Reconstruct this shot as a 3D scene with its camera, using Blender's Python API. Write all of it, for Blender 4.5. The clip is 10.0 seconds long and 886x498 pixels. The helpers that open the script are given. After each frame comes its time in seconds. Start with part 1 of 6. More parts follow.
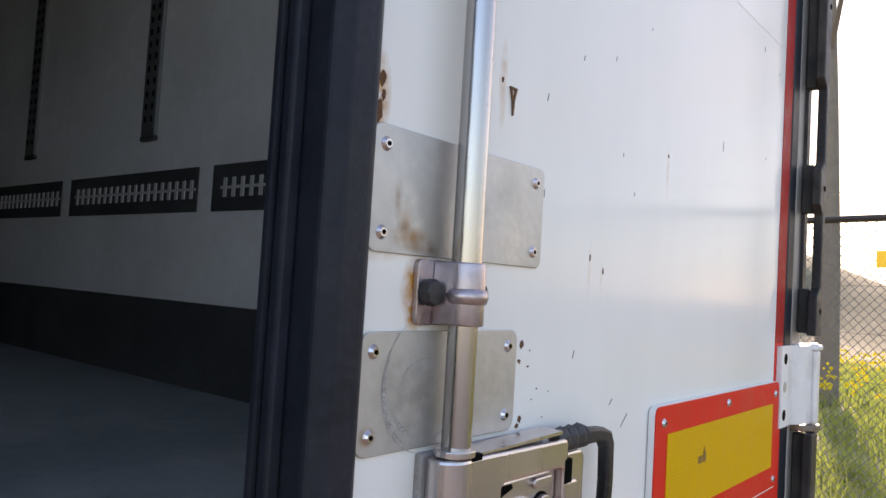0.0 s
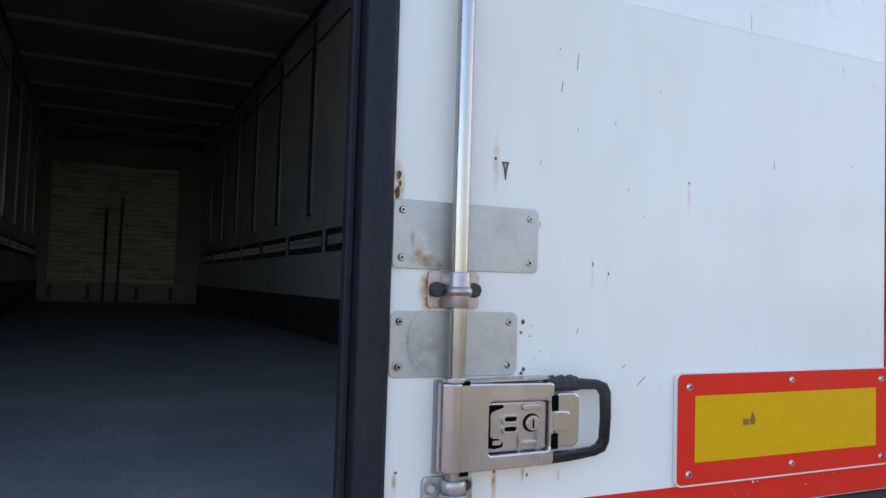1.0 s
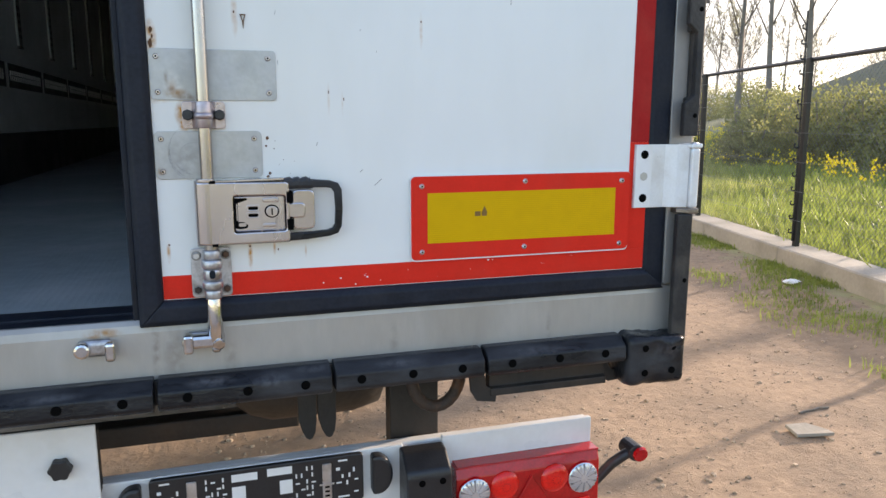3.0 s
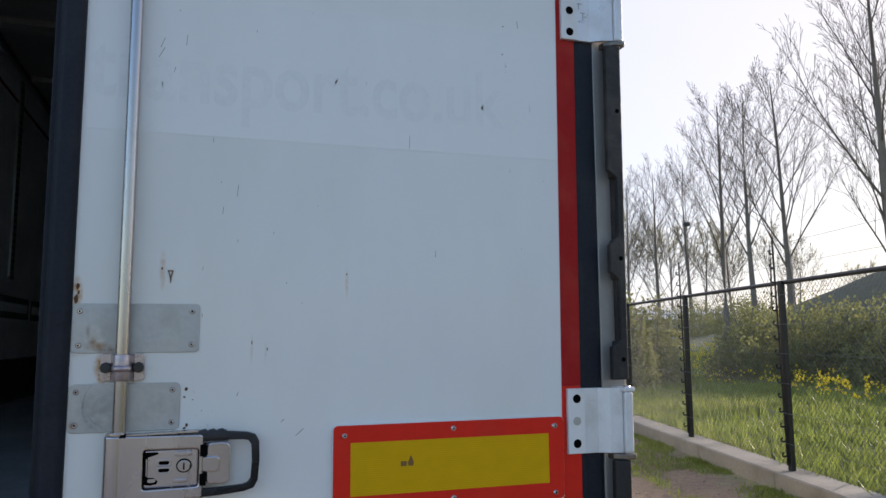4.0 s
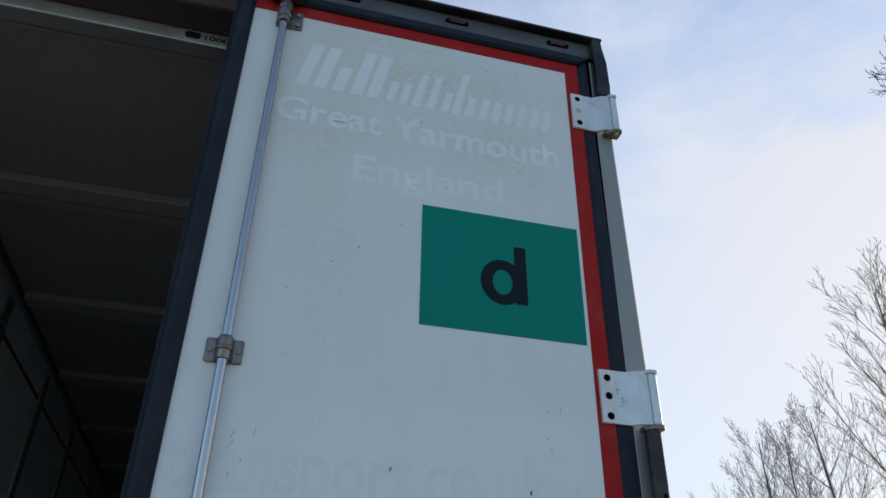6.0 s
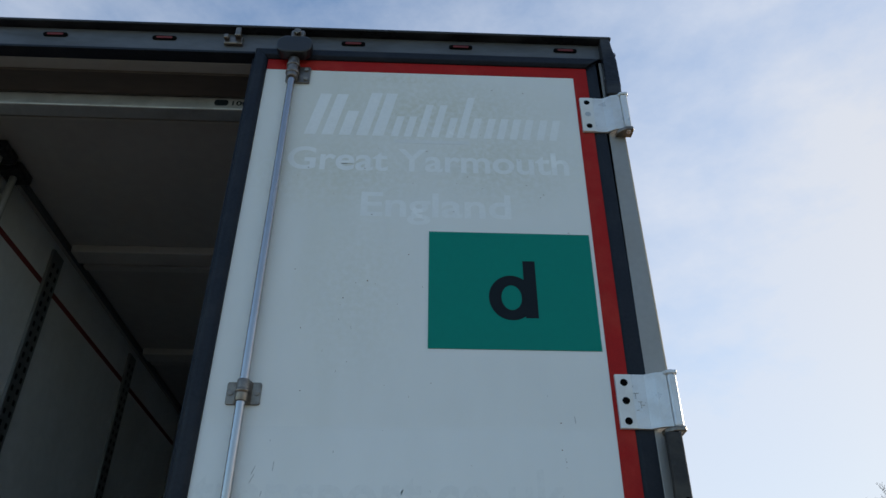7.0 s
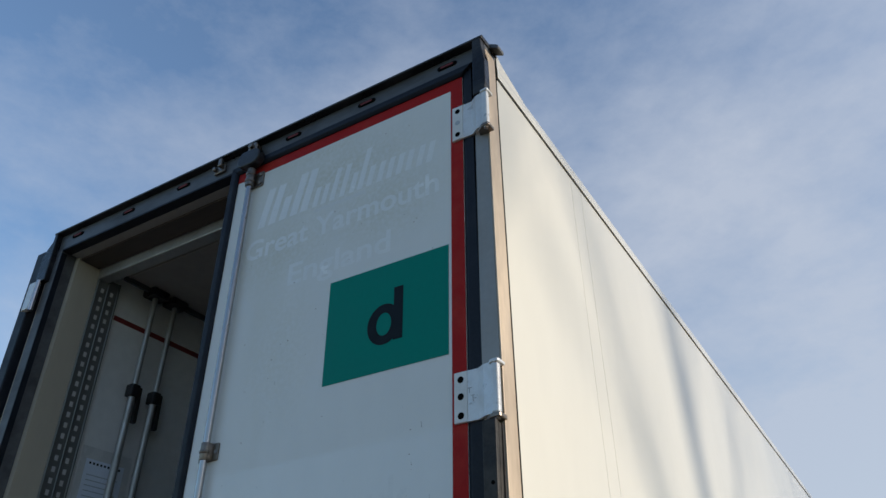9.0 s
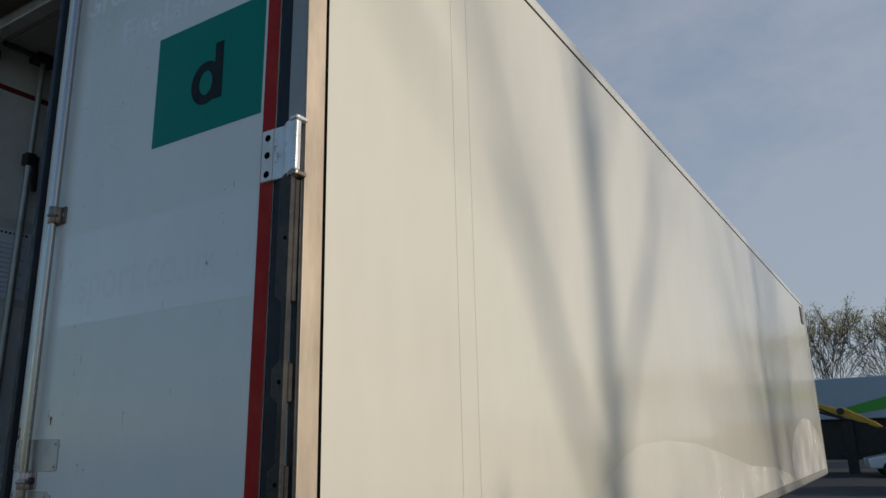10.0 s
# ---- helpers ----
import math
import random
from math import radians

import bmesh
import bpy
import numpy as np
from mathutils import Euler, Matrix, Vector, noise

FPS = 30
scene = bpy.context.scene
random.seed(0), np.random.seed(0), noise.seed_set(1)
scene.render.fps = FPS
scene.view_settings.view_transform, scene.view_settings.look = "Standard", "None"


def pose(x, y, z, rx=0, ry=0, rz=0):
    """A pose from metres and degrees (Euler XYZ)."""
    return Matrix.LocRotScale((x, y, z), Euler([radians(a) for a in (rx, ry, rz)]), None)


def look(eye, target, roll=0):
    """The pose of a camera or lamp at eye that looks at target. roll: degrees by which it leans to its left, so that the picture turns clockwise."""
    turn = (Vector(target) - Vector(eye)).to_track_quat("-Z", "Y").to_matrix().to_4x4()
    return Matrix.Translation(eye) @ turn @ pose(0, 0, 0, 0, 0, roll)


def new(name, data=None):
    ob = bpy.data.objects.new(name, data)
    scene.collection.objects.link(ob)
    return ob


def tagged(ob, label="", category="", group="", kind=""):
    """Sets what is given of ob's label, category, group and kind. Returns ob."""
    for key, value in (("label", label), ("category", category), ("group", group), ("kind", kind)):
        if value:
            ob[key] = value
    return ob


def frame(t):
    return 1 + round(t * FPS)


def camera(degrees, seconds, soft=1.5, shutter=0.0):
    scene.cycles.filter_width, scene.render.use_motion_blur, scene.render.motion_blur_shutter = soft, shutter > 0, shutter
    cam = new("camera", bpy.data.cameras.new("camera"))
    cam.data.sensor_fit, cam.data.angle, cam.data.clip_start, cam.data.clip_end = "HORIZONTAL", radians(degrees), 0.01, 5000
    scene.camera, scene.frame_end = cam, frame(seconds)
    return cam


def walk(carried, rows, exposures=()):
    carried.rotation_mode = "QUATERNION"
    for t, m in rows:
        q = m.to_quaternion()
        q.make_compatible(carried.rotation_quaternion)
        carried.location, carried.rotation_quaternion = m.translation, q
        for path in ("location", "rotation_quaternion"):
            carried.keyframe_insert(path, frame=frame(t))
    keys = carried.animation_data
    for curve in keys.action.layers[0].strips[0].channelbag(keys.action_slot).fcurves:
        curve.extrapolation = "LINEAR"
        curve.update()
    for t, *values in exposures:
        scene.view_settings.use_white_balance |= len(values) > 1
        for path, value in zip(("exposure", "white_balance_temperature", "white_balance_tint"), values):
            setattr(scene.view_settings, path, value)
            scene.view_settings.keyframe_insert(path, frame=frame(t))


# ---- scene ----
cam = camera(62.0, 10.0)
PATH = [
    (0, (-0.285, -0.415, 1.732), (1.25, 0.863, 1.832), 3.4),
    (0.5, (-0.328, -0.727, 1.699), (0.893, 0.854, 1.795), 2.4),
    (1, (-0.273, -1.018, 1.732), (0.571, 0.793, 1.831), 1.7),
    (1.5, (-0.065, -1.231, 1.707), (0.499, 0.687, 1.668), 0.6),
    (2, (0.003, -1.427, 1.666), (0.377, 0.487, 1.223), -1.2),
    (2.5, (0.098, -1.62, 1.681), (0.587, 0.267, 1.233), -0.7),
    (3, (0.232, -1.638, 1.712), (0.816, 0.244, 1.371), -0.1),
    (3.2, (0.318, -1.631, 1.714), (0.923, 0.269, 1.562), 0.0),
    (4.3, (0.392, -1.71, 1.797), (0.971, 0.162, 2.197), -0.5),
    (4.5, (0.384, -1.712, 1.794), (0.939, 0.121, 2.371), -0.5),
    (5, (0.386, -1.727, 1.821), (0.856, -0.053, 2.811), 0.1),
    (5.5, (0.357, -1.742, 1.851), (0.805, -0.1, 2.901), 0.3),
    (6, (0.311, -1.806, 1.878), (0.745, -0.17, 2.945), 0.6),
    (6.2, (0.303, -1.817, 1.883), (0.72, -0.198, 2.98), 0.7),
    (7.3, (0.913, -1.958, 1.856), (0.839, -0.285, 2.949), 0.3),
    (7.5, (1.059, -1.928, 1.833), (0.922, -0.258, 2.925), 0.9),
    (8, (1.477, -1.811, 1.847), (1.242, -0.139, 2.92), -0.4),
    (8.5, (1.943, -1.89, 1.829), (1.341, -0.315, 2.904), 0.3),
    (9, (2.313, -1.833, 1.832), (1.445, -0.387, 2.907), -0.5),
    (9.5, (2.569, -1.657, 1.848), (1.625, -0.117, 2.707), -0.7),
    (10, (2.765, -1.464, 1.82), (1.753, 0.185, 2.327), -1.3),
]
EXPOSURES = [(0, 1.58, 7750, 28), (0.5, 1.48, 7250, 27), (1, 1.65, 6900, 24), (1.5, 1.84, 7050, 25), (2, 2.0, 7100, 22), (2.5, 1.97, 7200, 20), (3.2, 1.44, 7100, 19), (4.3, 0.56, 6400, 18), (5.5, 0.50, 6300, 13), (7.5, 0.36, 6450, 10), (8, 0.24, 6400, 10), (8.5, 0.12, 6250, 10), (9, 0.0, 6100, 10), (10, -0.57, 6100, 10)]
walk(cam, [(t, look(eye, target, roll)) for t, eye, target, roll in PATH], EXPOSURES)

# ---- world, sun ----
SUN_AZ, SUN_EL = 75.0, 15.0
world = bpy.data.worlds.new("sky")
scene.world = world
world.use_nodes = True
wn, wl = world.node_tree.nodes, world.node_tree.links
wn.clear()
w_out, w_bg = wn.new("ShaderNodeOutputWorld"), wn.new("ShaderNodeBackground")
w_sky = wn.new("ShaderNodeTexSky")
w_sky.sky_type, w_sky.sun_disc = "NISHITA", False
w_sky.sun_elevation, w_sky.sun_rotation = radians(SUN_EL), radians(SUN_AZ)
w_sky.air_density, w_sky.dust_density, w_sky.ozone_density = 1.3, 0.4, 3.0
w_tc, w_map = wn.new("ShaderNodeTexCoord"), wn.new("ShaderNodeMapping")
w_map.inputs["Scale"].default_value = (1.0, 1.0, 1.9)
w_map.inputs["Rotation"].default_value = (0.25, 0.15, 0.6)
w_n1 = wn.new("ShaderNodeTexNoise")
w_n1.inputs["Scale"].default_value, w_n1.inputs["Detail"].default_value = 1.6, 9.0
w_n1.inputs["Roughness"].default_value = 0.63
w_rmp = wn.new("ShaderNodeMapRange")
w_rmp.inputs["From Min"].default_value, w_rmp.inputs["From Max"].default_value = 0.32, 0.69
w_rmp.inputs["To Min"].default_value, w_rmp.inputs["To Max"].default_value = 0.08, 0.82
w_mix = wn.new("ShaderNodeMix")
w_mix.data_type = "RGBA"
w_sun, w_srg, w_cld = wn.new("ShaderNodeVectorMath"), wn.new("ShaderNodeMapRange"), wn.new("ShaderNodeMix")
w_sun.operation, w_cld.data_type, w_srg.interpolation_type = "DOT_PRODUCT", "RGBA", "SMOOTHSTEP"
w_sun.inputs[1].default_value = (math.sin(radians(SUN_AZ)) * math.cos(radians(SUN_EL)), math.cos(radians(SUN_AZ)) * math.cos(radians(SUN_EL)), math.sin(radians(SUN_EL)))
w_srg.inputs["From Min"].default_value, w_srg.inputs["From Max"].default_value = 0.62, 1.0
w_cld.inputs[6].default_value, w_cld.inputs[7].default_value = (3.75, 3.95, 4.35, 1), (4.55, 4.2, 3.7, 1)
w_tint = wn.new("ShaderNodeVectorMath")
w_tint.operation = "MULTIPLY"
w_tint.inputs[1].default_value = (1.0, 1.08, 1.17)
wl.new(w_tc.outputs["Generated"], w_sun.inputs[0])
wl.new(w_sun.outputs["Value"], w_srg.inputs["Value"]), wl.new(w_srg.outputs["Result"], w_cld.inputs[0])
wl.new(w_cld.outputs[2], w_mix.inputs[7])
wl.new(w_tc.outputs["Generated"], w_map.inputs["Vector"])
wl.new(w_map.outputs["Vector"], w_n1.inputs["Vector"])
w_dot, w_add = wn.new("ShaderNodeVectorMath"), wn.new("ShaderNodeMath")
w_dot.operation, w_add.operation = "DOT_PRODUCT", "MULTIPLY_ADD"
w_dot.inputs[1].default_value = (0.45, 0.75, -0.65)
w_add.inputs[1].default_value = 0.36
wl.new(w_tc.outputs["Generated"], w_dot.inputs[0])
wl.new(w_dot.outputs["Value"], w_add.inputs[0])
wl.new(w_n1.outputs["Fac"], w_add.inputs[2])
wl.new(w_add.outputs[0], w_rmp.inputs["Value"])
wl.new(w_rmp.outputs["Result"], w_mix.inputs[0])
wl.new(w_sky.outputs["Color"], w_tint.inputs[0])
wl.new(w_tint.outputs["Vector"], w_mix.inputs[6])
wl.new(w_mix.outputs[2], w_bg.inputs["Color"])
w_bg.inputs["Strength"].default_value = 0.15
wl.new(w_bg.outputs["Background"], w_out.inputs["Surface"])

sun_data = bpy.data.lights.new("sun", "SUN")
sun_data.energy, sun_data.angle, sun_data.color = 3.6, radians(1.8), (1.0, 0.88, 0.72)
sun = new("sun", sun_data)
sd = Vector((math.sin(radians(SUN_AZ)) * math.cos(radians(SUN_EL)), math.cos(radians(SUN_AZ)) * math.cos(radians(SUN_EL)), math.sin(radians(SUN_EL))))
sun.matrix_world = look(sd * 60, (0, 0, 0))


# ---- materials ----
def mat(name, col, rough=0.5, metal=0.0, var=0.12, scale=6.0, bump=0.0, bscale=60.0, stain=None, stain_amt=0.0, sscale=2.0, stretch=(1, 1, 1), coat=0.0, rvar=0.1, trans=0.0, spec=0.5):
    """Principled material: base colour varied by fine and broad noise, a stain colour in patches, bump, uneven gloss."""
    m = bpy.data.materials.new(name)
    m.use_nodes = True
    n, l = m.node_tree.nodes, m.node_tree.links
    p = n["Principled BSDF"]
    p.inputs["Metallic"].default_value, p.inputs["Roughness"].default_value = metal, rough
    p.inputs["Coat Weight"].default_value, p.inputs["Transmission Weight"].default_value = coat, trans
    p.inputs["Specular IOR Level"].default_value = spec
    geo, mp = n.new("ShaderNodeNewGeometry"), n.new("ShaderNodeMapping")
    mp.inputs["Scale"].default_value = stretch
    l.new(geo.outputs["Position"], mp.inputs["Vector"])

    def noise_node(s, det=4.0):
        t = n.new("ShaderNodeTexNoise")
        t.inputs["Scale"].default_value, t.inputs["Detail"].default_value = s, det
        l.new(mp.outputs["Vector"], t.inputs["Vector"])
        return t

    fine, broad = noise_node(scale * 9, 3.0), noise_node(scale)
    add = n.new("ShaderNodeMath")
    add.operation = "ADD"
    l.new(fine.outputs["Fac"], add.inputs[0]), l.new(broad.outputs["Fac"], add.inputs[1])
    rng = n.new("ShaderNodeMapRange")
    rng.inputs["From Min"].default_value, rng.inputs["From Max"].default_value = 0.6, 1.4
    rng.inputs["To Min"].default_value, rng.inputs["To Max"].default_value = 1 - var, 1 + var
    l.new(add.outputs[0], rng.inputs["Value"])
    mul = n.new("ShaderNodeVectorMath")
    mul.operation = "SCALE"
    mul.inputs[0].default_value = col
    l.new(rng.outputs["Result"], mul.inputs["Scale"])
    colour = mul.outputs["Vector"]
    if stain:
        sn = noise_node(sscale, 6.0)
        sr = n.new("ShaderNodeMapRange")
        sr.inputs["From Min"].default_value, sr.inputs["From Max"].default_value = 0.48, 0.68
        sr.inputs["To Max"].default_value = stain_amt
        l.new(sn.outputs["Fac"], sr.inputs["Value"])
        mx = n.new("ShaderNodeMix")
        mx.data_type = "RGBA"
        mx.inputs[7].default_value = (*stain, 1)
        l.new(sr.outputs["Result"], mx.inputs[0]), l.new(colour, mx.inputs[6])
        colour = mx.outputs[2]
    l.new(colour, p.inputs["Base Color"])
    rr = n.new("ShaderNodeMapRange")
    rr.inputs["From Min"].default_value, rr.inputs["From Max"].default_value = 0.3, 0.7
    rr.inputs["To Min"].default_value, rr.inputs["To Max"].default_value = max(0.02, rough - rvar), min(1.0, rough + rvar)
    l.new(broad.outputs["Fac"], rr.inputs["Value"]), l.new(rr.outputs["Result"], p.inputs["Roughness"])
    if bump:
        bn, bp = noise_node(bscale, 5.0), n.new("ShaderNodeBump")
        bp.inputs["Strength"].default_value, bp.inputs["Distance"].default_value = bump, 0.01
        l.new(bn.outputs["Fac"], bp.inputs["Height"]), l.new(bp.outputs["Normal"], p.inputs["Normal"])
    return m


def blotches(m, spots, col):
    """Adds soft stains of one colour round given places (x, z, radius x, radius z, amount) on an upright face."""
    n, l = m.node_tree.nodes, m.node_tree.links
    p = n["Principled BSDF"]
    base = p.inputs["Base Color"].links[0].from_socket
    geo = n.new("ShaderNodeNewGeometry")
    nz = n.new("ShaderNodeTexNoise")
    nz.inputs["Scale"].default_value, nz.inputs["Detail"].default_value = 55.0, 4.0
    l.new(geo.outputs["Position"], nz.inputs["Vector"])
    total = None
    for x, z, rx, rz, amt in spots:
        mp = n.new("ShaderNodeMapping")
        mp.vector_type = "TEXTURE"
        mp.inputs["Location"].default_value, mp.inputs["Scale"].default_value = (x, 0, z), (rx, 1, rz)
        l.new(geo.outputs["Position"], mp.inputs["Vector"])
        ln = n.new("ShaderNodeVectorMath")
        ln.operation = "LENGTH"
        l.new(mp.outputs["Vector"], ln.inputs[0])
        r = n.new("ShaderNodeMapRange")
        r.inputs["From Min"].default_value, r.inputs["From Max"].default_value = 0.15, 1.0
        r.inputs["To Min"].default_value, r.inputs["To Max"].default_value = amt, 0.0
        l.new(ln.outputs["Value"], r.inputs["Value"])
        if total is None:
            total = r.outputs["Result"]
        else:
            mxm = n.new("ShaderNodeMath")
            mxm.operation = "MAXIMUM"
            l.new(total, mxm.inputs[0]), l.new(r.outputs["Result"], mxm.inputs[1])
            total = mxm.outputs[0]
    nr = n.new("ShaderNodeMapRange")
    nr.inputs["From Min"].default_value, nr.inputs["From Max"].default_value = 0.3, 0.6
    l.new(nz.outputs["Fac"], nr.inputs["Value"])
    mm = n.new("ShaderNodeMath")
    mm.operation = "MULTIPLY"
    l.new(total, mm.inputs[0]), l.new(nr.outputs["Result"], mm.inputs[1])
    mx = n.new("ShaderNodeMix")
    mx.data_type = "RGBA"
    mx.inputs[7].default_value = (*col, 1)
    l.new(mm.outputs[0], mx.inputs[0]), l.new(base, mx.inputs[6]), l.new(mx.outputs[2], p.inputs["Base Color"])
    return m


DOOR = mat("door_white_laminate", (0.77, 0.775, 0.755), 0.13, 0, 0.03, 1.2, 0.02, 12, (0.60, 0.60, 0.51), 0.45, 1.6, (1, 1, 0.35), rvar=0.04, spec=0.20)
blotches(DOOR, [(0.184, 1.728, 0.024, 0.034, 1.9), (0.178, 1.712, 0.012, 0.03, 1.3), (0.30, 1.425, 0.006, 0.04, 1.0), (0.352, 1.44, 0.004, 0.02, 0.7), (0.42, 1.43, 0.003, 0.02, 0.5), (0.125, 1.88, 0.013, 0.04, 1.3), (0.125, 1.85, 0.008, 0.03, 0.7), (0.29, 1.93, 0.008, 0.05, 0.6), (0.69, 1.91, 0.005, 0.045, 0.4), (0.133, 1.44, 0.005, 0.028, 0.8), (0.48, 1.76, 0.004, 0.04, 0.25), (0.51, 1.75, 0.003, 0.03, 0.25), (0.12, 1.755, 0.04, 0.008, 0.5)], (0.50, 0.23, 0.04))
blotches(DOOR, [(0.187, 1.728, 0.009, 0.016, 1.6), (0.124, 1.872, 0.006, 0.010, 1.2)], (0.10, 0.035, 0.01))
blotches(DOOR, [(0.72, 3.72, 0.55, 0.22, 0.55), (0.45, 3.45, 0.40, 0.22, 0.40), (0.95, 3.50, 0.35, 0.25, 0.45), (0.50, 3.0, 0.22, 0.40, 0.25), (0.62, 3.88, 0.30, 0.06, 0.5)], (0.60, 0.585, 0.47))
GHOST = mat("faded_lettering_trace", (0.83, 0.84, 0.83), 0.2, 0, 0.05, 9, 0.02, 40)
GHOST2 = mat("grey_lettering_trace", (0.752, 0.758, 0.742), 0.15, 0, 0.05, 9, 0.02, 40)
SCUFF = mat("rubbed_steel", (0.36, 0.36, 0.35), 0.6, 0.5, 0.3, 60, 0.3, 200)
RUST = mat("rust", (0.12, 0.055, 0.025), 0.9, 0, 0.5, 60, 0.4, 200)
SCRATCH = mat("scratch_dark", (0.26, 0.25, 0.24), 0.8, 0, 0.3, 60)
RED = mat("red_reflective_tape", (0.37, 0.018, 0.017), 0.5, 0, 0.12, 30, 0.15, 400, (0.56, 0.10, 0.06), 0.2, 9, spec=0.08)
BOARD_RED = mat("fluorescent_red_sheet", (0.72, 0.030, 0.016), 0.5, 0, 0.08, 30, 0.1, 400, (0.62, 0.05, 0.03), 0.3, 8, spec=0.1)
YELLOW = mat("yellow_reflective_sheet", (0.70, 0.40, 0.004), 0.5, 0, 0.06, 40, 0.1, 500, spec=0.1)
SEAL = mat("black_rubber_seal", (0.012, 0.015, 0.023), 0.5, 0, 0.35, 12, 0.12, 80, (0.035, 0.037, 0.042), 0.35, 7, spec=0.2)
RUBBER = mat("worn_rubber", (0.012, 0.0125, 0.015), 0.36, 0, 0.4, 9, 0.35, 45, (0.055, 0.056, 0.060), 0.7, 9, (0.5, 1, 1), rvar=0.2, spec=0.3)
PLASTIC = mat("black_plastic", (0.018, 0.018, 0.02), 0.38, 0, 0.2, 20, 0.1, 150)
STEEL = mat("brushed_stainless", (0.57, 0.52, 0.515), 0.27, 0.95, 0.05, 7, 0.03, 260, (0.48, 0.43, 0.41), 0.35, 6, (1, 1, 0.4))
ROD = mat("polished_rod", (0.42, 0.40, 0.395), 0.24, 1.0, 0.06, 10, 0.03, 200, (0.38, 0.33, 0.29), 0.5, 9, (1, 1, 0.2))
TINTED = mat("heat_tinted_steel", (0.43, 0.37, 0.385), 0.3, 0.9, 0.12, 14, 0.06, 140, (0.24, 0.18, 0.18), 0.6, 26)
BRONZED = mat("grimy_brown_steel", (0.23, 0.195, 0.165), 0.36, 0.85, 0.2, 24, 0.1, 160, (0.06, 0.045, 0.035), 0.6, 26)
# near-black that paints in the darkness of holes, recesses and gaps
HOLE = mat("bolt_hole_dark", (0.002, 0.002, 0.002), 0.8, 0, 0.1, 20, spec=0.05)
PLATE = mat("grey_steel_plate", (0.47, 0.47, 0.46), 0.5, 0.75, 0.08, 10, 0.06, 90, (0.30, 0.29, 0.27), 0.45, 12)
blotches(PLATE, [(0.160, 1.792, 0.020, 0.028, 0.8), (0.172, 1.782, 0.014, 0.014, 0.5)], (0.66, 0.65, 0.63))
blotches(PLATE, [(0.150, 1.800, 0.006, 0.020, 0.8), (0.158, 1.778, 0.010, 0.008, 1.0), (0.19, 1.762, 0.03, 0.008, 1.0), (0.130, 1.612, 0.009, 0.009, 1.2)], (0.20, 0.14, 0.10))
blotches(PLATE, [(0.168, 1.770, 0.030, 0.012, 1.1), (0.160, 1.785, 0.012, 0.020, 0.7), (0.131, 1.61, 0.012, 0.010, 1.0)], (0.34, 0.22, 0.13))
blotches(PLATE, [(0.178, 1.640, 0.05, 0.045, 0.45), (0.185, 1.61, 0.04, 0.03, 0.4), (0.19, 1.765, 0.03, 0.012, 0.5)], (0.22, 0.20, 0.18))
DIRTYZINC = mat("dirty_zinc_steel", (0.50, 0.50, 0.52), 0.38, 0.85, 0.15, 25, 0.08, 200, (0.22, 0.20, 0.19), 0.8, 34)
ZINC = mat("zinc_plated_steel", (0.60, 0.60, 0.61), 0.36, 0.9, 0.1, 25, 0.06, 200, (0.36, 0.32, 0.29), 0.5, 30)
vor, vrm, vmx = (YELLOW.node_tree.nodes.new(k) for k in ("ShaderNodeTexVoronoi", "ShaderNodeMapRange", "ShaderNodeMix"))
vor.feature = "DISTANCE_TO_EDGE"
vor.inputs["Scale"].default_value, vor.inputs["Randomness"].default_value = 210.0, 0.12
vrm.inputs["From Max"].default_value, vrm.inputs["To Min"].default_value, vrm.inputs["To Max"].default_value = 0.16, 0.55, 0.0
vmx.data_type = "RGBA"
vmx.inputs[7].default_value = (0.42, 0.22, 0.004, 1)
ynl, yp = YELLOW.node_tree.links, YELLOW.node_tree.nodes["Principled BSDF"]
ynl.new(YELLOW.node_tree.nodes["Geometry"].outputs["Position"], vor.inputs["Vector"])
ynl.new(vor.outputs["Distance"], vrm.inputs["Value"]), ynl.new(vrm.outputs["Result"], vmx.inputs[0])
ynl.new(yp.inputs["Base Color"].links[0].from_socket, vmx.inputs[6]), ynl.new(vmx.outputs[2], yp.inputs["Base Color"])
PRINT = mat("faint_brown_print", (0.20, 0.10, 0.02), 0.6, 0, 0.2, 30)
blotches(RUBBER, [(0.20, 1.160, 0.06, 0.010, 0.9), (0.33, 1.152, 0.05, 0.018, 0.8), (0.42, 1.165, 0.04, 0.008, 0.8), (-0.12, 1.158, 0.09, 0.008, 0.8), (0.62, 1.160, 0.07, 0.008, 0.7), (0.97, 1.158, 0.09, 0.010, 0.7), (-0.45, 1.155, 0.08, 0.010, 0.8), (0.02, 1.135, 0.03, 0.015, 0.6), (1.33, 1.13, 0.05, 0.04, 0.7)], (0.085, 0.085, 0.09))
SILL = mat("dull_aluminium", (0.44, 0.42, 0.39), 0.5, 0.55, 0.07, 5, 0.06, 70, (0.32, 0.29, 0.25), 0.5, 4, (1, 1, 0.35))
blotches(SILL, [(-0.01, 1.272, 0.045, 0.014, 1.1), (-0.55, 1.2, 0.02, 0.02, 0.5)], (0.35, 0.17, 0.05))
blotches(SILL, [(0.095, 1.22, 0.012, 0.09, 0.5), (0.13, 1.21, 0.03, 0.08, 0.4), (0.25, 1.19, 0.02, 0.05, 0.35), (0.62, 1.2, 0.015, 0.06, 0.3), (1.02, 1.2, 0.01, 0.05, 0.3)], (0.17, 0.14, 0.11))
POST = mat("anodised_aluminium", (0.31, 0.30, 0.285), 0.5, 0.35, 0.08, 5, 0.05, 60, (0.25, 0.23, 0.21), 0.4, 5)
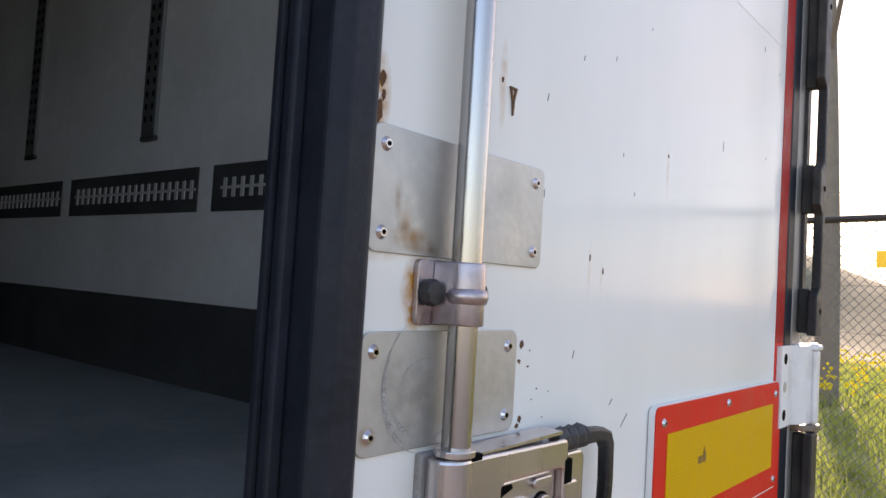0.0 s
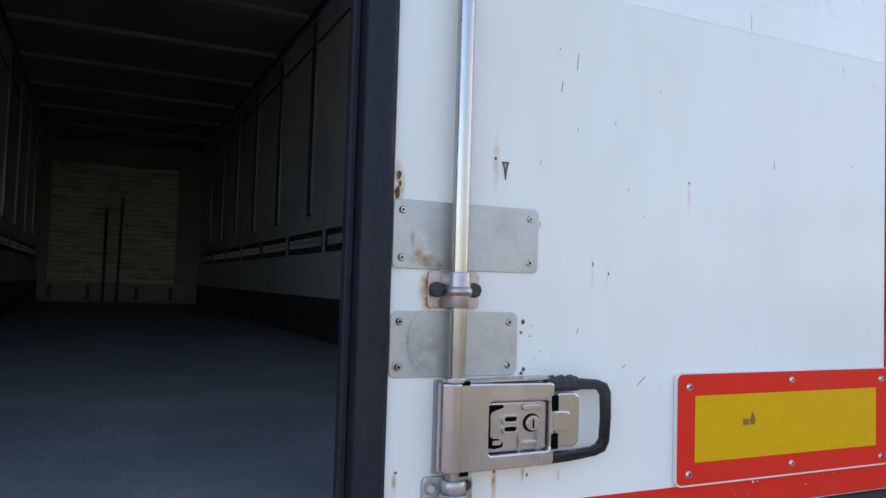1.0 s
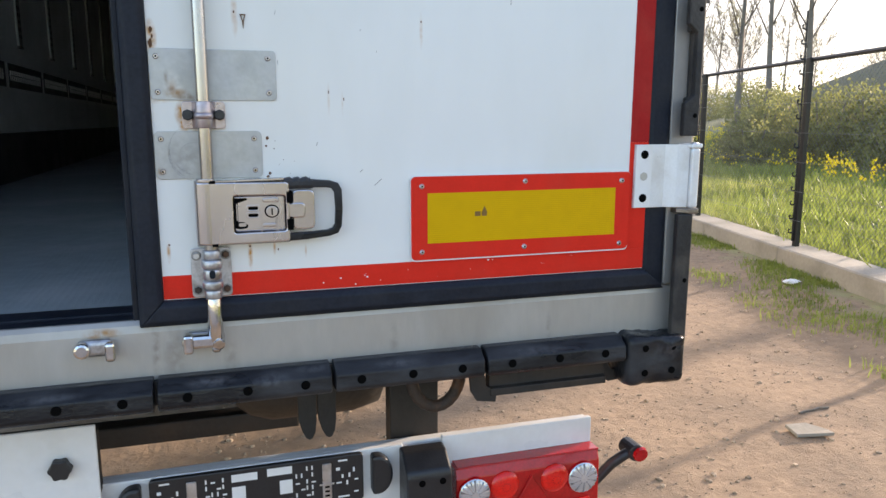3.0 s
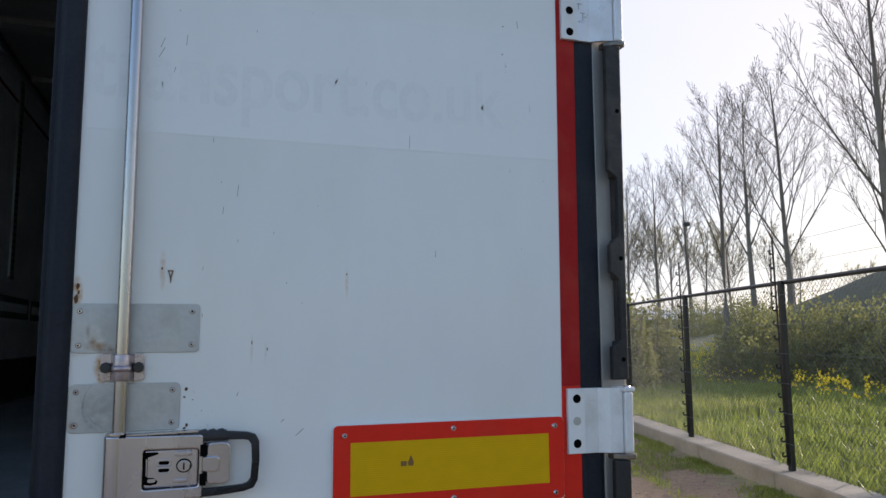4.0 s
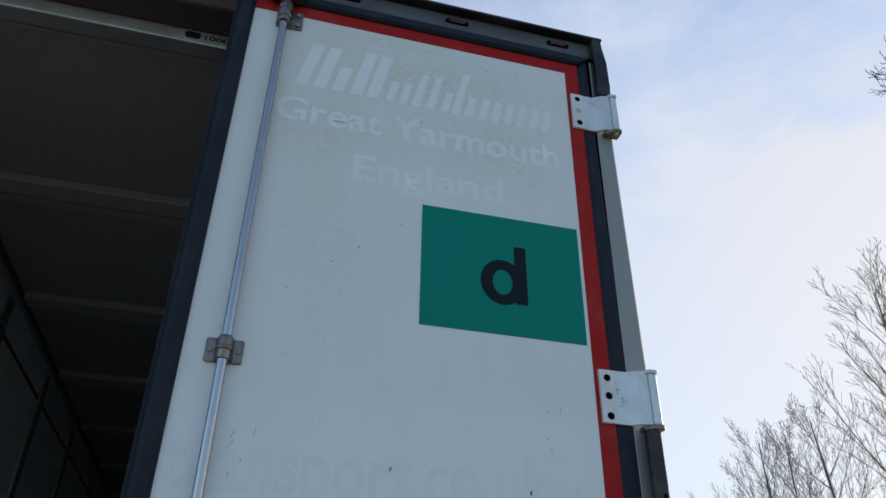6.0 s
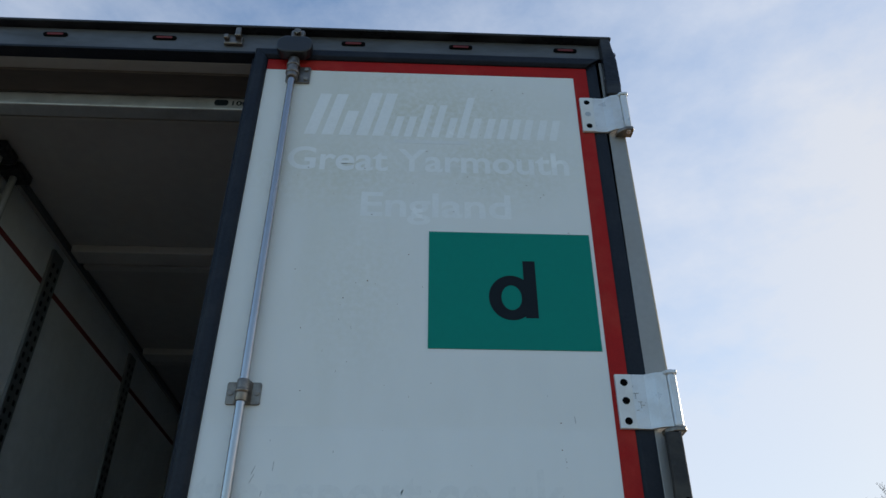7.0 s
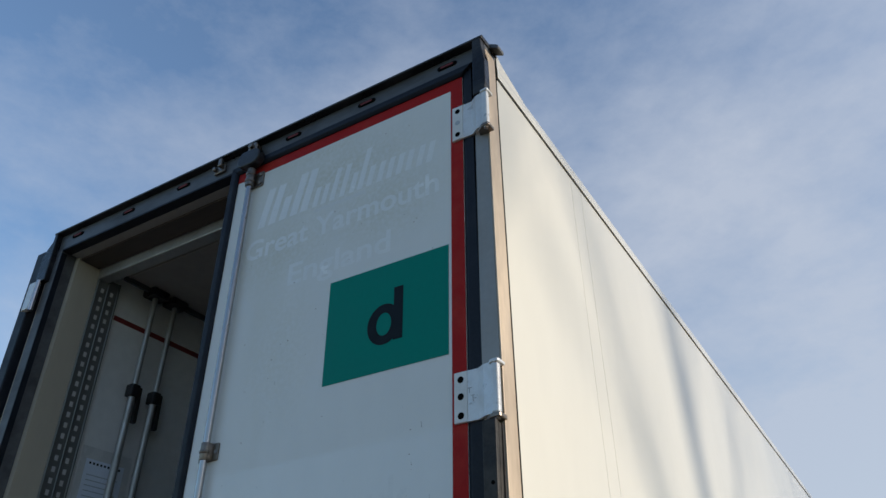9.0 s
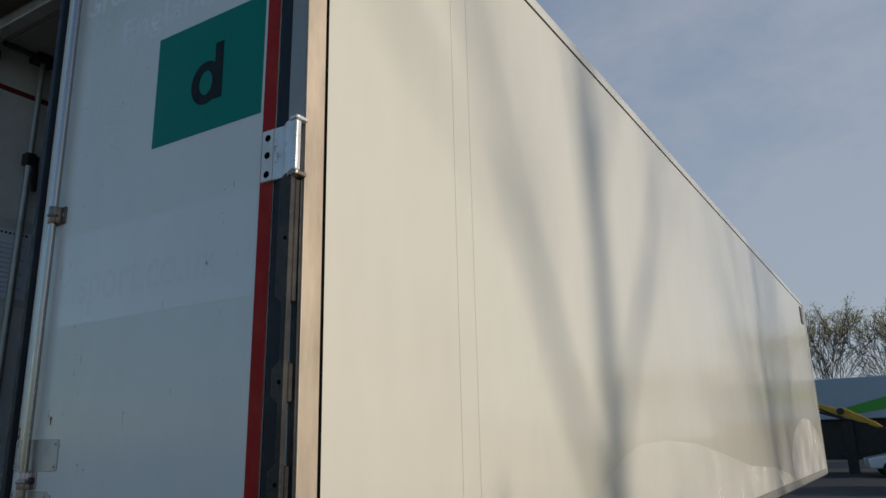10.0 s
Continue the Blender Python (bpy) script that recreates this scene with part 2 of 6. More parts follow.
POSTSIDE = mat("weathered_aluminium", (0.58, 0.47, 0.35), 0.5, 0.3, 0.12, 6, 0.08, 60, (0.33, 0.25, 0.18), 0.6, 7, (1, 1, 0.3))
SIDE = mat("cream_side_panel", (0.78, 0.735, 0.62), 0.16, 0, 0.03, 0.9, 0.012, 1.6, (0.62, 0.58, 0.50), 0.3, 0.9, (1, 1, 0.3), coat=0.3, rvar=0.05)
PATCH = mat("pale_panel_patch", (0.80, 0.765, 0.675), 0.2, 0, 0.03, 2, 0.01, 2, (0.70, 0.66, 0.57), 0.3, 1.5)
WHITE = mat("white_painted_steel", (0.75, 0.75, 0.74), 0.35, 0, 0.04, 6, 0.03, 50, (0.5, 0.46, 0.4), 0.3, 5)
HINGE = mat("white_hinge", (0.70, 0.71, 0.72), 0.35, 0.2, 0.06, 20, 0.05, 100, (0.45, 0.4, 0.35), 0.3, 18)
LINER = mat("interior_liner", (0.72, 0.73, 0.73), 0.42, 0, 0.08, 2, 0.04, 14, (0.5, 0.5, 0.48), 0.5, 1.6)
GUARD = mat("dusty_edge_rubber", (0.026, 0.025, 0.025), 0.55, 0, 0.3, 14, 0.3, 60, (0.10, 0.085, 0.07), 0.6, 9, spec=0.3)
JAMB = mat("cream_jamb", (0.50, 0.46, 0.375), 0.4, 0, 0.06, 4, 0.03, 50, (0.42, 0.37, 0.29), 0.4, 3, (1, 1, 0.3))
TRACK = mat("galvanised_track", (0.20, 0.205, 0.20), 0.45, 0.5, 0.1, 20)
CHROME = mat("polished_steel", (0.66, 0.65, 0.64), 0.13, 1.0, 0.1, 20, 0.05, 90, (0.35, 0.31, 0.28), 0.5, 24)
SLOTS = mat("galvanised_slot", (0.62, 0.62, 0.61), 0.45, 0.2, 0.1, 30)
KICK = mat("dark_kick_plate", (0.06, 0.063, 0.067), 0.45, 0.2, 0.25, 4, 0.1, 60, (0.12, 0.12, 0.12), 0.4, 3)
FLOOR = mat("grip_floor", (0.25, 0.29, 0.305), 0.5, 0, 0.22, 2.2, 0.4, 320, (0.42, 0.44, 0.45), 0.6, 2.6)
fl, fb = FLOOR.node_tree.links, FLOOR.node_tree.nodes["Bump"]
rib, rib_add = FLOOR.node_tree.nodes.new("ShaderNodeTexWave"), FLOOR.node_tree.nodes.new("ShaderNodeMath")
rib.bands_direction = "X"
rib.inputs["Scale"].default_value, rib.inputs["Distortion"].default_value, rib.inputs["Detail Scale"].default_value = 17.0, 1.6, 3.0
rib_add.operation = "MULTIPLY_ADD"
fl.new(FLOOR.node_tree.nodes["Geometry"].outputs["Position"], rib.inputs["Vector"])
rib_add.inputs[1].default_value = 0.13
fl.new(rib.outputs["Fac"], rib_add.inputs[0]), fl.new(fb.inputs["Height"].links[0].from_socket, rib_add.inputs[2]), fl.new(rib_add.outputs[0], fb.inputs["Height"])
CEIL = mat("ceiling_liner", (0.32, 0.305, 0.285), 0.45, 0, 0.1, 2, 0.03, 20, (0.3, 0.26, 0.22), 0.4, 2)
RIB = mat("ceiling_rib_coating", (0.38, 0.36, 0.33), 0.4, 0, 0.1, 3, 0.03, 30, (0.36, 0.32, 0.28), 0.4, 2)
BULK = mat("bulkhead_panel", (0.80, 0.72, 0.56), 0.4, 0, 0.3, 3, 0.1, 30, (0.26, 0.20, 0.14), 0.7, 5, (0.4, 1, 2.5))
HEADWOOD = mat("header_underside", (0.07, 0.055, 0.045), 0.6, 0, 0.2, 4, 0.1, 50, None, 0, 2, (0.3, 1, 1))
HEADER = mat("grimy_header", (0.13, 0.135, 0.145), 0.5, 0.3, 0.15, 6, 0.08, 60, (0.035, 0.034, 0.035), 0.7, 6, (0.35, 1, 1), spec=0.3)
RAILMETAL = mat("track_steel", (0.30, 0.31, 0.31), 0.4, 0.8, 0.15, 20)
SILVER = mat("bright_zinc", (0.75, 0.75, 0.75), 0.3, 1.0, 0.1, 30)
MAROON = mat("dark_red_line", (0.17, 0.02, 0.02), 0.6, 0, 0.15, 10)
GREEN = mat("green_sticker", (0.0004, 0.215, 0.165), 0.5, 0, 0.05, 6, 0.02, 60, spec=0.15)
INK = mat("dark_ink", (0.008, 0.013, 0.018), 0.6, 0, 0.1, 20, spec=0.15)
LENS_R = mat("red_lens", (0.50, 0.006, 0.008), 0.13, 0, 0.25, 14, 0.08, 160, (0.22, 0.003, 0.003), 0.6, 14, coat=0.4, spec=0.4)
LENS_G = mat("bright_red_lens", (0.80, 0.014, 0.008), 0.14, 0, 0.25, 24, 0.1, 160, coat=0.3, spec=0.4)
LENS_D = mat("shaded_lens", (0.26, 0.265, 0.28), 0.12, 0.5, 0.1, 30, 0.1, 120, coat=0.5)
LENS_C = mat("clear_lens", (0.60, 0.61, 0.64), 0.1, 0.6, 0.1, 30, 0.12, 120, coat=0.6)
CHASSIS = mat("chassis_steel", (0.022, 0.021, 0.02), 0.6, 0.2, 0.3, 6, 0.2, 50, (0.07, 0.045, 0.03), 0.4, 5)
TYRE = mat("tyre_rubber", (0.022, 0.021, 0.02), 0.75, 0, 0.25, 8, 0.3, 70, (0.10, 0.08, 0.06), 0.5, 4)
RUSTYDARK = mat("dark_rusty_eye", (0.055, 0.040, 0.032), 0.7, 0.3, 0.4, 30, 0.3, 120, (0.16, 0.07, 0.03), 0.7, 24)
RUSTY = mat("rusty_hook", (0.20, 0.11, 0.06), 0.8, 0.3, 0.4, 30, 0.3, 120)
DIRT = mat("sandy_dirt", (0.29, 0.205, 0.135), 0.95, 0, 0.30, 1.3, 1.0, 22, (0.16, 0.12, 0.085), 0.6, 1.1)
DIRT.node_tree.nodes["Bump"].inputs["Distance"].default_value = 0.03
bump_noise = DIRT.node_tree.nodes["Bump"].inputs["Height"].links[0].from_node
bump_noise.inputs["Scale"].default_value, bump_noise.inputs["Detail"].default_value, bump_noise.inputs["Roughness"].default_value = 5.0, 12.0, 0.68
KERB = mat("concrete", (0.34, 0.31, 0.26), 0.85, 0, 0.15, 3, 0.3, 60, (0.18, 0.17, 0.13), 0.5, 2)
FENCE = mat("dark_fence_steel", (0.022, 0.024, 0.024), 0.45, 0.3, 0.2, 20)
WIRE = mat("chain_link_wire", (0.16, 0.17, 0.17), 0.45, 0.7, 0.2, 20)
def translucent(m, share):
    """Lets part of the light through thin leaves and petals."""
    n, l = m.node_tree.nodes, m.node_tree.links
    p, o = n["Principled BSDF"], n["Material Output"]
    t, mx = n.new("ShaderNodeBsdfTranslucent"), n.new("ShaderNodeMixShader")
    mx.inputs[0].default_value = share
    l.new(p.inputs["Base Color"].links[0].from_socket, t.inputs["Color"])
    l.new(p.outputs["BSDF"], mx.inputs[1]), l.new(t.outputs["BSDF"], mx.inputs[2]), l.new(mx.outputs["Shader"], o.inputs["Surface"])
    return m


GRASS = mat("grass_blades", (0.27, 0.33, 0.07), 0.55, 0, 0.35, 0.7, 0, 1, (0.42, 0.43, 0.13), 0.7, 0.5)
translucent(GRASS, 0.5)
FLOWER = translucent(mat("yellow_flowers", (0.80, 0.68, 0.04), 0.7, 0, 0.2, 5), 0.5)
LEAF = translucent(mat("budding_leaves", (0.50, 0.46, 0.25), 0.7, 0, 0.3, 2), 0.5)
BUSH = translucent(mat("shrub_leaves", (0.27, 0.275, 0.10), 0.7, 0, 0.35, 1.5), 0.5)
BARK = mat("bark", (0.19, 0.165, 0.135), 0.9, 0, 0.25, 6, 0.6, 40)
TWIG = mat("twig_bark", (0.145, 0.12, 0.095), 0.9, 0, 0.25, 6)
PAPER = mat("paper", (0.75, 0.76, 0.78), 0.7, 0, 0.04, 10)
NOTICE = mat("pale_blue_paper", (0.72, 0.79, 0.90), 0.6, 0, 0.05, 10)
POCKET = mat("dull_plastic_pocket", (0.62, 0.63, 0.63), 0.25, 0, 0.05, 10)
BLUEGREY = mat("blue_grey_cladding", (0.36, 0.42, 0.48), 0.5, 0, 0.06, 0.5)
CRANE = mat("yellow_machine_paint", (0.60, 0.33, 0.02), 0.5, 0, 0.2, 2, 0, 1, (0.2, 0.12, 0.05), 0.4, 1.5)
FARGREEN = mat("green_swoosh", (0.06, 0.33, 0.03), 0.4)
CARWHITE = mat("car_paint_white", (0.7, 0.71, 0.73), 0.25, 0, 0.03, 2, coat=0.5)
CARBLUE = mat("car_paint_blue", (0.03, 0.06, 0.2), 0.25, 0, 0.05, 2, coat=0.5)
GLASS = mat("dark_glass", (0.02, 0.025, 0.03), 0.08, 0, 0.05, 4)
YPLASTIC = mat("yellow_plastic_sign", (0.75, 0.52, 0.03), 0.5, 0, 0.06, 10)

# ground: dirt with a grass verge past the kerb
def ground_material():
    m = DIRT.copy()
    m.name = "dirt_and_turf"
    n, l = m.node_tree.nodes, m.node_tree.links
    p = n["Principled BSDF"]
    base = p.inputs["Base Color"].links[0].from_socket
    geo, sep = n.new("ShaderNodeNewGeometry"), n.new("ShaderNodeSeparateXYZ")
    l.new(geo.outputs["Position"], sep.inputs[0])
    # across the fence line: 0.971 x - 0.238 y - offset
    a, b, c = n.new("ShaderNodeMath"), n.new("ShaderNodeMath"), n.new("ShaderNodeMath")
    a.operation, b.operation, c.operation = "MULTIPLY", "MULTIPLY_ADD", "ADD"
    a.inputs[1].default_value = 0.971
    b.inputs[1].default_value = -0.238
    l.new(sep.outputs["X"], a.inputs[0]), l.new(sep.outputs["Y"], b.inputs[0]), l.new(a.outputs[0], b.inputs[2])
    nz = n.new("ShaderNodeTexNoise")
    nz.inputs["Scale"].default_value, nz.inputs["Detail"].default_value = 5.0, 9.0
    l.new(geo.outputs["Position"], nz.inputs["Vector"])
    l.new(b.outputs[0], c.inputs[0]), l.new(nz.outputs["Fac"], c.inputs[1])
    r = n.new("ShaderNodeMapRange")
    r.inputs["From Min"].default_value, r.inputs["From Max"].default_value = 4.98, 5.3
    l.new(c.outputs[0], r.inputs["Value"])
    mx = n.new("ShaderNodeMix")
    mx.data_type = "RGBA"
    mx.inputs[7].default_value = (0.30, 0.29, 0.14, 1)
    # past the far end of the dirt, near-black puts the ground's shadow into colour
    e, ar, am = n.new("ShaderNodeMath"), n.new("ShaderNodeMapRange"), n.new("ShaderNodeMix")
    e.operation = "MULTIPLY_ADD"
    e.inputs[1].default_value = 3.0
    l.new(nz.outputs["Fac"], e.inputs[0]), l.new(sep.outputs["Y"], e.inputs[2])
    ar.inputs["From Min"].default_value, ar.inputs["From Max"].default_value = 19.5, 20.5
    l.new(e.outputs[0], ar.inputs["Value"])
    am.data_type = "RGBA"
    am.inputs[7].default_value = (0.03, 0.03, 0.032, 1)
    # unseen ground away from the trailer: grey added for reflections and bounced light
    cr, cm = n.new("ShaderNodeMapRange"), n.new("ShaderNodeMix")
    cr.inputs["From Min"].default_value, cr.inputs["From Max"].default_value = -1.3, -1.9
    l.new(e.outputs[0], cr.inputs["Value"])
    cm.data_type = "RGBA"
    cm.inputs[7].default_value = (0.215, 0.20, 0.19, 1)
    l.new(cr.outputs["Result"], cm.inputs[0]), l.new(base, cm.inputs[6])
    l.new(ar.outputs["Result"], am.inputs[0]), l.new(cm.outputs[2], am.inputs[6])
    l.new(r.outputs["Result"], mx.inputs[0]), l.new(am.outputs[2], mx.inputs[6])
    # scrub bank beyond the field, its backlit darkness put into the colour
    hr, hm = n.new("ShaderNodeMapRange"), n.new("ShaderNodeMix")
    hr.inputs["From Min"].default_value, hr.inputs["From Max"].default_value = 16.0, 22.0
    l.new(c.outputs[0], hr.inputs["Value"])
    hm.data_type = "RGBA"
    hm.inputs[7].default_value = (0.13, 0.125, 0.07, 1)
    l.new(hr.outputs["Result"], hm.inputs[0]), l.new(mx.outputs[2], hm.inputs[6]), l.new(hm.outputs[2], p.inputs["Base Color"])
    return m


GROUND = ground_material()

# ---- mesh helpers ----
ORIGIN = {}


def thing(name, loc, label, category, group="", kind=""):
    ob = new(name)
    ob.location = loc
    ob.empty_display_size = 0.1
    ORIGIN[ob] = Vector(loc)
    return tagged(ob, label, category, group, kind)


def part(name, bm, material, parent=None, label="", smooth=False, category="", kind="", group=""):
    """Links a bmesh, given in world places, as one mesh object under its thing."""
    o = ORIGIN[parent] if parent else Vector((0, 0, 0))
    bm.verts.ensure_lookup_table()
    for v in bm.verts:
        v.co -= o
    me = bpy.data.meshes.new(name)
    bm.to_mesh(me)
    bm.free()
    me.materials.append(material)
    if smooth:
        me.shade_smooth()
    ob = new(name, me)
    if parent:
        ob.parent = parent
        ORIGIN[ob] = o
    else:
        ORIGIN[ob] = o
    return tagged(ob, label, category, group, kind)


def box(x0, x1, y0, y1, z0, z1, bev=0.0, seg=2, bm=None):
    b2 = bmesh.new()
    bmesh.ops.create_cube(b2, size=1)
    for v in b2.verts:
        v.co = Vector(((x0 + x1) / 2 + v.co.x * (x1 - x0), (y0 + y1) / 2 + v.co.y * (y1 - y0), (z0 + z1) / 2 + v.co.z * (z1 - z0)))
    if bev:
        bmesh.ops.bevel(b2, geom=list(b2.edges), offset=bev, segments=seg, affect="EDGES", profile=0.5)
    return join(bm, b2)


def join(bm, b2):
    if bm is None:
        return b2
    me = bpy.data.meshes.new("tmp")
    b2.to_mesh(me)
    b2.free()
    bm.from_mesh(me)
    bpy.data.meshes.remove(me)
    return bm


def cyl(p0, p1, r0, r1=None, seg=12, bm=None, bev=0.0, caps=True):
    p0, p1 = Vector(p0), Vector(p1)
    r1 = r0 if r1 is None else r1
    b2 = bmesh.new()
    bmesh.ops.create_cone(b2, cap_ends=caps, segments=seg, radius1=r0, radius2=r1, depth=(p1 - p0).length)
    if bev:
        bmesh.ops.bevel(b2, geom=[e for e in b2.edges if any(len(f.verts) > 4 for f in e.link_faces)], offset=bev, segments=2, affect="EDGES", profile=0.5)
    m = Matrix.Translation((p0 + p1) / 2) @ (p1 - p0).to_track_quat("Z", "Y").to_matrix().to_4x4()
    bmesh.ops.transform(b2, matrix=m, verts=b2.verts)
    return join(bm, b2)


def tube(pts, r, seg=8, bm=None, radii=None):
    """A round bar along a bent line."""
    b2 = bmesh.new()
    pts = [Vector(p) for p in pts]
    rings = []
    for i, p in enumerate(pts):
        d = (pts[min(i + 1, len(pts) - 1)] - pts[max(i - 1, 0)]).normalized()
        q = d.to_track_quat("Z", "Y")
        rr = radii[i] if radii else r
        rings.append([b2.verts.new(p + q @ Vector((rr * math.cos(2 * math.pi * k / seg), rr * math.sin(2 * math.pi * k / seg), 0))) for k in range(seg)])
    for a, b in zip(rings, rings[1:]):
        for k in range(seg):
            b2.faces.new((a[k], a[(k + 1) % seg], b[(k + 1) % seg], b[k]))
    b2.faces.new(rings[0][::-1])
    b2.faces.new(rings[-1])
    return join(bm, b2)


def prism(pts, axis, a0, a1, bev=0.0, bm=None):
    """A polygon drawn in the plane across an axis ("x": y, z; "y": x, z; "z": x, y), drawn out from a0 to a1."""
    b2 = bmesh.new()

    def place(p, a):
        return {"x": (a, p[0], p[1]), "y": (p[0], a, p[1]), "z": (p[0], p[1], a)}[axis]

    lo, hi = [b2.verts.new(place(p, a0)) for p in pts], [b2.verts.new(place(p, a1)) for p in pts]
    b2.faces.new(lo)
    b2.faces.new(hi[::-1])
    k = len(pts)
    for i in range(k):
        b2.faces.new((lo[i], hi[i], hi[(i + 1) % k], lo[(i + 1) % k]))
    bmesh.ops.recalc_face_normals(b2, faces=b2.faces)
    if bev:
        bmesh.ops.bevel(b2, geom=list(b2.edges), offset=bev, segments=2, affect="EDGES", profile=0.5)
    return join(bm, b2)


def ring(outer, inner, y0, y1, bev=0.0):
    """A plate with a window: two outlines of equal count in x, z, drawn from y0 to y1."""
    b2 = bmesh.new()
    k = len(outer)
    o0, i0, o1, i1 = ([b2.verts.new((x, y, z)) for x, z in pts] for pts, y in ((outer, y0), (inner, y0), (outer, y1), (inner, y1)))
    for a in range(k):
        b = (a + 1) % k
        b2.faces.new((o0[a], o0[b], i0[b], i0[a]))
        b2.faces.new((o1[a], i1[a], i1[b], o1[b]))
        b2.faces.new((o0[a], o1[a], o1[b], o0[b]))
        b2.faces.new((i0[a], i0[b], i1[b], i1[a]))
    bmesh.ops.recalc_face_normals(b2, faces=b2.faces)
    if bev:
        edges = [e for e in b2.edges if len(e.link_faces) == 2 and e.calc_face_angle(0) > 1.2]
        bmesh.ops.bevel(b2, geom=edges, offset=bev, segments=2, affect="EDGES", profile=0.5)
    return b2


def dome(x, y, z, r, depth, seg=20, rings=4):
    """A shallow round dome facing the rear."""
    b2 = bmesh.new()
    tip = b2.verts.new((x, y - depth, z))
    prev = None
    for j in range(1, rings + 1):
        a = (math.pi / 2) * j / rings
        cur = [b2.verts.new((x + r * math.sin(a) * math.cos(2 * math.pi * k / seg), y - depth * math.cos(a), z + r * math.sin(a) * math.sin(2 * math.pi * k / seg))) for k in range(seg)]
        for k in range(seg):
            b2.faces.new((tip, cur[k], cur[(k + 1) % seg]) if prev is None else (prev[k], cur[k], cur[(k + 1) % seg], prev[(k + 1) % seg]))
        prev = cur
    bmesh.ops.recalc_face_normals(b2, faces=b2.faces)
    return b2


def rounded(x0, x1, z0, z1, r, n=4):
    """Corner points of a rounded rectangle."""
    out = []
    for cx, cz, a in ((x1 - r, z1 - r, 0), (x0 + r, z1 - r, 90), (x0 + r, z0 + r, 180), (x1 - r, z0 + r, 270)):
        out += [(cx + r * math.cos(radians(a + 90 * k / n)), cz + r * math.sin(radians(a + 90 * k / n))) for k in range(n + 1)]
    return out


def ragged(x, z, rx, rz, k=9, rnd=random):
    """A small uneven closed outline."""
    return [(x + rx * (0.6 + 0.6 * rnd.random()) * math.cos(2 * math.pi * i / k), z + rz * (0.6 + 0.6 * rnd.random()) * math.sin(2 * math.pi * i / k)) for i in range(k)]


def words(text, x, z, size, y, material, parent, name, width=None, align="LEFT", shear=0.0, bold=0.018):
    """Flat lettering on an upright rear face, from its lower left."""
    cu = bpy.data.curves.new(name, "FONT")
    cu.body, cu.size, cu.extrude, cu.shear, cu.offset = text, size, 0.00004, shear, size * bold
    tmp = bpy.data.objects.new("tmp", cu)
    scene.collection.objects.link(tmp)
    me = bpy.data.meshes.new_from_object(tmp.evaluated_get(bpy.context.evaluated_depsgraph_get()))
    scene.collection.objects.unlink(tmp)
    bpy.data.objects.remove(tmp)
    bm = bmesh.new()
    bm.from_mesh(me)
    bpy.data.meshes.remove(me)
    xs = [v.co.x for v in bm.verts]
    k = width / (max(xs) - min(xs)) if width else 1.0
    x_min = min(xs)
    for v in bm.verts:
        v.co = Vector((x + (v.co.x - x_min) * k, y - v.co.z, z + v.co.y))
    return part(name, bm, material, parent)

# ---- trailer: body ----
XL, XR, XC = -1.27, 1.41, 0.07
FLOOR_Z, CEIL_Z, ROOF_Z, FRONT = 1.28, 3.99, 4.10, 12.9
IL, IR = -1.19, 1.33
trailer = thing("semi_trailer", (XC, 6.0, 0), "white refrigerated semi-trailer with one rear door folded open", "trailer")

# side walls: sandwich panels with two joint lines near the rear
part("side_wall", box(IR, XR, 0.095, 0.8425, 1.25, 3.985), SIDE, trailer, "cream white side panel")
part("side_wall", box(IR, XR, 0.8445, 0.969, 1.25, 3.985), SIDE, trailer, "cream white side panel")
part("side_wall", box(IR, XR, 0.971, FRONT, 1.25, 3.985), SIDE, trailer, "cream white side panel")
part("side_wall", box(XL, IL, 0.095, FRONT, 1.25, 3.985, 0.003), SIDE, trailer, "cream white side panel")
for sx, a, b in ((1, XR - 0.03, XR + 0.006), (-1, XL - 0.006, XL + 0.03)):
    part("roof_rail", prism([(a, 3.993), (b, 3.993), (b, 4.03), (b - sx * 0.004, 4.062), (a, 4.066)] if sx > 0 else [(b, 3.993), (a, 3.993), (a, 4.03), (a + 0.004, 4.062), (b, 4.066)], "y", 0.10, FRONT), SIDE, trailer, "cream roof edge profile")
    part("bottom_rail", box(a, b + 0.004 * sx, 0.10, FRONT, 1.17, 1.247, 0.006), POST, trailer, "aluminium bottom edge rail")
part("roof_end_piece", prism([(0.10, 3.993), (0.10, 4.125), (0.15, 4.10), (0.34, 4.062), (0.34, 3.993)], "x", XR - 0.02, XR + 0.004), SIDE, trailer, "cream slanted piece at the roof corner")
part("rail_seal", box(XR - 0.01, XR + 0.002, 0.10, FRONT, 3.985, 3.993), SEAL, trailer)
part("front_trim", box(XR - 0.02, XR + 0.012, FRONT - 0.10, FRONT + 0.02, 1.2, 4.055, 0.008), SIDE, trailer)
part("front_vent", box(XR + 0.0015, XR + 0.010, FRONT - 0.62, FRONT - 0.36, 3.64, 3.93, 0.002), PLASTIC, trailer)
part("roof", box(XL + 0.02, XR - 0.02, 0.101, FRONT, CEIL_Z + 0.0605, 4.064), SIDE, trailer)
part("front_wall", box(XL + 0.01, XR - 0.03, FRONT - 0.06, FRONT, 1.2, 4.06), SIDE, trailer)
part("side_sticker", prism([(1.95, 1.262), (2.05, 1.46), (2.25, 1.60), (2.55, 1.72), (2.85, 1.78), (3.4, 1.80), (4.2, 1.77), (5.2, 1.66), (6.2, 1.54), (7.5, 1.48), (8.6, 1.36), (9.0, 1.262)], "x", XR + 0.001, XR + 0.0018), PATCH, trailer, "pale patch low on the side panel")
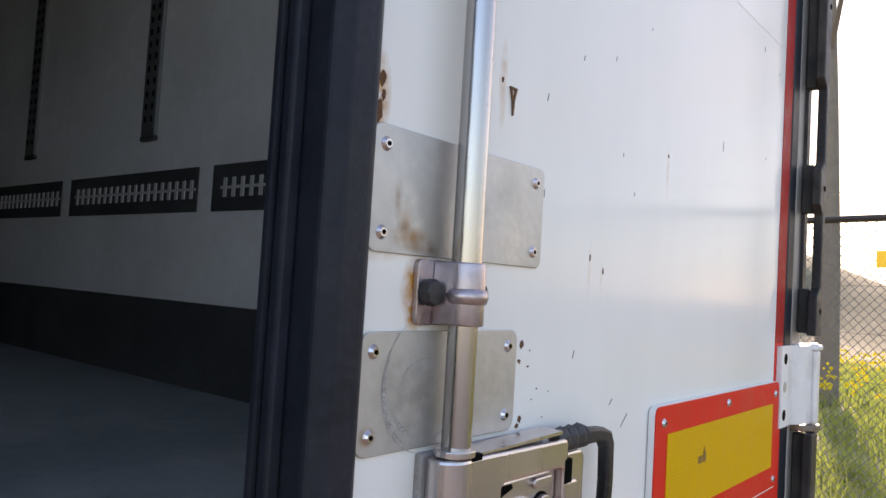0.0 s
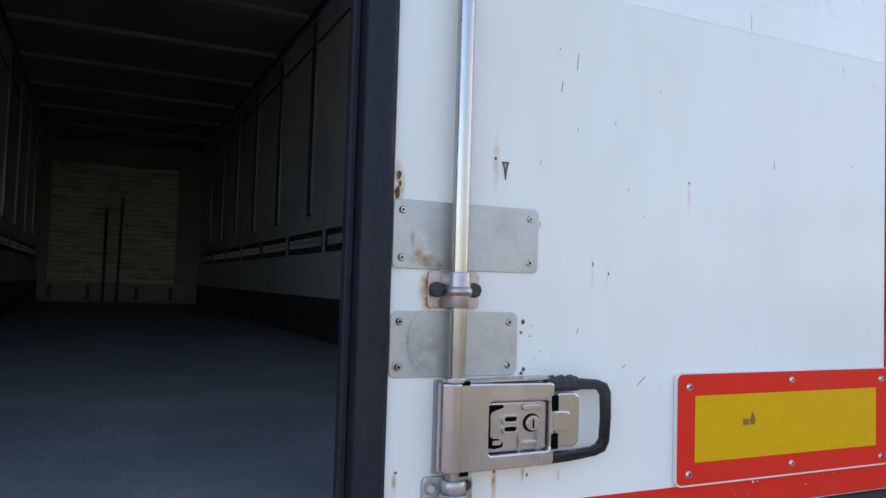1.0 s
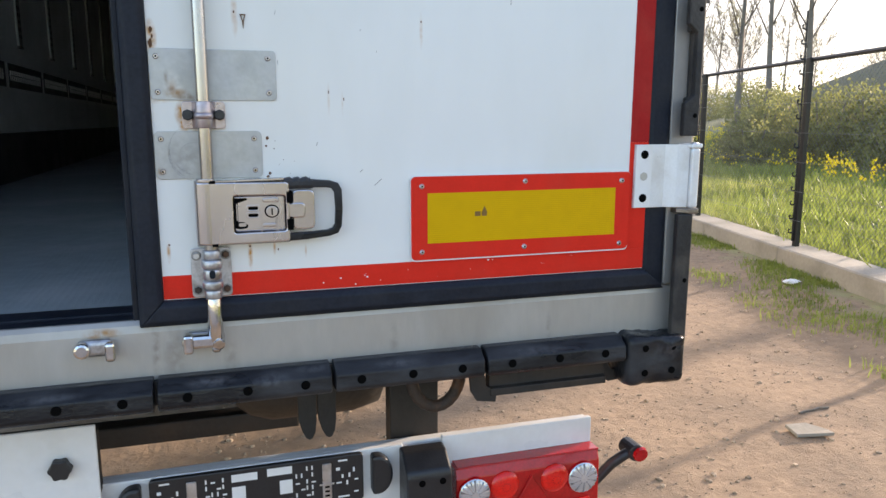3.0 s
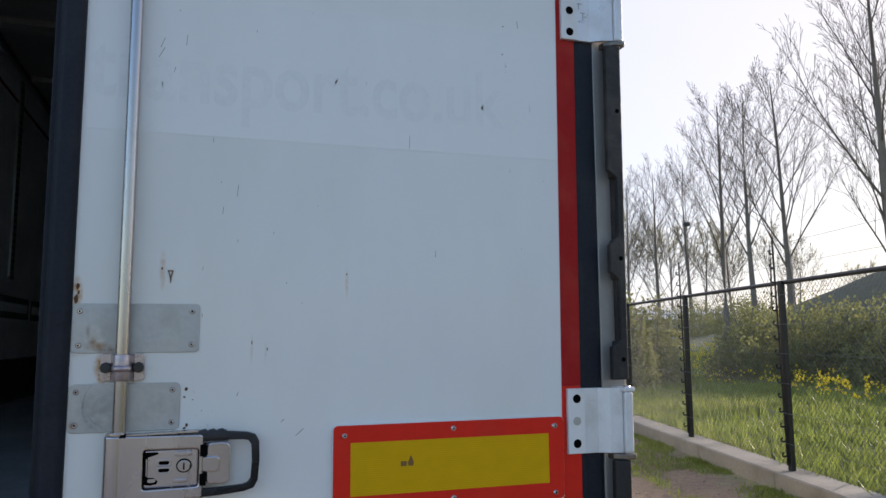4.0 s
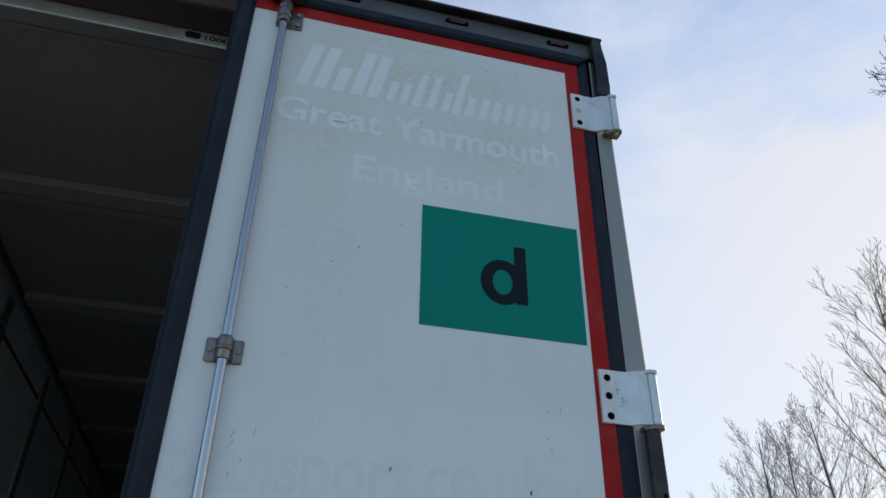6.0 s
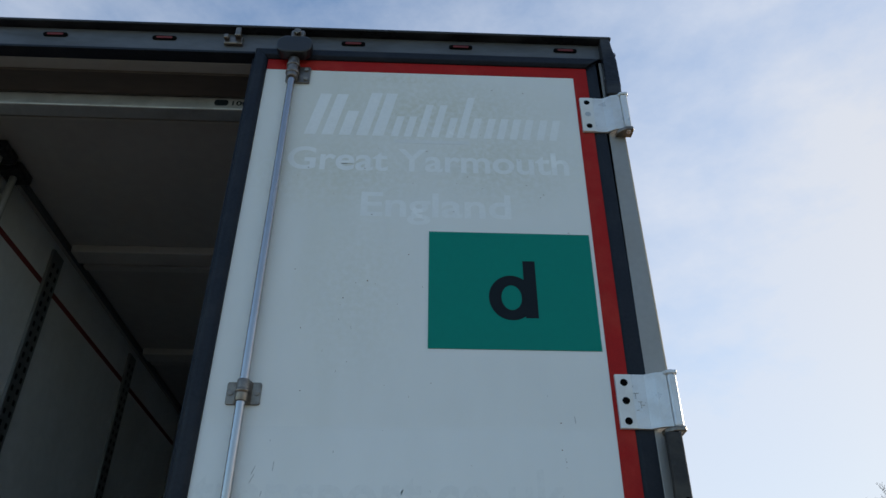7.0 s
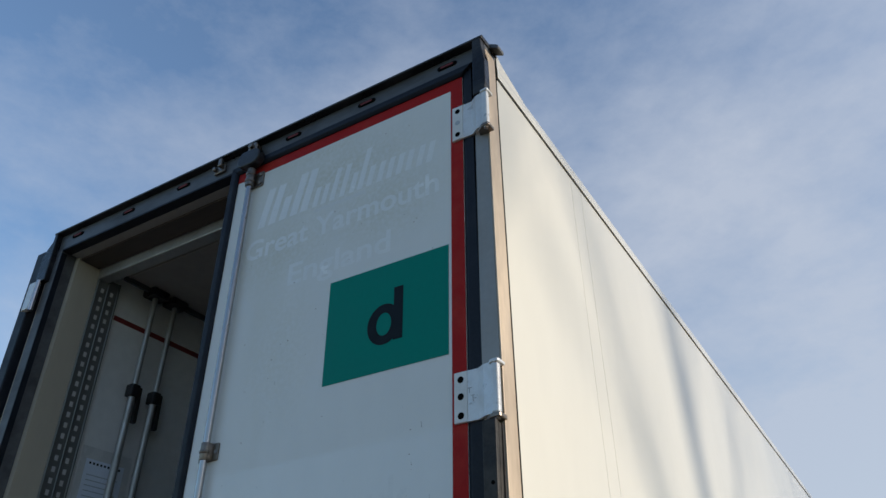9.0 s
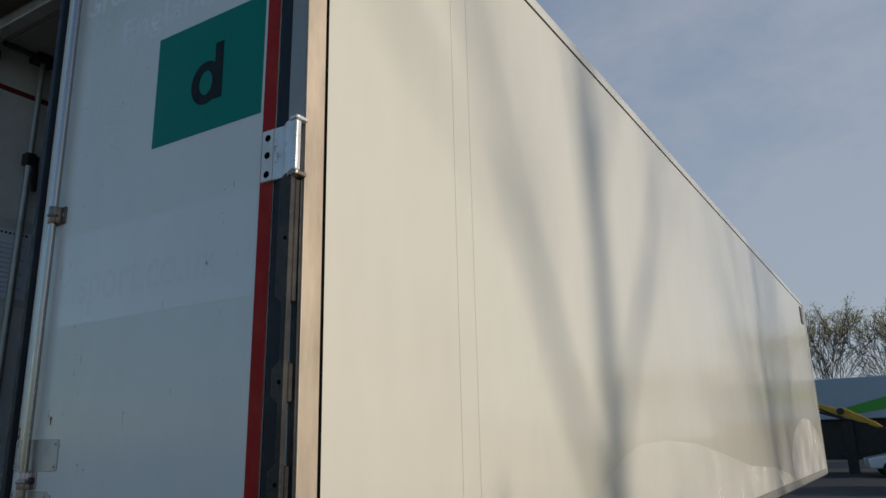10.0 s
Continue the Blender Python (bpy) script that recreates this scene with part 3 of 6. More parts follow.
part("side_sticker", prism([(8.95, 1.50), (9.4, 1.81), (9.9, 1.93), (10.4, 2.02), (10.9, 2.05), (11.4, 2.02), (12.0, 1.90), (12.5, 1.80), (12.75, 1.62), (12.75, 1.262), (9.05, 1.262)], "x", XR + 0.001, XR + 0.0018), PATCH, trailer, "pale patch low on the side panel")

# inside: floor, liners, kick plates, ceiling, bulkhead
part("cargo_floor", box(IL, IR, 0.199, FRONT - 0.2, FLOOR_Z - 0.12, FLOOR_Z), FLOOR, trailer, "dark grey anti-slip cargo floor")
for y0, y1, z1 in ((0.032, 0.075, 1.284), (0.078, 0.120, 1.282), (0.123, 0.198, 1.286)):
    part("floor_edge_seal", box(-1.19, 0.20, y0, y1, 1.2725, z1, 0.003), SEAL, trailer, "black rubber threshold strip")
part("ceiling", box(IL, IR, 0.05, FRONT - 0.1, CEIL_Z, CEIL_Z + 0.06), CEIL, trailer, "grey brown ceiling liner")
for sx, x in ((1, IR), (-1, IL)):
    part("wall_liner", box(min(x, x - sx * 0.012), max(x, x - sx * 0.012), 0.24, FRONT - 0.2, 1.607 if sx > 0 else 1.632, CEIL_Z), LINER, trailer, "pale grey scuffed wall liner")
    part("kick_plate", box(min(x, x - sx * 0.02), max(x, x - sx * 0.02), 0.24, FRONT - 0.2, FLOOR_Z, 1.61 if sx > 0 else 1.635, 0.003), KICK, trailer, "dark metal kick plate")
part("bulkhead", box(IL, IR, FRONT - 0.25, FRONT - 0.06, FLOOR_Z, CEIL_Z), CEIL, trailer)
for k in range(24):
    z = 1.61 + k * 0.083
    part("bulkhead_slat", box(-1.03, 0.93, FRONT - 0.275 - 0.006 * (k % 2), FRONT - 0.252, z + 0.004, z + 0.077, 0.006, 1), BULK, trailer)
part("pallet_stop", box(-1.17, 1.1, FRONT - 0.30, FRONT - 0.252, FLOOR_Z + 0.06, 1.60, 0.005), RIB, trailer)
for x in (-1.02, -0.45, 0.30, 0.85):
    part("stop_bracket", box(x, x + 0.06, FRONT - 0.315, FRONT - 0.302, FLOOR_Z + 0.06, 1.56, 0.003, 1), KICK, trailer)
for k in range(9):
    y = 1.33 + 1.238 * k
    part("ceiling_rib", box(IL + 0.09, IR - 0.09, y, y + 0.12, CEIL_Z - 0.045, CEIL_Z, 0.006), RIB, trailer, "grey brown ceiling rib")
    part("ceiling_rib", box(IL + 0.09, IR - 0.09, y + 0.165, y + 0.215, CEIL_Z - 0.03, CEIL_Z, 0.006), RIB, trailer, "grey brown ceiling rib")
for x in (IL + 0.06, IR - 0.075):
    part("ceiling_track", box(x, x + 0.018, 0.35, FRONT - 0.4, CEIL_Z - 0.03, CEIL_Z - 0.0005), KICK, trailer)


def load_rail(x, sx, y0, y1):
    """A recessed dark lashing rail with a row of bright slots."""
    r = part("lashing_rail", box(min(x, x - sx * 0.006), max(x, x - sx * 0.006), y0, y1, 1.965, 2.145, 0.002, 1), KICK, trailer, "dark lashing rail with silver slots")
    n = int((y1 - y0 - 0.04) / 0.0555)
    near, bm = y0 < 3.5, None
    for k in range(n):
        y = y0 + 0.04 + k * 0.0555
        xa, xb = sorted((x - sx * 0.006, x - sx * 0.011))
        if near:
            if sx not in SLOT:
                SLOT[sx] = box(0, xb - xa, -0.0095, 0.0095, 2.018, 2.092, bm=box(0, xb - xa, -0.0277, 0.0277, 2.05, 2.06))
                me = bpy.data.meshes.new("slot")
                SLOT[sx].to_mesh(me)
                SLOT[sx].free()
                me.materials.append(SLOTS)
                SLOT[sx] = me
            ob = new("slot", SLOT[sx])
            ob.parent = r
            ob.location = Vector((xa, y, 0)) - ORIGIN[r]
        else:
            bm = box(xa, xb, y - 0.0095, y + 0.0095, 2.018, 2.092, bm=bm)
            bm = box(xa, xb, y - 0.0277, y + 0.0277, 2.05, 2.06, bm=bm)
    if bm:
        tagged(part("slotting", bm, SLOTS, r), kind="stuff")


SLOT = {}


def wall_track(x, sx, y, z0=2.30, w=0.115):
    """An upright double track with punched holes."""
    xa, xb = sorted((x, x - sx * 0.018))
    t = part("wall_track", box(xa, xb, y, y + w, z0, CEIL_Z - 0.05, 0.003, 1), RAILMETAL if y > 1 else TRACK, trailer, "perforated steel wall track")
    for yy in (y + w * 0.27, y + w * 0.73):
        # tracks past y = 1 get near-black marks for the dark of their holes
        bm, xc, xd = None, *sorted((x - sx * 0.018, x - sx * 0.0188))
        for k in range(int((CEIL_Z - 0.15 - z0) / 0.055)):
            z = z0 + 0.06 + k * 0.055
            bm = box(xc, xd, yy - 0.009, yy + 0.009, z, z + 0.026, bm=bm)
        tagged(part("perforation", bm, INK if y > 1 else SLOTS, t), kind="stuff")
    if y < 1:
        for yy in (y, y + w * 0.5, y + w):
            ra, rb = sorted((x - sx * 0.018, x - sx * 0.026))
            part("track_rib", box(ra, rb, yy - 0.005, yy + 0.005, z0, CEIL_Z - 0.05, 0.002, 1), TRACK, t)
    part("track_foot", box(xa, xb + 0.0 if sx > 0 else xb + 0.004, y - 0.004, y + w + 0.004, z0 - 0.02, z0, 0.002, 1), KICK, t)


WL, WR = IL + 0.012, IR - 0.012
for k in range(9):
    load_rail(WR, 1, 0.96 + 1.23 * k, 2.09 + 1.23 * k)
    load_rail(WL, -1, 0.96 + 1.23 * k, 2.09 + 1.23 * k)
for k in range(9):
    wall_track(WR, 1, 1.30 + 1.238 * k)
    wall_track(WL, -1, 1.30 + 1.238 * k)
wall_track(WL, -1, 0.225, 1.75, 0.13)
part("red_band", box(WL, WL + 0.001, 0.38, 12.0, 3.735, 3.765), MAROON, trailer, "dark red load height line")
part("red_band", box(WR - 0.001, WR, 0.38, 12.0, 3.735, 3.765), MAROON, trailer, "dark red load height line")

# ---- trailer: rear frame ----
part("rear_sill", prism([(0.004, 1.16), (0.004, 1.268), (0.008, 1.284), (0.016, 1.293), (0.026, 1.293), (0.030, 1.272), (0.128, 1.272), (0.128, 1.16)], "x", XL, XR), SILL, trailer, "dull aluminium rear sill")
part("sill_end", box(1.372, XR + 0.004, -0.002, 0.09, 1.155, 1.30, 0.004), POST, trailer)
part("rear_header", box(XL, XR, 0.003, 0.10, 4.005, 4.105, 0.004), HEADER, trailer, "grimy dark grey rear header")
part("header_seal", box(XL + 0.07, 0.064, -0.004, 0.05, 3.993, 4.0045, 0.002), SEAL, trailer)
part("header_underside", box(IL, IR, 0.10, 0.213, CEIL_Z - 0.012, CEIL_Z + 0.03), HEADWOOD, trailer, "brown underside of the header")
part("header_bar", box(IL + 0.02, IR - 0.02, 0.217, 0.285, 3.914, 3.978, 0.006), PLATE, trailer, "pale load limit bar under the ceiling")
for k in range(4):
    part("ceiling_groove", box(IL + 0.04, IR - 0.04, 0.30 + 0.022 * k, 0.312 + 0.022 * k, CEIL_Z - 0.006, CEIL_Z - 0.0005), RIB, trailer)
part("bar_mark", prism(rounded(-0.125, -0.07, 3.934, 3.964, 0.012), "y", 0.2145, 0.2162), INK, trailer)
words("1000", -0.055, 3.937, 0.032, 0.2158, INK, trailer, "bar_mark", width=0.085)
cap = part("roof_bumper", prism([(-0.032, 4.105), (-0.032, 4.114), (-0.02, 4.130), (0.08, 4.134), (0.11, 4.12), (0.11, 4.105)], "x", XL - 0.005, XR + 0.005, 0.004), RUBBER, trailer, "black rubber roof edge strip")
for x in (-1.10, -0.69, -0.285, 0.426, 0.836, 1.239):
    s = part("clearance_slot", prism(rounded(x - 0.045, x + 0.045, 4.057, 4.077, 0.0095), "y", -0.002, 0.004), HOLE, trailer, "dark oval marker slot")
    part("slot_lens", prism(rounded(x - 0.03, x + 0.03, 4.062, 4.072, 0.0048), "y", -0.004, -0.002), MAROON, s)


def top_catch(x):
    c = part("top_catch", box(x - 0.035, x + 0.035, -0.012, 0.003, 4.035, 4.075, 0.004), BRONZED, trailer, "steel locking catch")
    part("catch_lug", box(x + 0.008, x + 0.03, -0.035, -0.011, 4.055, 4.10, 0.005), BRONZED, c)
    part("catch_lug", box(x - 0.034, x - 0.015, -0.028, -0.011, 4.05, 4.072, 0.005), BRONZED, c)


top_catch(-0.023)
top_catch(0.20)

# posts
for sx, xo in ((1, XR), (-1, XL)):
    a, b = sorted((xo, xo - sx * 0.065))
    # the left post takes the header's darker grey
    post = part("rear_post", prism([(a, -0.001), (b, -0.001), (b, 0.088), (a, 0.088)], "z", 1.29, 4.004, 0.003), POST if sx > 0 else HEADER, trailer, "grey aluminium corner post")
    ca, cb = sorted((xo - sx * 0.0005, xo + sx * 0.005))
    part("post_side_strip", box(ca, cb, 0.0, 0.080, 1.17, 4.07, 0.002), POSTSIDE, post, "weathered beige edge strip")
    ga, gb = sorted((xo - sx * 0.004, xo + sx * 0.001))
    if sx > 0:
        # dark strip added over the lit post face seen behind the guard's cut-outs
        part("post_edge", box(xo - 0.024, xo - 0.001, -0.008, -0.0012, 1.68, 2.54), GUARD, post)
    part("post_seal", box(ga, gb, 0.0805, 0.097, 1.2, 4.08), HOLE, post)
    # rubber corner guards along the edge, in lengths with cut-outs
    e0, e1, e2 = xo - sx * 0.060, xo - sx * 0.039, xo - sx * 0.016
    for z0, z1, cuts in ((1.135, 1.478, ()), (1.675, 2.545, ((1.775, 1.925), (2.035, 2.19)))):
        outl = [(e2, z0), (e2, z1), (e0, z1)]
        for c0, c1 in reversed(cuts):
            outl += [(e0, c1 + 0.02), (e1 + sx * 0.004, c1), (e1 + sx * 0.004, c0), (e0, c0 - 0.02)]
        outl.append((e0, z0))
        g = part("edge_guard", prism(outl, "y", -0.044, -0.026, 0.003), GUARD, post, "worn black rubber edge guard")
        rim = [z0] + [z for c0, c1 in cuts for z in (c0, c1)] + [z1]
        for za, zb in zip(rim[::2], rim[1::2]):
            part("guard_block", box(min(e1, e2), max(e1, e2), -0.0255, -0.002, za + 0.004, zb - 0.004, 0.003, 1), GUARD, g)
            part("guard_bolt", cyl((xo - sx * 0.030, -0.044, (za + zb) / 2), (xo - sx * 0.030, -0.0452, (za + zb) / 2), 0.006, seg=8), HOLE, g)
    inner, flare = (0.044, 0.012) if sx > 0 else (0.03, 0.055)
    part("corner_guard", prism([(xo - sx * inner, 3.815), (xo + sx * (flare - 0.004), 3.815), (xo + sx * flare, 3.86), (xo + sx * flare, 3.99), (xo + sx * 0.002, 4.06), (xo - sx * 0.002, 4.12), (xo - sx * (inner - 0.006), 4.12)], "y", -0.03, 0.0115, 0.004), RUBBER, post, "black rubber corner guard")
    if sx < 0:
        part("post_inner_seal", box(xo + 0.0655, xo + 0.069, 0.0, 0.030, 1.30, 3.985), SEAL, post, "black strip inside the post")
part("bent_strap", prism([(XR - 0.03, 4.142), (XR + 0.004, 4.137), (XR + 0.034, 4.118), (XR + 0.042, 4.108), (XR + 0.040, 4.094), (XR + 0.030, 4.098), (XR + 0.0, 4.116), (XR - 0.03, 4.122)], "y", 0.045, 0.095, 0.002), HEADER, trailer, "bent metal strap at the roof corner")
part("jamb", box(IL - 0.02, IL + 0.016, 0.088, 0.225, 1.29, CEIL_Z), JAMB, trailer, "beige door jamb")
part("jamb", box(IR - 0.016, IR + 0.02, 0.088, 0.225, 1.29, CEIL_Z), JAMB, trailer)


# ---- trailer: rear bumper rubbers ----
def bumper_piece(x0, x1):
    b = part("bumper_rubber", prism([(0.004, 1.172), (-0.024, 1.172), (-0.055, 1.150), (-0.058, 1.118), (-0.05, 1.108), (0.004, 1.108)], "x", x0 + 0.004, x1 - 0.004, 0.004), RUBBER, trailer, "scuffed black rubber bumper block")
    for k in range(3):
        x = x0 + (x1 - x0) * (0.17 + 0.33 * k)
        # flat black disc stands in for the shade in the bolt hole
        bm = cyl((x, -0.0575, 1.136), (x, -0.0588, 1.136), 0.0102, seg=14)
        part("bolt_recess", bm, HOLE, b)


# dark strip added behind the blocks to paint the shade in their gaps
part("bumper_backing", box(-1.03, 1.19, -0.012, 0.003, 1.109, 1.162), CHASSIS, trailer)
for x0, x1 in ((0.091, 0.467), (0.467, 0.833), (0.833, 1.215), (-0.285, 0.091), (-0.655, -0.285), (-1.03, -0.655)):
    bumper_piece(x0, x1)
for x0, x1 in ((1.217, 1.386), (-1.246, -1.035)):
    b = box(x0, x1, -0.060, 0.09, 1.037, 1.174, 0.018, 3)
    bmesh.ops.subdivide_edges(b, edges=[e for e in b.edges if e.calc_length() > 0.05], cuts=13, use_grid_fill=True)
    for v in b.verts:
        up = max(0.0, (v.co.z - 1.115) / 0.055) * max(0.0, min(1.0, (v.co.x - x0) / 0.12 if x0 > 0 else (x1 - v.co.x) / 0.12))
        d = noise.noise(v.co * 24) * 0.0045 + noise.noise(v.co * 70) * 0.006 * up - 0.004 * up
        v.co += Vector((d, d * 1.4, d - 0.004 * up))
    c = part("bumper_corner", b, RUBBER, trailer, "battered black rubber corner block", True)
    for dx, z in ((0.045, 1.075), (0.125, 1.075), (0.045, 1.140), (0.125, 1.138)):
        part("bolt_recess", cyl((x0 + dx, -0.058, z), (x0 + dx, -0.0645, z), 0.009, seg=12), HOLE, c)
for x0, x1 in ((0.70, 1.30), (-1.16, -0.56)):
    part("under_bracket", prism([(0.0, 1.108), (0.0, 1.062), (-0.012, 1.058), (-0.012, 1.040), (0.03, 1.030), (0.03, 1.108)], "x", x0 + 0.16, x1 - 0.12, 0.002), CHASSIS, trailer)
    part("under_plate", prism([(x0 + 0.105, 1.10), (x0 + 0.11, 1.055), (x0 + 0.125, 1.03), (x0 + 0.175, 1.022), (x0 + 0.178, 1.05), (x0 + 0.150, 1.065), (x0 + 0.145, 1.10)], "y", -0.008, 0.004, 0.002), CHASSIS, trailer)
    part("under_plate", prism([(x1 - 0.15, 1.10), (x1 - 0.10, 1.035), (x1 - 0.02, 1.04), (x1 - 0.02, 1.06), (x1 - 0.09, 1.065), (x1 - 0.115, 1.10)], "y", 0.012, 0.026), CHASSIS, trailer)

# ---- trailer: the closed rear door ----
door = part("rear_door", box(0.1175, 1.2805, 0.0, 0.055, 1.337, 3.9675), DOOR, trailer, "closed white rear door with rust marks and scratches")


gx0, gx1, gz0, gz1, ix0, ix1, iz0, iz1 = 0.066, 1.345, 1.281, 4.02, 0.117, 1.281, 1.336, 3.968


def seal_piece(pts, y_mid=-0.006, y_top=-0.016):
    b2 = bmesh.new()
    lo = [b2.verts.new((x, 0.058, z)) for x, z in pts]
    mid = [b2.verts.new((x, y_mid, z)) for x, z in pts]
    slope_x = {gx0: 0.012, gx1: -0.012, ix0: -0.012, ix1: 0.012}
    slope_z = {gz0: 0.012, gz1: -0.012, iz0: -0.012, iz1: 0.012}
    hi = [b2.verts.new((x + slope_x[x], y_top, z + slope_z[z])) for x, z in pts]
    b2.faces.new(lo)
    b2.faces.new(hi)
    for p, q in ((lo, mid), (mid, hi)):
        for i in range(4):
            b2.faces.new((p[i], p[(i + 1) % 4], q[(i + 1) % 4], q[i]))
    bmesh.ops.recalc_face_normals(b2, faces=b2.faces)
    edges = [e for e in b2.edges if e.calc_face_angle(0) > 0.3 and min(v.co.y for v in e.verts) < -0.004]
    bmesh.ops.bevel(b2, geom=edges, offset=0.003, segments=2, affect="EDGES", profile=0.5)
    return part("door_seal", b2, SEAL, door, "black rubber door seal")


seal_piece([(gx0, gz0), (gx0, gz1), (ix0, iz1), (ix0, iz0)])
seal_piece([(gx1, gz0), (gx1, gz1), (ix1, iz1), (ix1, iz0)], 0.004, -0.001)
seal_piece([(gx0, gz0), (gx1, gz0), (ix1, iz0), (ix0, iz0)])
seal_piece([(gx0, gz1), (gx1, gz1), (ix1, iz1), (ix0, iz1)])
part("seal_lip", box(0.052, 0.0655, 0.018, 0.030, 1.285, 4.015, 0.003), SEAL, door)
part("seal_lip", box(0.056, 0.0655, 0.040, 0.050, 1.285, 4.015, 0.003), SEAL, door)
part("door_edge", box(0.10, 0.1174, 0.0585, 0.08, 1.30, 4.0), SEAL, door)
part("door_inner_skin", box(0.14, 1.2805, 0.0585, 0.09, 1.34, 3.965), LINER, door)

# reflective tape: one red, with its low lengths coloured as a brighter lit copy
tp = -0.0012
part("reflective_tape", box(0.1177, 1.2803, tp, 0.0, 1.3385, 1.389), BOARD_RED, door, "red reflective tape in a brightly lit red")
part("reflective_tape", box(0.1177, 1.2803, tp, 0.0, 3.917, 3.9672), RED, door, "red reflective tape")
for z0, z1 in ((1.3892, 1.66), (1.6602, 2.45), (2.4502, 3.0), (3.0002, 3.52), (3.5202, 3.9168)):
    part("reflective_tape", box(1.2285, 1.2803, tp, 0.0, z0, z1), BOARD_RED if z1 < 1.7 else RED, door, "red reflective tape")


def rivet(x, y, z, r, parent, material=STEEL, name="rivet"):
    b = cyl((x, y, z), (x, y - r * 0.5, z), r, r * 0.6, 12)
    part("rivet_core", cyl((x, y - r * 0.5, z), (x, y - r * 0.56, z), r * 0.36, seg=8), HOLE, parent)
    return part(name, b, material, parent)


# marker board
board = part("marker_board", prism(rounded(0.6595, 1.2275, 1.390, 1.5885, 0.012), "y", -0.010, -0.0015), WHITE, door, "red and yellow rear marker board")
part("board_face", prism(rounded(0.6605, 1.2265, 1.3935, 1.5875, 0.011), "y", -0.0118, -0.0102), BOARD_RED, board)
part("board_centre", box(0.6995, 1.1865, -0.0130, -0.0119, 1.432, 1.549), YELLOW, board, "yellow reflective centre")
for x, z in ((0.686, 1.565), (0.943, 1.571), (1.203, 1.566), (0.686, 1.412), (0.943, 1.413), (1.203, 1.408)):
    rivet(x, -0.012, z, 0.0065, board, ZINC)
part("board_print", box(0.815, 0.829, -0.0134, -0.0131, 1.492, 1.503), PRINT, board)
part("board_print", prism([(0.833, 1.492), (0.844, 1.492), (0.846, 1.500), (0.839, 1.516), (0.832, 1.500)], "y", -0.0136, -0.0131), PRINT, board)


# steel plates and lock
def plate(x0, x1, z0, z1, r=0.008):
    p = part("steel_plate", prism(rounded(x0, x1, z0, z1, r), "y", -0.0026, 0.0, 0.0008), PLATE, door, "scuffed grey steel plate with four rivets")
    for x in (x0 + 0.014, x1 - 0.016):
        for z in (z0 + 0.016, z1 - 0.016):
            rivet(x, -0.0026, z, 0.0062, p)
    return p


p1, p2 = plate(0.1185, 0.3695, 1.756, 1.859), plate(0.1185, 0.3345, 1.594, 1.693, 0.011)
RX, RY = 0.219, -0.023


def rub_arc(cx, cz, rx, rz, a0, a1, w, parent, material):
    """A thin worn arc on a plate."""
    n = 14
    aa = [radians(a0 + (a1 - a0) * k / n) for k in range(n + 1)]
    out = [(cx + rx * math.cos(a), cz + rz * math.sin(a)) for a in aa]
    inn = [(cx + (rx - w * math.sin(math.pi * k / n) - 0.0003) * math.cos(a), cz + (rz - w * math.sin(math.pi * k / n) - 0.0003) * math.sin(a)) for k, a in enumerate(aa)]
    b = bmesh.new()
    o, i = [[b.verts.new((x, -0.0029, z)) for x, z in pts] for pts in (out, inn)]
    for k in range(n):
        b.faces.new((o[k], o[k + 1], i[k + 1], i[k]))
    part("rub_mark", b, material, parent)


for rx, rz, a0, a1, w in ((0.052, 0.058, 120, 262, 0.0016), (0.050, 0.054, 150, 250, 0.003), (0.044, 0.046, 205, 265, 0.004), (0.028, 0.022, 60, 170, 0.001), (0.054, 0.05, 285, 330, 0.001)):
    rub_arc(0.196, 1.648, rx, rz, a0, a1, w, p2, SCUFF)



rod = part("lock_rod", tube([(RX, RY, z) for z in (1.285, 1.29, 1.6, 2.0, 2.4, 2.8, 3.2, 3.6, 3.92, 3.93)], 0.0132, 24), ROD, door, "polished steel lock rod", True)


def rod_clamp(z0, z1, w, dark=False, metal=None):
    metal = metal or STEEL
    c = part("rod_clamp", prism(rounded(RX - w, RX + w, z0, z1, 0.006), "y", -0.006, 0.0, 0.001), metal, door, "steel rod clamp")
    arc = [(RX - 0.0235, -0.006)] + [(RX + 0.0175 * math.cos(radians(a)), RY - 0.0175 * math.sin(radians(a))) for a in range(0, 181, 12)][::-1] + [(RX + 0.0235, -0.006)]
    part("clamp_bridge", prism(arc, "z", z0 + 0.001, z1 - 0.001, 0.0015), metal, c, smooth=True)
    zm = (z0 + z1) / 2
    part("clamp_band", cyl((RX, RY - 0.0005, zm - 0.010), (RX, RY - 0.0005, zm + 0.006), 0.0203, seg=28, bev=0.0065), metal, c, smooth=True)
    for x in (RX - w + 0.0115, RX + w - 0.0115):
        part("clamp_bolt", cyl((x, -0.006, zm), (x, -0.018 if dark else -0.009, zm), 0.0115 if dark else 0.008, seg=8, bev=0.002), PLASTIC if dark else SCRATCH, c)


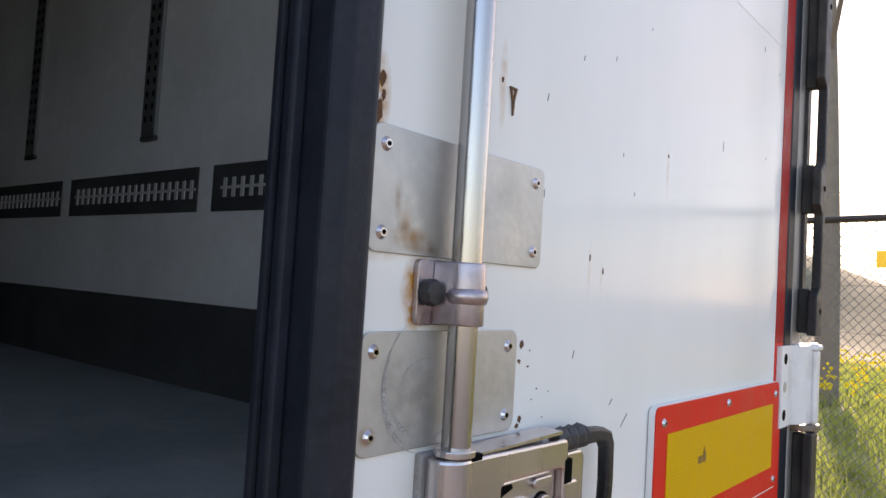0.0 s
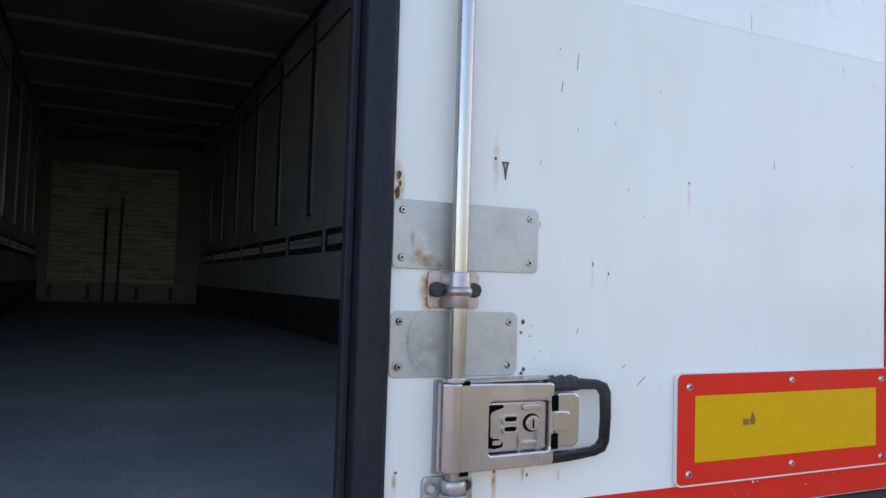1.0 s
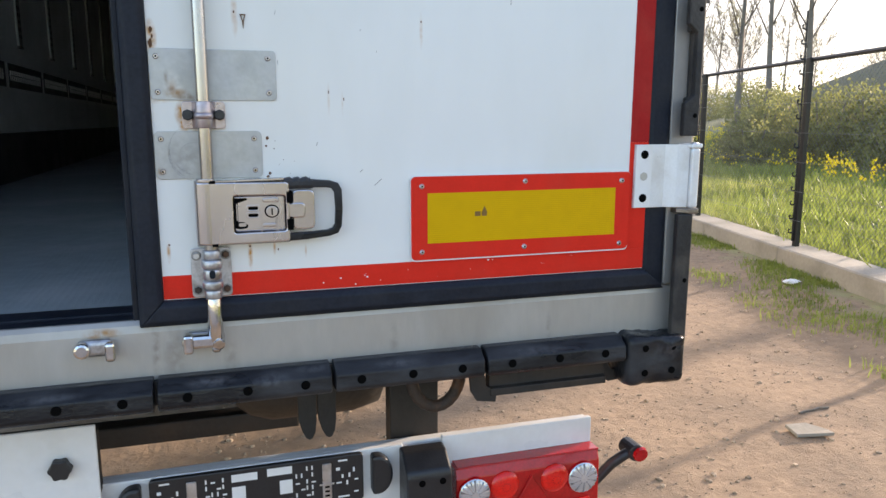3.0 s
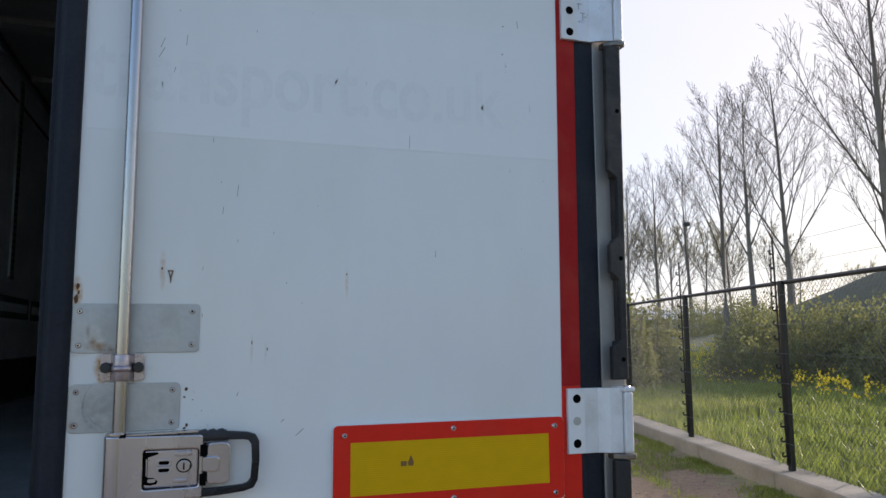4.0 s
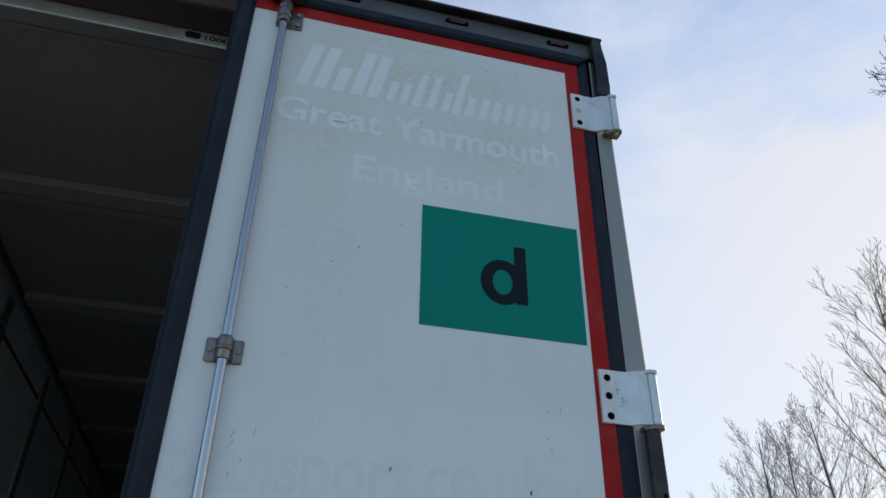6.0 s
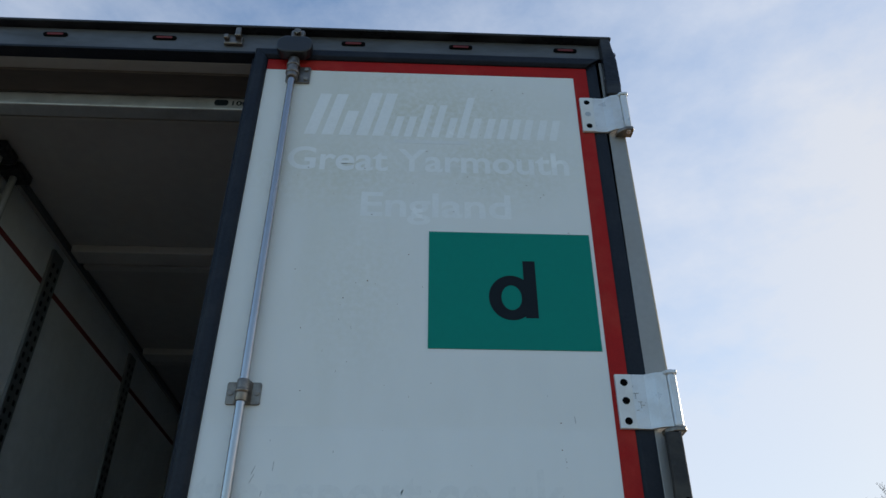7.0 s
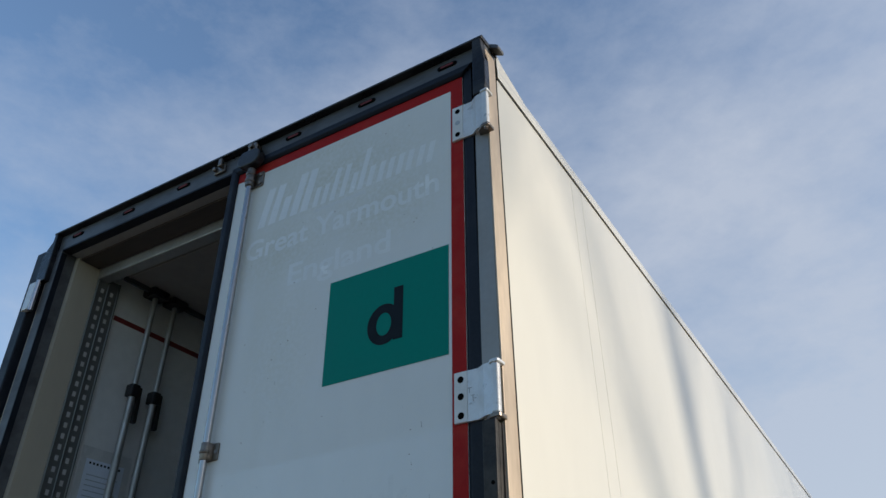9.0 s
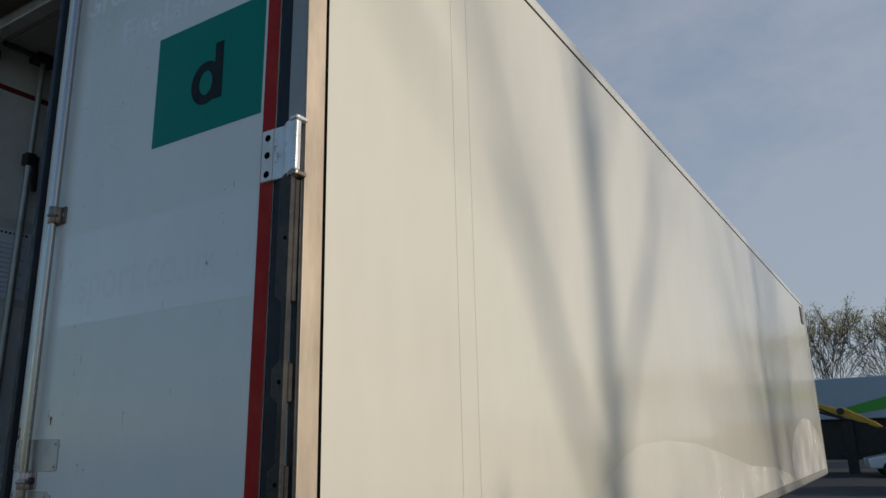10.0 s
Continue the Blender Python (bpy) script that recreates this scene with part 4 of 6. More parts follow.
rod_clamp(1.698, 1.754, 0.043, True, TINTED)
rod_clamp(2.617, 2.682, 0.047, metal=BRONZED)
lower = part("lower_bracket", prism(rounded(RX - 0.043, RX + 0.040, 1.340, 1.447, 0.008), "y", -0.008, 0.0, 0.0015), DIRTYZINC, door, "zinc guide bracket")
for z0, z1, r in ((1.340, 1.360, 0.0185), (1.360, 1.380, 0.0215), (1.380, 1.405, 0.0190), (1.405, 1.425, 0.0215), (1.425, 1.446, 0.0185)):
    part("guide_ring", cyl((RX, RY, z0), (RX, RY, z1), r, seg=24, bev=0.005), DIRTYZINC, lower, smooth=True)
for x in (RX - 0.031, RX + 0.029):
    for z in (1.356, 1.431):
        part("bolt_washer", cyl((x, -0.008, z), (x, -0.0088, z), 0.0108, seg=14), SCRATCH, lower)
        part("bracket_bolt", cyl((x, -0.0088, z), (x, -0.0135, z), 0.0082, 0.0065, 6), ZINC if x < RX and z > 1.4 else RUSTYDARK, lower)
part("bracket_slot", prism(rounded(RX - 0.006, RX + 0.006, 1.386, 1.404, 0.0055), "y", -0.0440, -0.0425), INK, lower)
# cam at the rod's foot, and keepers on the sill
cam_end = part("rod_foot", cyl((RX, RY, 1.245), (RX, RY, 1.341), 0.0165, 0.0165, 20, bev=0.002), CHROME, door, smooth=True)
part("foot_cam", box(RX - 0.064, RX + 0.014, RY - 0.014, RY + 0.016, 1.232, 1.262, 0.008, 2), CHROME, cam_end)
part("foot_lug", box(RX - 0.067, RX - 0.046, RY - 0.022, RY + 0.012, 1.224, 1.266, 0.006, 2), CHROME, cam_end)
part("foot_lug", cyl((RX + 0.006, RY - 0.018, 1.240), (RX + 0.006, RY + 0.025, 1.252), 0.013, seg=12, bev=0.003), CHROME, cam_end)


def sill_keeper(x, y=0.004):
    k = part("sill_keeper", box(x - 0.04, x + 0.03, -0.014, y, 1.228, 1.264, 0.01, 3), DIRTYZINC, trailer, "polished locking keeper on the sill")
    part("keeper_knob", cyl((x - 0.028, -0.03, 1.246), (x - 0.028, 0.0, 1.246), 0.017, seg=14, bev=0.006), CHROME, k)
    part("keeper_hook", box(x + 0.016, x + 0.036, -0.036, -0.012, 1.221, 1.262, 0.007, 3), CHROME, k)


sill_keeper(-0.018)
sill_keeper(RX - 0.026, 0.003)

# lock: housing, key plate and rubber-coated pull
def skew(pts):
    """The lock's outline narrows a little towards the grip."""
    return [(x, 1.5215 + (z - 1.5215) * (1.0 - 0.35 * max(0.0, x - 0.30))) for x, z in pts]


lock = part("door_lock", ring(skew(rounded(0.214, 0.4085, 1.456, 1.588, 0.006, 3)), skew(rounded(0.303, 0.402, 1.4795, 1.559, 0.006, 3)), -0.049, -0.010, 0.003), STEEL, door, "satin steel door lock with black grip")
part("lock_base", box(0.192, 0.41, -0.010, 0.0, 1.451, 1.590, 0.002), SCRATCH, lock)
part("lock_barrel", cyl((RX - 0.004, -0.028, 1.457), (RX - 0.004, -0.028, 1.588), 0.0235, seg=24, bev=0.003), STEEL, lock, smooth=False)
for z in (1.4555, 1.5885):
    part("barrel_notch", box(RX + 0.006, RX + 0.024, -0.0505, -0.030, z - 0.0028, z + 0.0028), HOLE, lock)
part("lock_collar", cyl((RX, -0.030, 1.589), (RX, -0.030, 1.595), 0.022, seg=20, bev=0.001), STEEL, lock)
part("lock_strip", prism([(0.205, 1.590), (0.30, 1.591), (0.40, 1.594), (0.40, 1.5905), (0.30, 1.5885), (0.205, 1.5885)], "y", -0.046, -0.012), STEEL, lock)
part("lock_recess", box(0.300, 0.404, -0.0145, -0.0105, 1.478, 1.560), HOLE, lock)
key = part("key_plate", prism(rounded(0.305, 0.4005, 1.4815, 1.557, 0.005), "y", -0.038, -0.015, 0.003), STEEL, lock)
part("key_ring", cyl((0.3755, -0.038, 1.5235), (0.3755, -0.0390, 1.5235), 0.0142, seg=24), HOLE, lock)
part("key_barrel", cyl((0.3755, -0.038, 1.5235), (0.3755, -0.0455, 1.5235), 0.0115, seg=24, bev=0.0012), STEEL, lock)
part("key_slot", prism(rounded(0.3741, 0.3769, 1.516, 1.530, 0.001), "y", -0.0461, -0.0454), HOLE, lock)
for z in (1.516, 1.531):
    part("lock_louvre", ring(rounded(0.3265, 0.3535, z - 0.007, z + 0.007, 0.005, 3), rounded(0.3305, 0.3495, z - 0.0035, z + 0.0035, 0.003, 3), -0.043, -0.037, 0.001), STEEL, lock)
    part("louvre_hole", prism(rounded(0.3305, 0.3495, z - 0.0035, z + 0.0035, 0.003), "y", -0.0392, -0.0382), HOLE, lock)
for x0, x1, z0, z1 in ((0.358, 0.390, 1.543, 1.553), (0.356, 0.384, 1.490, 1.498)):
    part("key_rib", prism(rounded(x0, x1, z0, z1, 0.005), "y", -0.044, -0.037, 0.002), STEEL, lock)
part("lock_gap", prism([(0.3055, 1.489), (0.3055, 1.553), (0.328, 1.553), (0.330, 1.549), (0.318, 1.545), (0.3115, 1.543), (0.3115, 1.503), (0.322, 1.502), (0.330, 1.495), (0.328, 1.489), (0.316, 1.487)], "y", -0.0392, -0.0382), HOLE, lock)
part("gap_rim", prism([(0.3085, 1.506), (0.3085, 1.541), (0.3105, 1.541), (0.3105, 1.506)], "y", -0.0412, -0.0383), STEEL, lock)
part("gap_tongue", prism(rounded(0.312, 0.326, 1.493, 1.500, 0.003), "y", -0.0412, -0.0383), STEEL, lock)
part("lock_flap", prism(rounded(0.414, 0.456, 1.481, 1.567, 0.011), "y", -0.034, -0.012, 0.003), STEEL, lock)
part("flap_boss", prism(rounded(0.404, 0.438, 1.507, 1.540, 0.008), "y", -0.042, -0.032, 0.003), STEEL, lock)
for z in (1.494, 1.553):
    part("flap_gap", box(0.4035, 0.4145, -0.0497, -0.012, z - 0.012, z + 0.012), HOLE, lock)
grip_out = [(0.398, 1.589), (0.44, 1.5905), (0.485, 1.586), (0.500, 1.580), (0.5065, 1.566), (0.5075, 1.525), (0.505, 1.485), (0.498, 1.470), (0.482, 1.464), (0.44, 1.459), (0.398, 1.457), (0.398, 1.462), (0.398, 1.52), (0.398, 1.58)]
grip_in = [(0.398, 1.571), (0.44, 1.572), (0.478, 1.571), (0.487, 1.569), (0.4925, 1.560), (0.494, 1.525), (0.492, 1.490), (0.487, 1.482), (0.478, 1.478), (0.44, 1.475), (0.398, 1.474), (0.3975, 1.476), (0.3975, 1.52), (0.3975, 1.569)]
b2 = bmesh.new()
loops = [[b2.verts.new((x, y, z)) for x, z in pts[:11]] for pts, y in ((grip_out, -0.042), (grip_in, -0.042), (grip_out, -0.024), (grip_in, -0.024))]
for a in range(10):
    for p, q in ((0, 1), (1, 3), (3, 2), (2, 0)):
        b2.faces.new((loops[p][a], loops[p][a + 1], loops[q][a + 1], loops[q][a]))
for a in (0, 10):
    b2.faces.new([loops[k][a] for k in (0, 1, 3, 2)])
bmesh.ops.recalc_face_normals(b2, faces=b2.faces)
bmesh.ops.bevel(b2, geom=[e for e in b2.edges if e.calc_face_angle(0) > 1.2], offset=0.0035, segments=2, affect="EDGES", profile=0.5)
part("grip", b2, RUBBER, lock, "black rubber-coated pull")
bm = tube([(0.400 + 0.005 * k, -0.034, 1.5805 + 0.001 * (k % 3)) for k in range(11)], 0.012, 9, radii=[0.0118 + 0.0018 * ((k * 7) % 3) / 2 for k in range(11)])
part("tape_wrap", bm, RUBBER, lock, "black tape wound round the pull")


def lock_x(x):
    """Spreads the lock's parts over the housing's true width."""
    for a, b, p, q in ((0.19, 0.23, 0.19, 0.227), (0.23, 0.303, 0.227, 0.268), (0.303, 0.397, 0.268, 0.371), (0.397, 0.52, 0.371, 0.5145)):
        if x <= b:
            return p + (x - a) * (q - p) / (b - a)
    return x


for ob in [lock, *lock.children_recursive]:
    for v in ob.data.vertices:
        v.co.x, v.co.y = lock_x(v.co.x + XC) - XC, (v.co.y + 6.0) * 0.80 - 6.0

# top guide of the rod
top = part("top_guide", prism(rounded(RX - 0.026, RX + 0.062, 3.845, 3.925, 0.006), "y", -0.008, 0.0, 0.0015), BRONZED, door, "steel top guide with black block")
part("guide_sleeve", cyl((RX, RY, 3.848), (RX, RY, 3.945), 0.021, seg=18, bev=0.003), BRONZED, top)
for z in (3.868, 3.905):
    part("guide_ring", cyl((RX, RY, z), (RX, RY, z + 0.016), 0.0245, seg=18, bev=0.003), BRONZED, top)
for z in (3.862, 3.908):
    part("guide_bolt", cyl((RX + 0.047, -0.008, z), (RX + 0.047, -0.014, z), 0.008, seg=8, bev=0.001), SCRATCH, top)
part("guide_block", prism(rounded(RX - 0.066, RX + 0.064, 3.948, 4.035, 0.038, 8), "y", -0.060, -0.017, 0.006), PLASTIC, top)
part("guide_cam", box(RX - 0.022, RX + 0.030, -0.050, -0.012, 4.036, 4.078, 0.008, 2), BRONZED, top)
part("guide_nut", cyl((RX + 0.004, -0.050, 4.058), (RX + 0.004, -0.064, 4.058), 0.014, seg=6, bev=0.002), BRONZED, top)


def hinge(parent, z0, z1, nholes, sx=1, xo=XR):
    """A door hinge: plate on the door, arm bent out to the pin at the corner."""
    hx = lambda d: xo - sx * d
    line = [(hx(0.170), -0.0015), (hx(0.082), -0.0015), (hx(0.056), -0.018), (hx(0.030), -0.025)]
    face = [(hx(0.170), -0.0095), (hx(0.086), -0.0095), (hx(0.060), -0.026), (hx(0.030), -0.033)]
    b2 = bmesh.new()
    rows = [[b2.verts.new((x, y, z)) for x, y in line + face[::-1]] for z in (z0, z1)]
    lo, hi = rows
    for i in range(8):
        b2.faces.new((lo[i], lo[(i + 1) % 8], hi[(i + 1) % 8], hi[i]))
    for r in rows:
        for i in range(3):
            b2.faces.new((r[i], r[i + 1], r[6 - i], r[7 - i]))
    bmesh.ops.recalc_face_normals(b2, faces=b2.faces)
    edges = [e for e in b2.edges if abs(e.verts[0].co.z - e.verts[1].co.z) < 1e-6 and e.calc_face_angle(0) > 1.2]
    bmesh.ops.bevel(b2, geom=edges, offset=0.0012, segments=2, affect="EDGES", profile=0.5)
    h = part("hinge", b2, HINGE, parent, "white door hinge")
    bar = sorted((hx(0.0285), hx(0.004)))
    part("hinge_bar", box(bar[0], bar[1], -0.043, -0.021, z0 - 0.002, z1 - 0.009, 0.006, 3), HINGE, h)
    # the lower lug is a darker brown than the upper
    for za, zb, k in ((z1 - 0.009, z1 + 0.002, 0.0), (z0 - 0.016, z0 - 0.002, 0.012)):
        part("hinge_lug", prism([(hx(0.044 + k), 0.0), (hx(0.042 + k), -0.024), (hx(0.030), -0.044), (hx(0.003), -0.047), (hx(-0.001), -0.039), (hx(-0.001), 0.0)], "z", za, zb, 0.003), BRONZED if k else HINGE, h, "steel hinge lug")
    part("hinge_pin", cyl((hx(0.0165), -0.0315, z0 - 0.019), (hx(0.0165), -0.0315, z1 + 0.005), 0.0095, seg=14, bev=0.003), STEEL, h)
    for z in ((z0 + 0.021, z0 + 0.080, z0 + 0.134) if nholes == 3 else (z0 + 0.025, z1 - 0.025)):
        part("hinge_bolt", cyl((hx(0.146), -0.0118, z), (hx(0.146), -0.0124, z), 0.0108, seg=16), HOLE, h)
    pad = sorted((hx(0.169), hx(0.124)))
    part("hinge_pad", box(pad[0], pad[1], -0.0118, -0.0094, z0 + 0.001, z1 - 0.001, 0.0008), WHITE, h)
    if nholes == 2:
        part("hinge_bolt", cyl((hx(0.146), -0.0118, (z0 + z1) / 2), (hx(0.146), -0.0124, (z0 + z1) / 2), 0.0105, seg=16), PLATE, h)
    return h


for x, z, w, h in ((1.288, 2.665, 0.014, 0.0016), (1.292, 2.650, 0.0016, 0.016), (1.298, 2.640, 0.012, 0.0016), (1.304, 2.622, 0.0016, 0.018), (1.308, 2.630, 0.008, 0.0016), (1.290, 2.615, 0.010, 0.0016)):
    part("pen_mark", box(x, x + w, -0.0102, -0.0096, z, z + h), SCRATCH, door)
for z0, z1, k in ((1.495, 1.654, 2), (2.563, 2.723, 3), (3.645, 3.808, 2)):
    hinge(door, z0, z1, k)

# sticker and old lettering
st = part("sticker", box(0.723, 1.2165, -0.0016, -0.0003, 2.797, 3.206), GREEN, door, "green square sticker with a dark letter d")
bowl = lambda rx, rz: [(0.975 + rx * math.cos(2 * math.pi * k / 40), 2.970 + rz * math.sin(2 * math.pi * k / 40)) for k in range(40)]
letter = ring(bowl(0.069, 0.077), bowl(0.031, 0.043), -0.0024, -0.0017)
part("letter", box(1.015, 1.053, -0.0025, -0.0017, 2.901, 3.101, bm=letter), INK, st)
words("Great Yarmouth", 0.243, 3.452, 0.136, -0.0006, GHOST, door, "faded_lettering", width=0.955)
words("England", 0.50, 3.264, 0.136, -0.0006, GHOST, door, "faded_lettering", width=0.49)
words("transport.co.uk", 0.085 + 0.04, 2.312, 0.20, -0.0006, GHOST2, door, "faded_lettering", width=0.965)
for k, (x, z1) in enumerate(((0.285, 3.80), (0.345, 3.80), (0.405, 3.72), (0.465, 3.81), (0.52, 3.81), (0.585, 3.70), (0.63, 3.70), (0.675, 3.76), (0.725, 3.76), (0.775, 3.70), (0.815, 3.80), (0.86, 3.70), (0.91, 3.70), (0.955, 3.70), (1.0, 3.70), (1.045, 3.70), (1.095, 3.70), (1.14, 3.70))):
    lean, w = 0.22 * (z1 - 3.605), 0.026 if x > 0.55 else 0.04
    part("faded_logo_bar", prism([(x, 3.605), (x + w, 3.605), (x + w + lean, z1), (x + lean, z1)], "y", -0.0006, -0.0002), GHOST, door)
part("faded_logo_bar", box(0.60, 0.86, -0.0006, -0.0002, 3.575, 3.59), GHOST2, door)

CLEAN = mat("cleaner_laminate", (0.78, 0.785, 0.767), 0.13, 0, 0.03, 1.2, 0.02, 12, (0.625, 0.625, 0.555), 0.3, 1.6, (1, 1, 0.45), rvar=0.04)
part("faded_band", box(0.125, 1.222, -0.0004, 0.0, 2.235, 2.56), CLEAN, door, "paler band where lettering was")

# scratches, chips and rust specks
rnd = random.Random(7)
marks = [(0.126, 1.895, 0.006, 0.010), (0.124, 1.868, 0.008, 0.014), (0.128, 1.882, 0.004, 0.008), (0.346, 1.678, 0.006, 0.007), (0.343, 1.661, 0.005, 0.004), (0.349, 1.602, 0.005, 0.006), (0.345, 1.596, 0.006, 0.004), (0.36, 1.655, 0.003, 0.002), (0.289, 1.935, 0.003, 0.005), (0.69, 1.93, 0.0025, 0.004), (0.48, 1.775, 0.002, 0.008), (0.513, 1.76, 0.002, 0.006), (0.30, 1.445, 0.005, 0.004), (0.135, 1.456, 0.004, 0.003), (0.36, 1.435, 0.003, 0.005)]
for pts in ([(0.298, 1.932), (0.315, 1.932), (0.314, 1.929), (0.299, 1.929)], [(0.299, 1.931), (0.302, 1.931), (0.3075, 1.913), (0.3055, 1.911)], [(0.311, 1.931), (0.314, 1.931), (0.3085, 1.911), (0.3065, 1.913)], [(0.3045, 1.914), (0.3095, 1.914), (0.308, 1.897), (0.3065, 1.897)]):
    part("hook_eye", prism([(0.3065 + (x - 0.3065) * 0.75, 1.93 + (z - 1.93) * 0.8) for x, z in pts], "y", -0.002, 0.0), RUSTY, door)
for k in range(16):
    x, z, r = rnd.triangular(0.36, 1.15, 0.56), rnd.uniform(1.345, 1.384), 0.0006 + 0.0022 * rnd.random() ** 3
    part("tape_chip", prism(ragged(x, z, r * 1.6, r, 7, rnd), "y", -0.0016, -0.001), GHOST, door)
for x, z, rx, rz in marks:
    part("rust_mark", prism(ragged(x, z, rx * 0.6, rz * 0.65, 11, rnd), "y", -0.0007, 0.0), RUST, door)
for k in range(26):
    x, z = rnd.uniform(0.27, 1.2), rnd.triangular(1.62, 3.1, 2.05)
    h, w, lean = 0.004 + 0.022 * rnd.random() ** 2.5, rnd.uniform(0.0003, 0.0007), rnd.uniform(-0.25, 0.25)
    if 2.75 < z < 3.25 and x > 0.7:
        continue
    part("scratch", prism([(x - w, z), (x + w, z), (x + w + lean * h, z + h), (x - w * 0.4 + lean * h, z + h)], "y", -0.0006, 0.0), SCRATCH, door)
for k in range(64):
    x, z, r = rnd.uniform(0.28, 1.19), rnd.triangular(2.2, 3.88, 3.5), 0.0006 + 0.0016 * rnd.random() ** 2
    part("grime_speck", prism(ragged(x, z, r * 1.3, r, 6, rnd), "y", -0.0009, 0.0), RUSTY, door)
for x, z, dx, dz in ((0.578, 1.57, 0.018, 0.014), (0.545, 1.60, 0.008, 0.006), (0.45, 1.66, 0.004, 0.008), (0.44, 2.10, 0.004, 0.028), (0.41, 2.06, 0.003, 0.016), (0.262, 2.40, 0.016, 0.030), (0.268, 2.43, 0.010, 0.022), (0.275, 2.385, 0.009, 0.014), (0.322, 2.44, 0.003, 0.024), (0.298, 2.375, 0.004, 0.012), (0.84, 2.24, 0.002, 0.030)):
    part("scratch", prism([(x, z), (x + 0.0012, z - 0.0006), (x + dx, z + dz), (x + dx - 0.001, z + dz + 0.001)], "y", -0.0006, 0.0), SCRATCH, door)
for k in range(7):
    x, z = 0.342 + 0.06 * rnd.random() ** 2, rnd.uniform(1.595, 1.68)
    part("rust_mark", prism(ragged(x, z, rnd.uniform(0.0005, 0.0012), rnd.uniform(0.0005, 0.0014), 6, rnd), "y", -0.0006, 0.0), RUST, door)

# the hanging edge stands a little out of square, as on the worn door
for ob in [door, *door.children_recursive]:
    for v in ob.data.vertices:
        if v.co.x + XC > 1.2:
            v.co.x += 0.0105 * (v.co.z - 1.4)
for ob in trailer.children_recursive:
    if ob.name.startswith(("edge_guard", "guard_")):
        for v in ob.data.vertices:
            if v.co.x > 1.0:
                v.co.x += 0.0105 * (v.co.z - 1.4)

# ---- trailer: the other door, folded back along its side ----
odoor = part("open_door", box(XL - 0.115, XL - 0.06, 0.03, 1.25, 1.31, 3.97), DOOR, trailer, "white rear door folded open against the side")
part("open_door_seal", box(XL - 0.125, XL - 0.05, -0.025, 0.029, 1.28, 4.02, 0.006), SEAL, odoor, "black rubber door seal")
for z0, z1 in ((1.495, 1.654), (2.563, 2.723), (3.645, 3.808)):
    h = part("hinge", box(XL - 0.07, XL - 0.012, -0.045, -0.015, z0, z1, 0.006), HINGE, odoor, "white door hinge")
    part("hinge_pin", cyl((XL - 0.01, -0.03, z0 - 0.005), (XL - 0.01, -0.03, z1 + 0.01), 0.0125, seg=14), STEEL, h)

# ---- trailer: chassis, wheels ----
for x in (-0.42, 0.56):
    part("chassis_beam", prism([(x - 0.07, 1.15), (x + 0.07, 1.15), (x + 0.07, 1.13), (x + 0.01, 1.13), (x + 0.01, 0.84), (x + 0.07, 0.84), (x + 0.07, 0.82), (x - 0.07, 0.82), (x - 0.07, 0.84), (x - 0.01, 0.84), (x - 0.01, 1.13), (x - 0.07, 1.13)], "y", 1.0, 11.5), CHASSIS, trailer, "dark steel chassis beam")
    part("beam_bracket", box(0.662 if x > 0 else -0.66, 0.80 if x > 0 else -0.505, 0.24, 0.30, 0.80, 1.13, 0.004), CHASSIS, trailer)
for y in (1.2, 2.6, 3.9, 5.2, 8.0):
    part("cross_member", box(XL + 0.1, XR - 0.1, y, y + 0.08, 1.02, 1.14), CHASSIS, trailer)
part("body_floor_underside", box(XL + 0.02, XR - 0.02, 0.13, FRONT, 1.145, 1.16), CHASSIS, trailer)
for y in (3.35, 4.66, 5.97):
    ax = part("axle", cyl((-1.0, y, 0.5), (1.14, y, 0.5), 0.06, seg=12), CHASSIS, trailer)
    for x in (-0.98, 1.12):
        b = cyl((x - 0.19, y, 0.5), (x + 0.19, y, 0.5), 0.5, seg=36, bev=0.05)
        w = part("wheel", b, TYRE, trailer, "dusty black trailer tyre")
        part("rim", cyl((x + (0.191 if x > 0 else -0.191), y, 0.5), (x + (0.196 if x > 0 else -0.196), y, 0.5), 0.28, seg=24), WHITE, w)
        for k in range(10):
            a = 2 * math.pi * k / 10
            xx = x + (0.2 if x > 0 else -0.2)
            part("wheel_nut", cyl((xx, y + 0.16 * math.cos(a), 0.5 + 0.16 * math.sin(a)), (xx + (0.03 if x > 0 else -0.03), y + 0.16 * math.cos(a), 0.5 + 0.16 * math.sin(a)), 0.014, seg=6), CHASSIS, w)
part("air_bellows", cyl((0.42, 2.95, 0.85), (0.42, 2.95, 1.13), 0.15, 0.12, 20, bev=0.03), RUBBER, trailer)
part("mud_wing", prism([(3.0, 1.06), (2.75, 0.93), (2.67, 0.80), (2.65, 0.80), (2.73, 0.95), (2.99, 1.09), (6.3, 1.09), (6.3, 1.06)], "x", 0.90, 1.34), PLASTIC, trailer)
part("mud_wing", prism([(3.0, 1.06), (2.75, 0.93), (2.67, 0.80), (2.65, 0.80), (2.73, 0.95), (2.99, 1.09), (6.3, 1.09), (6.3, 1.06)], "x", -1.20, -0.76), PLASTIC, trailer)
part("cross_tube", box(-1.1, 0.45, 0.60, 0.67, 0.762, 0.825, 0.006), CHASSIS, trailer)
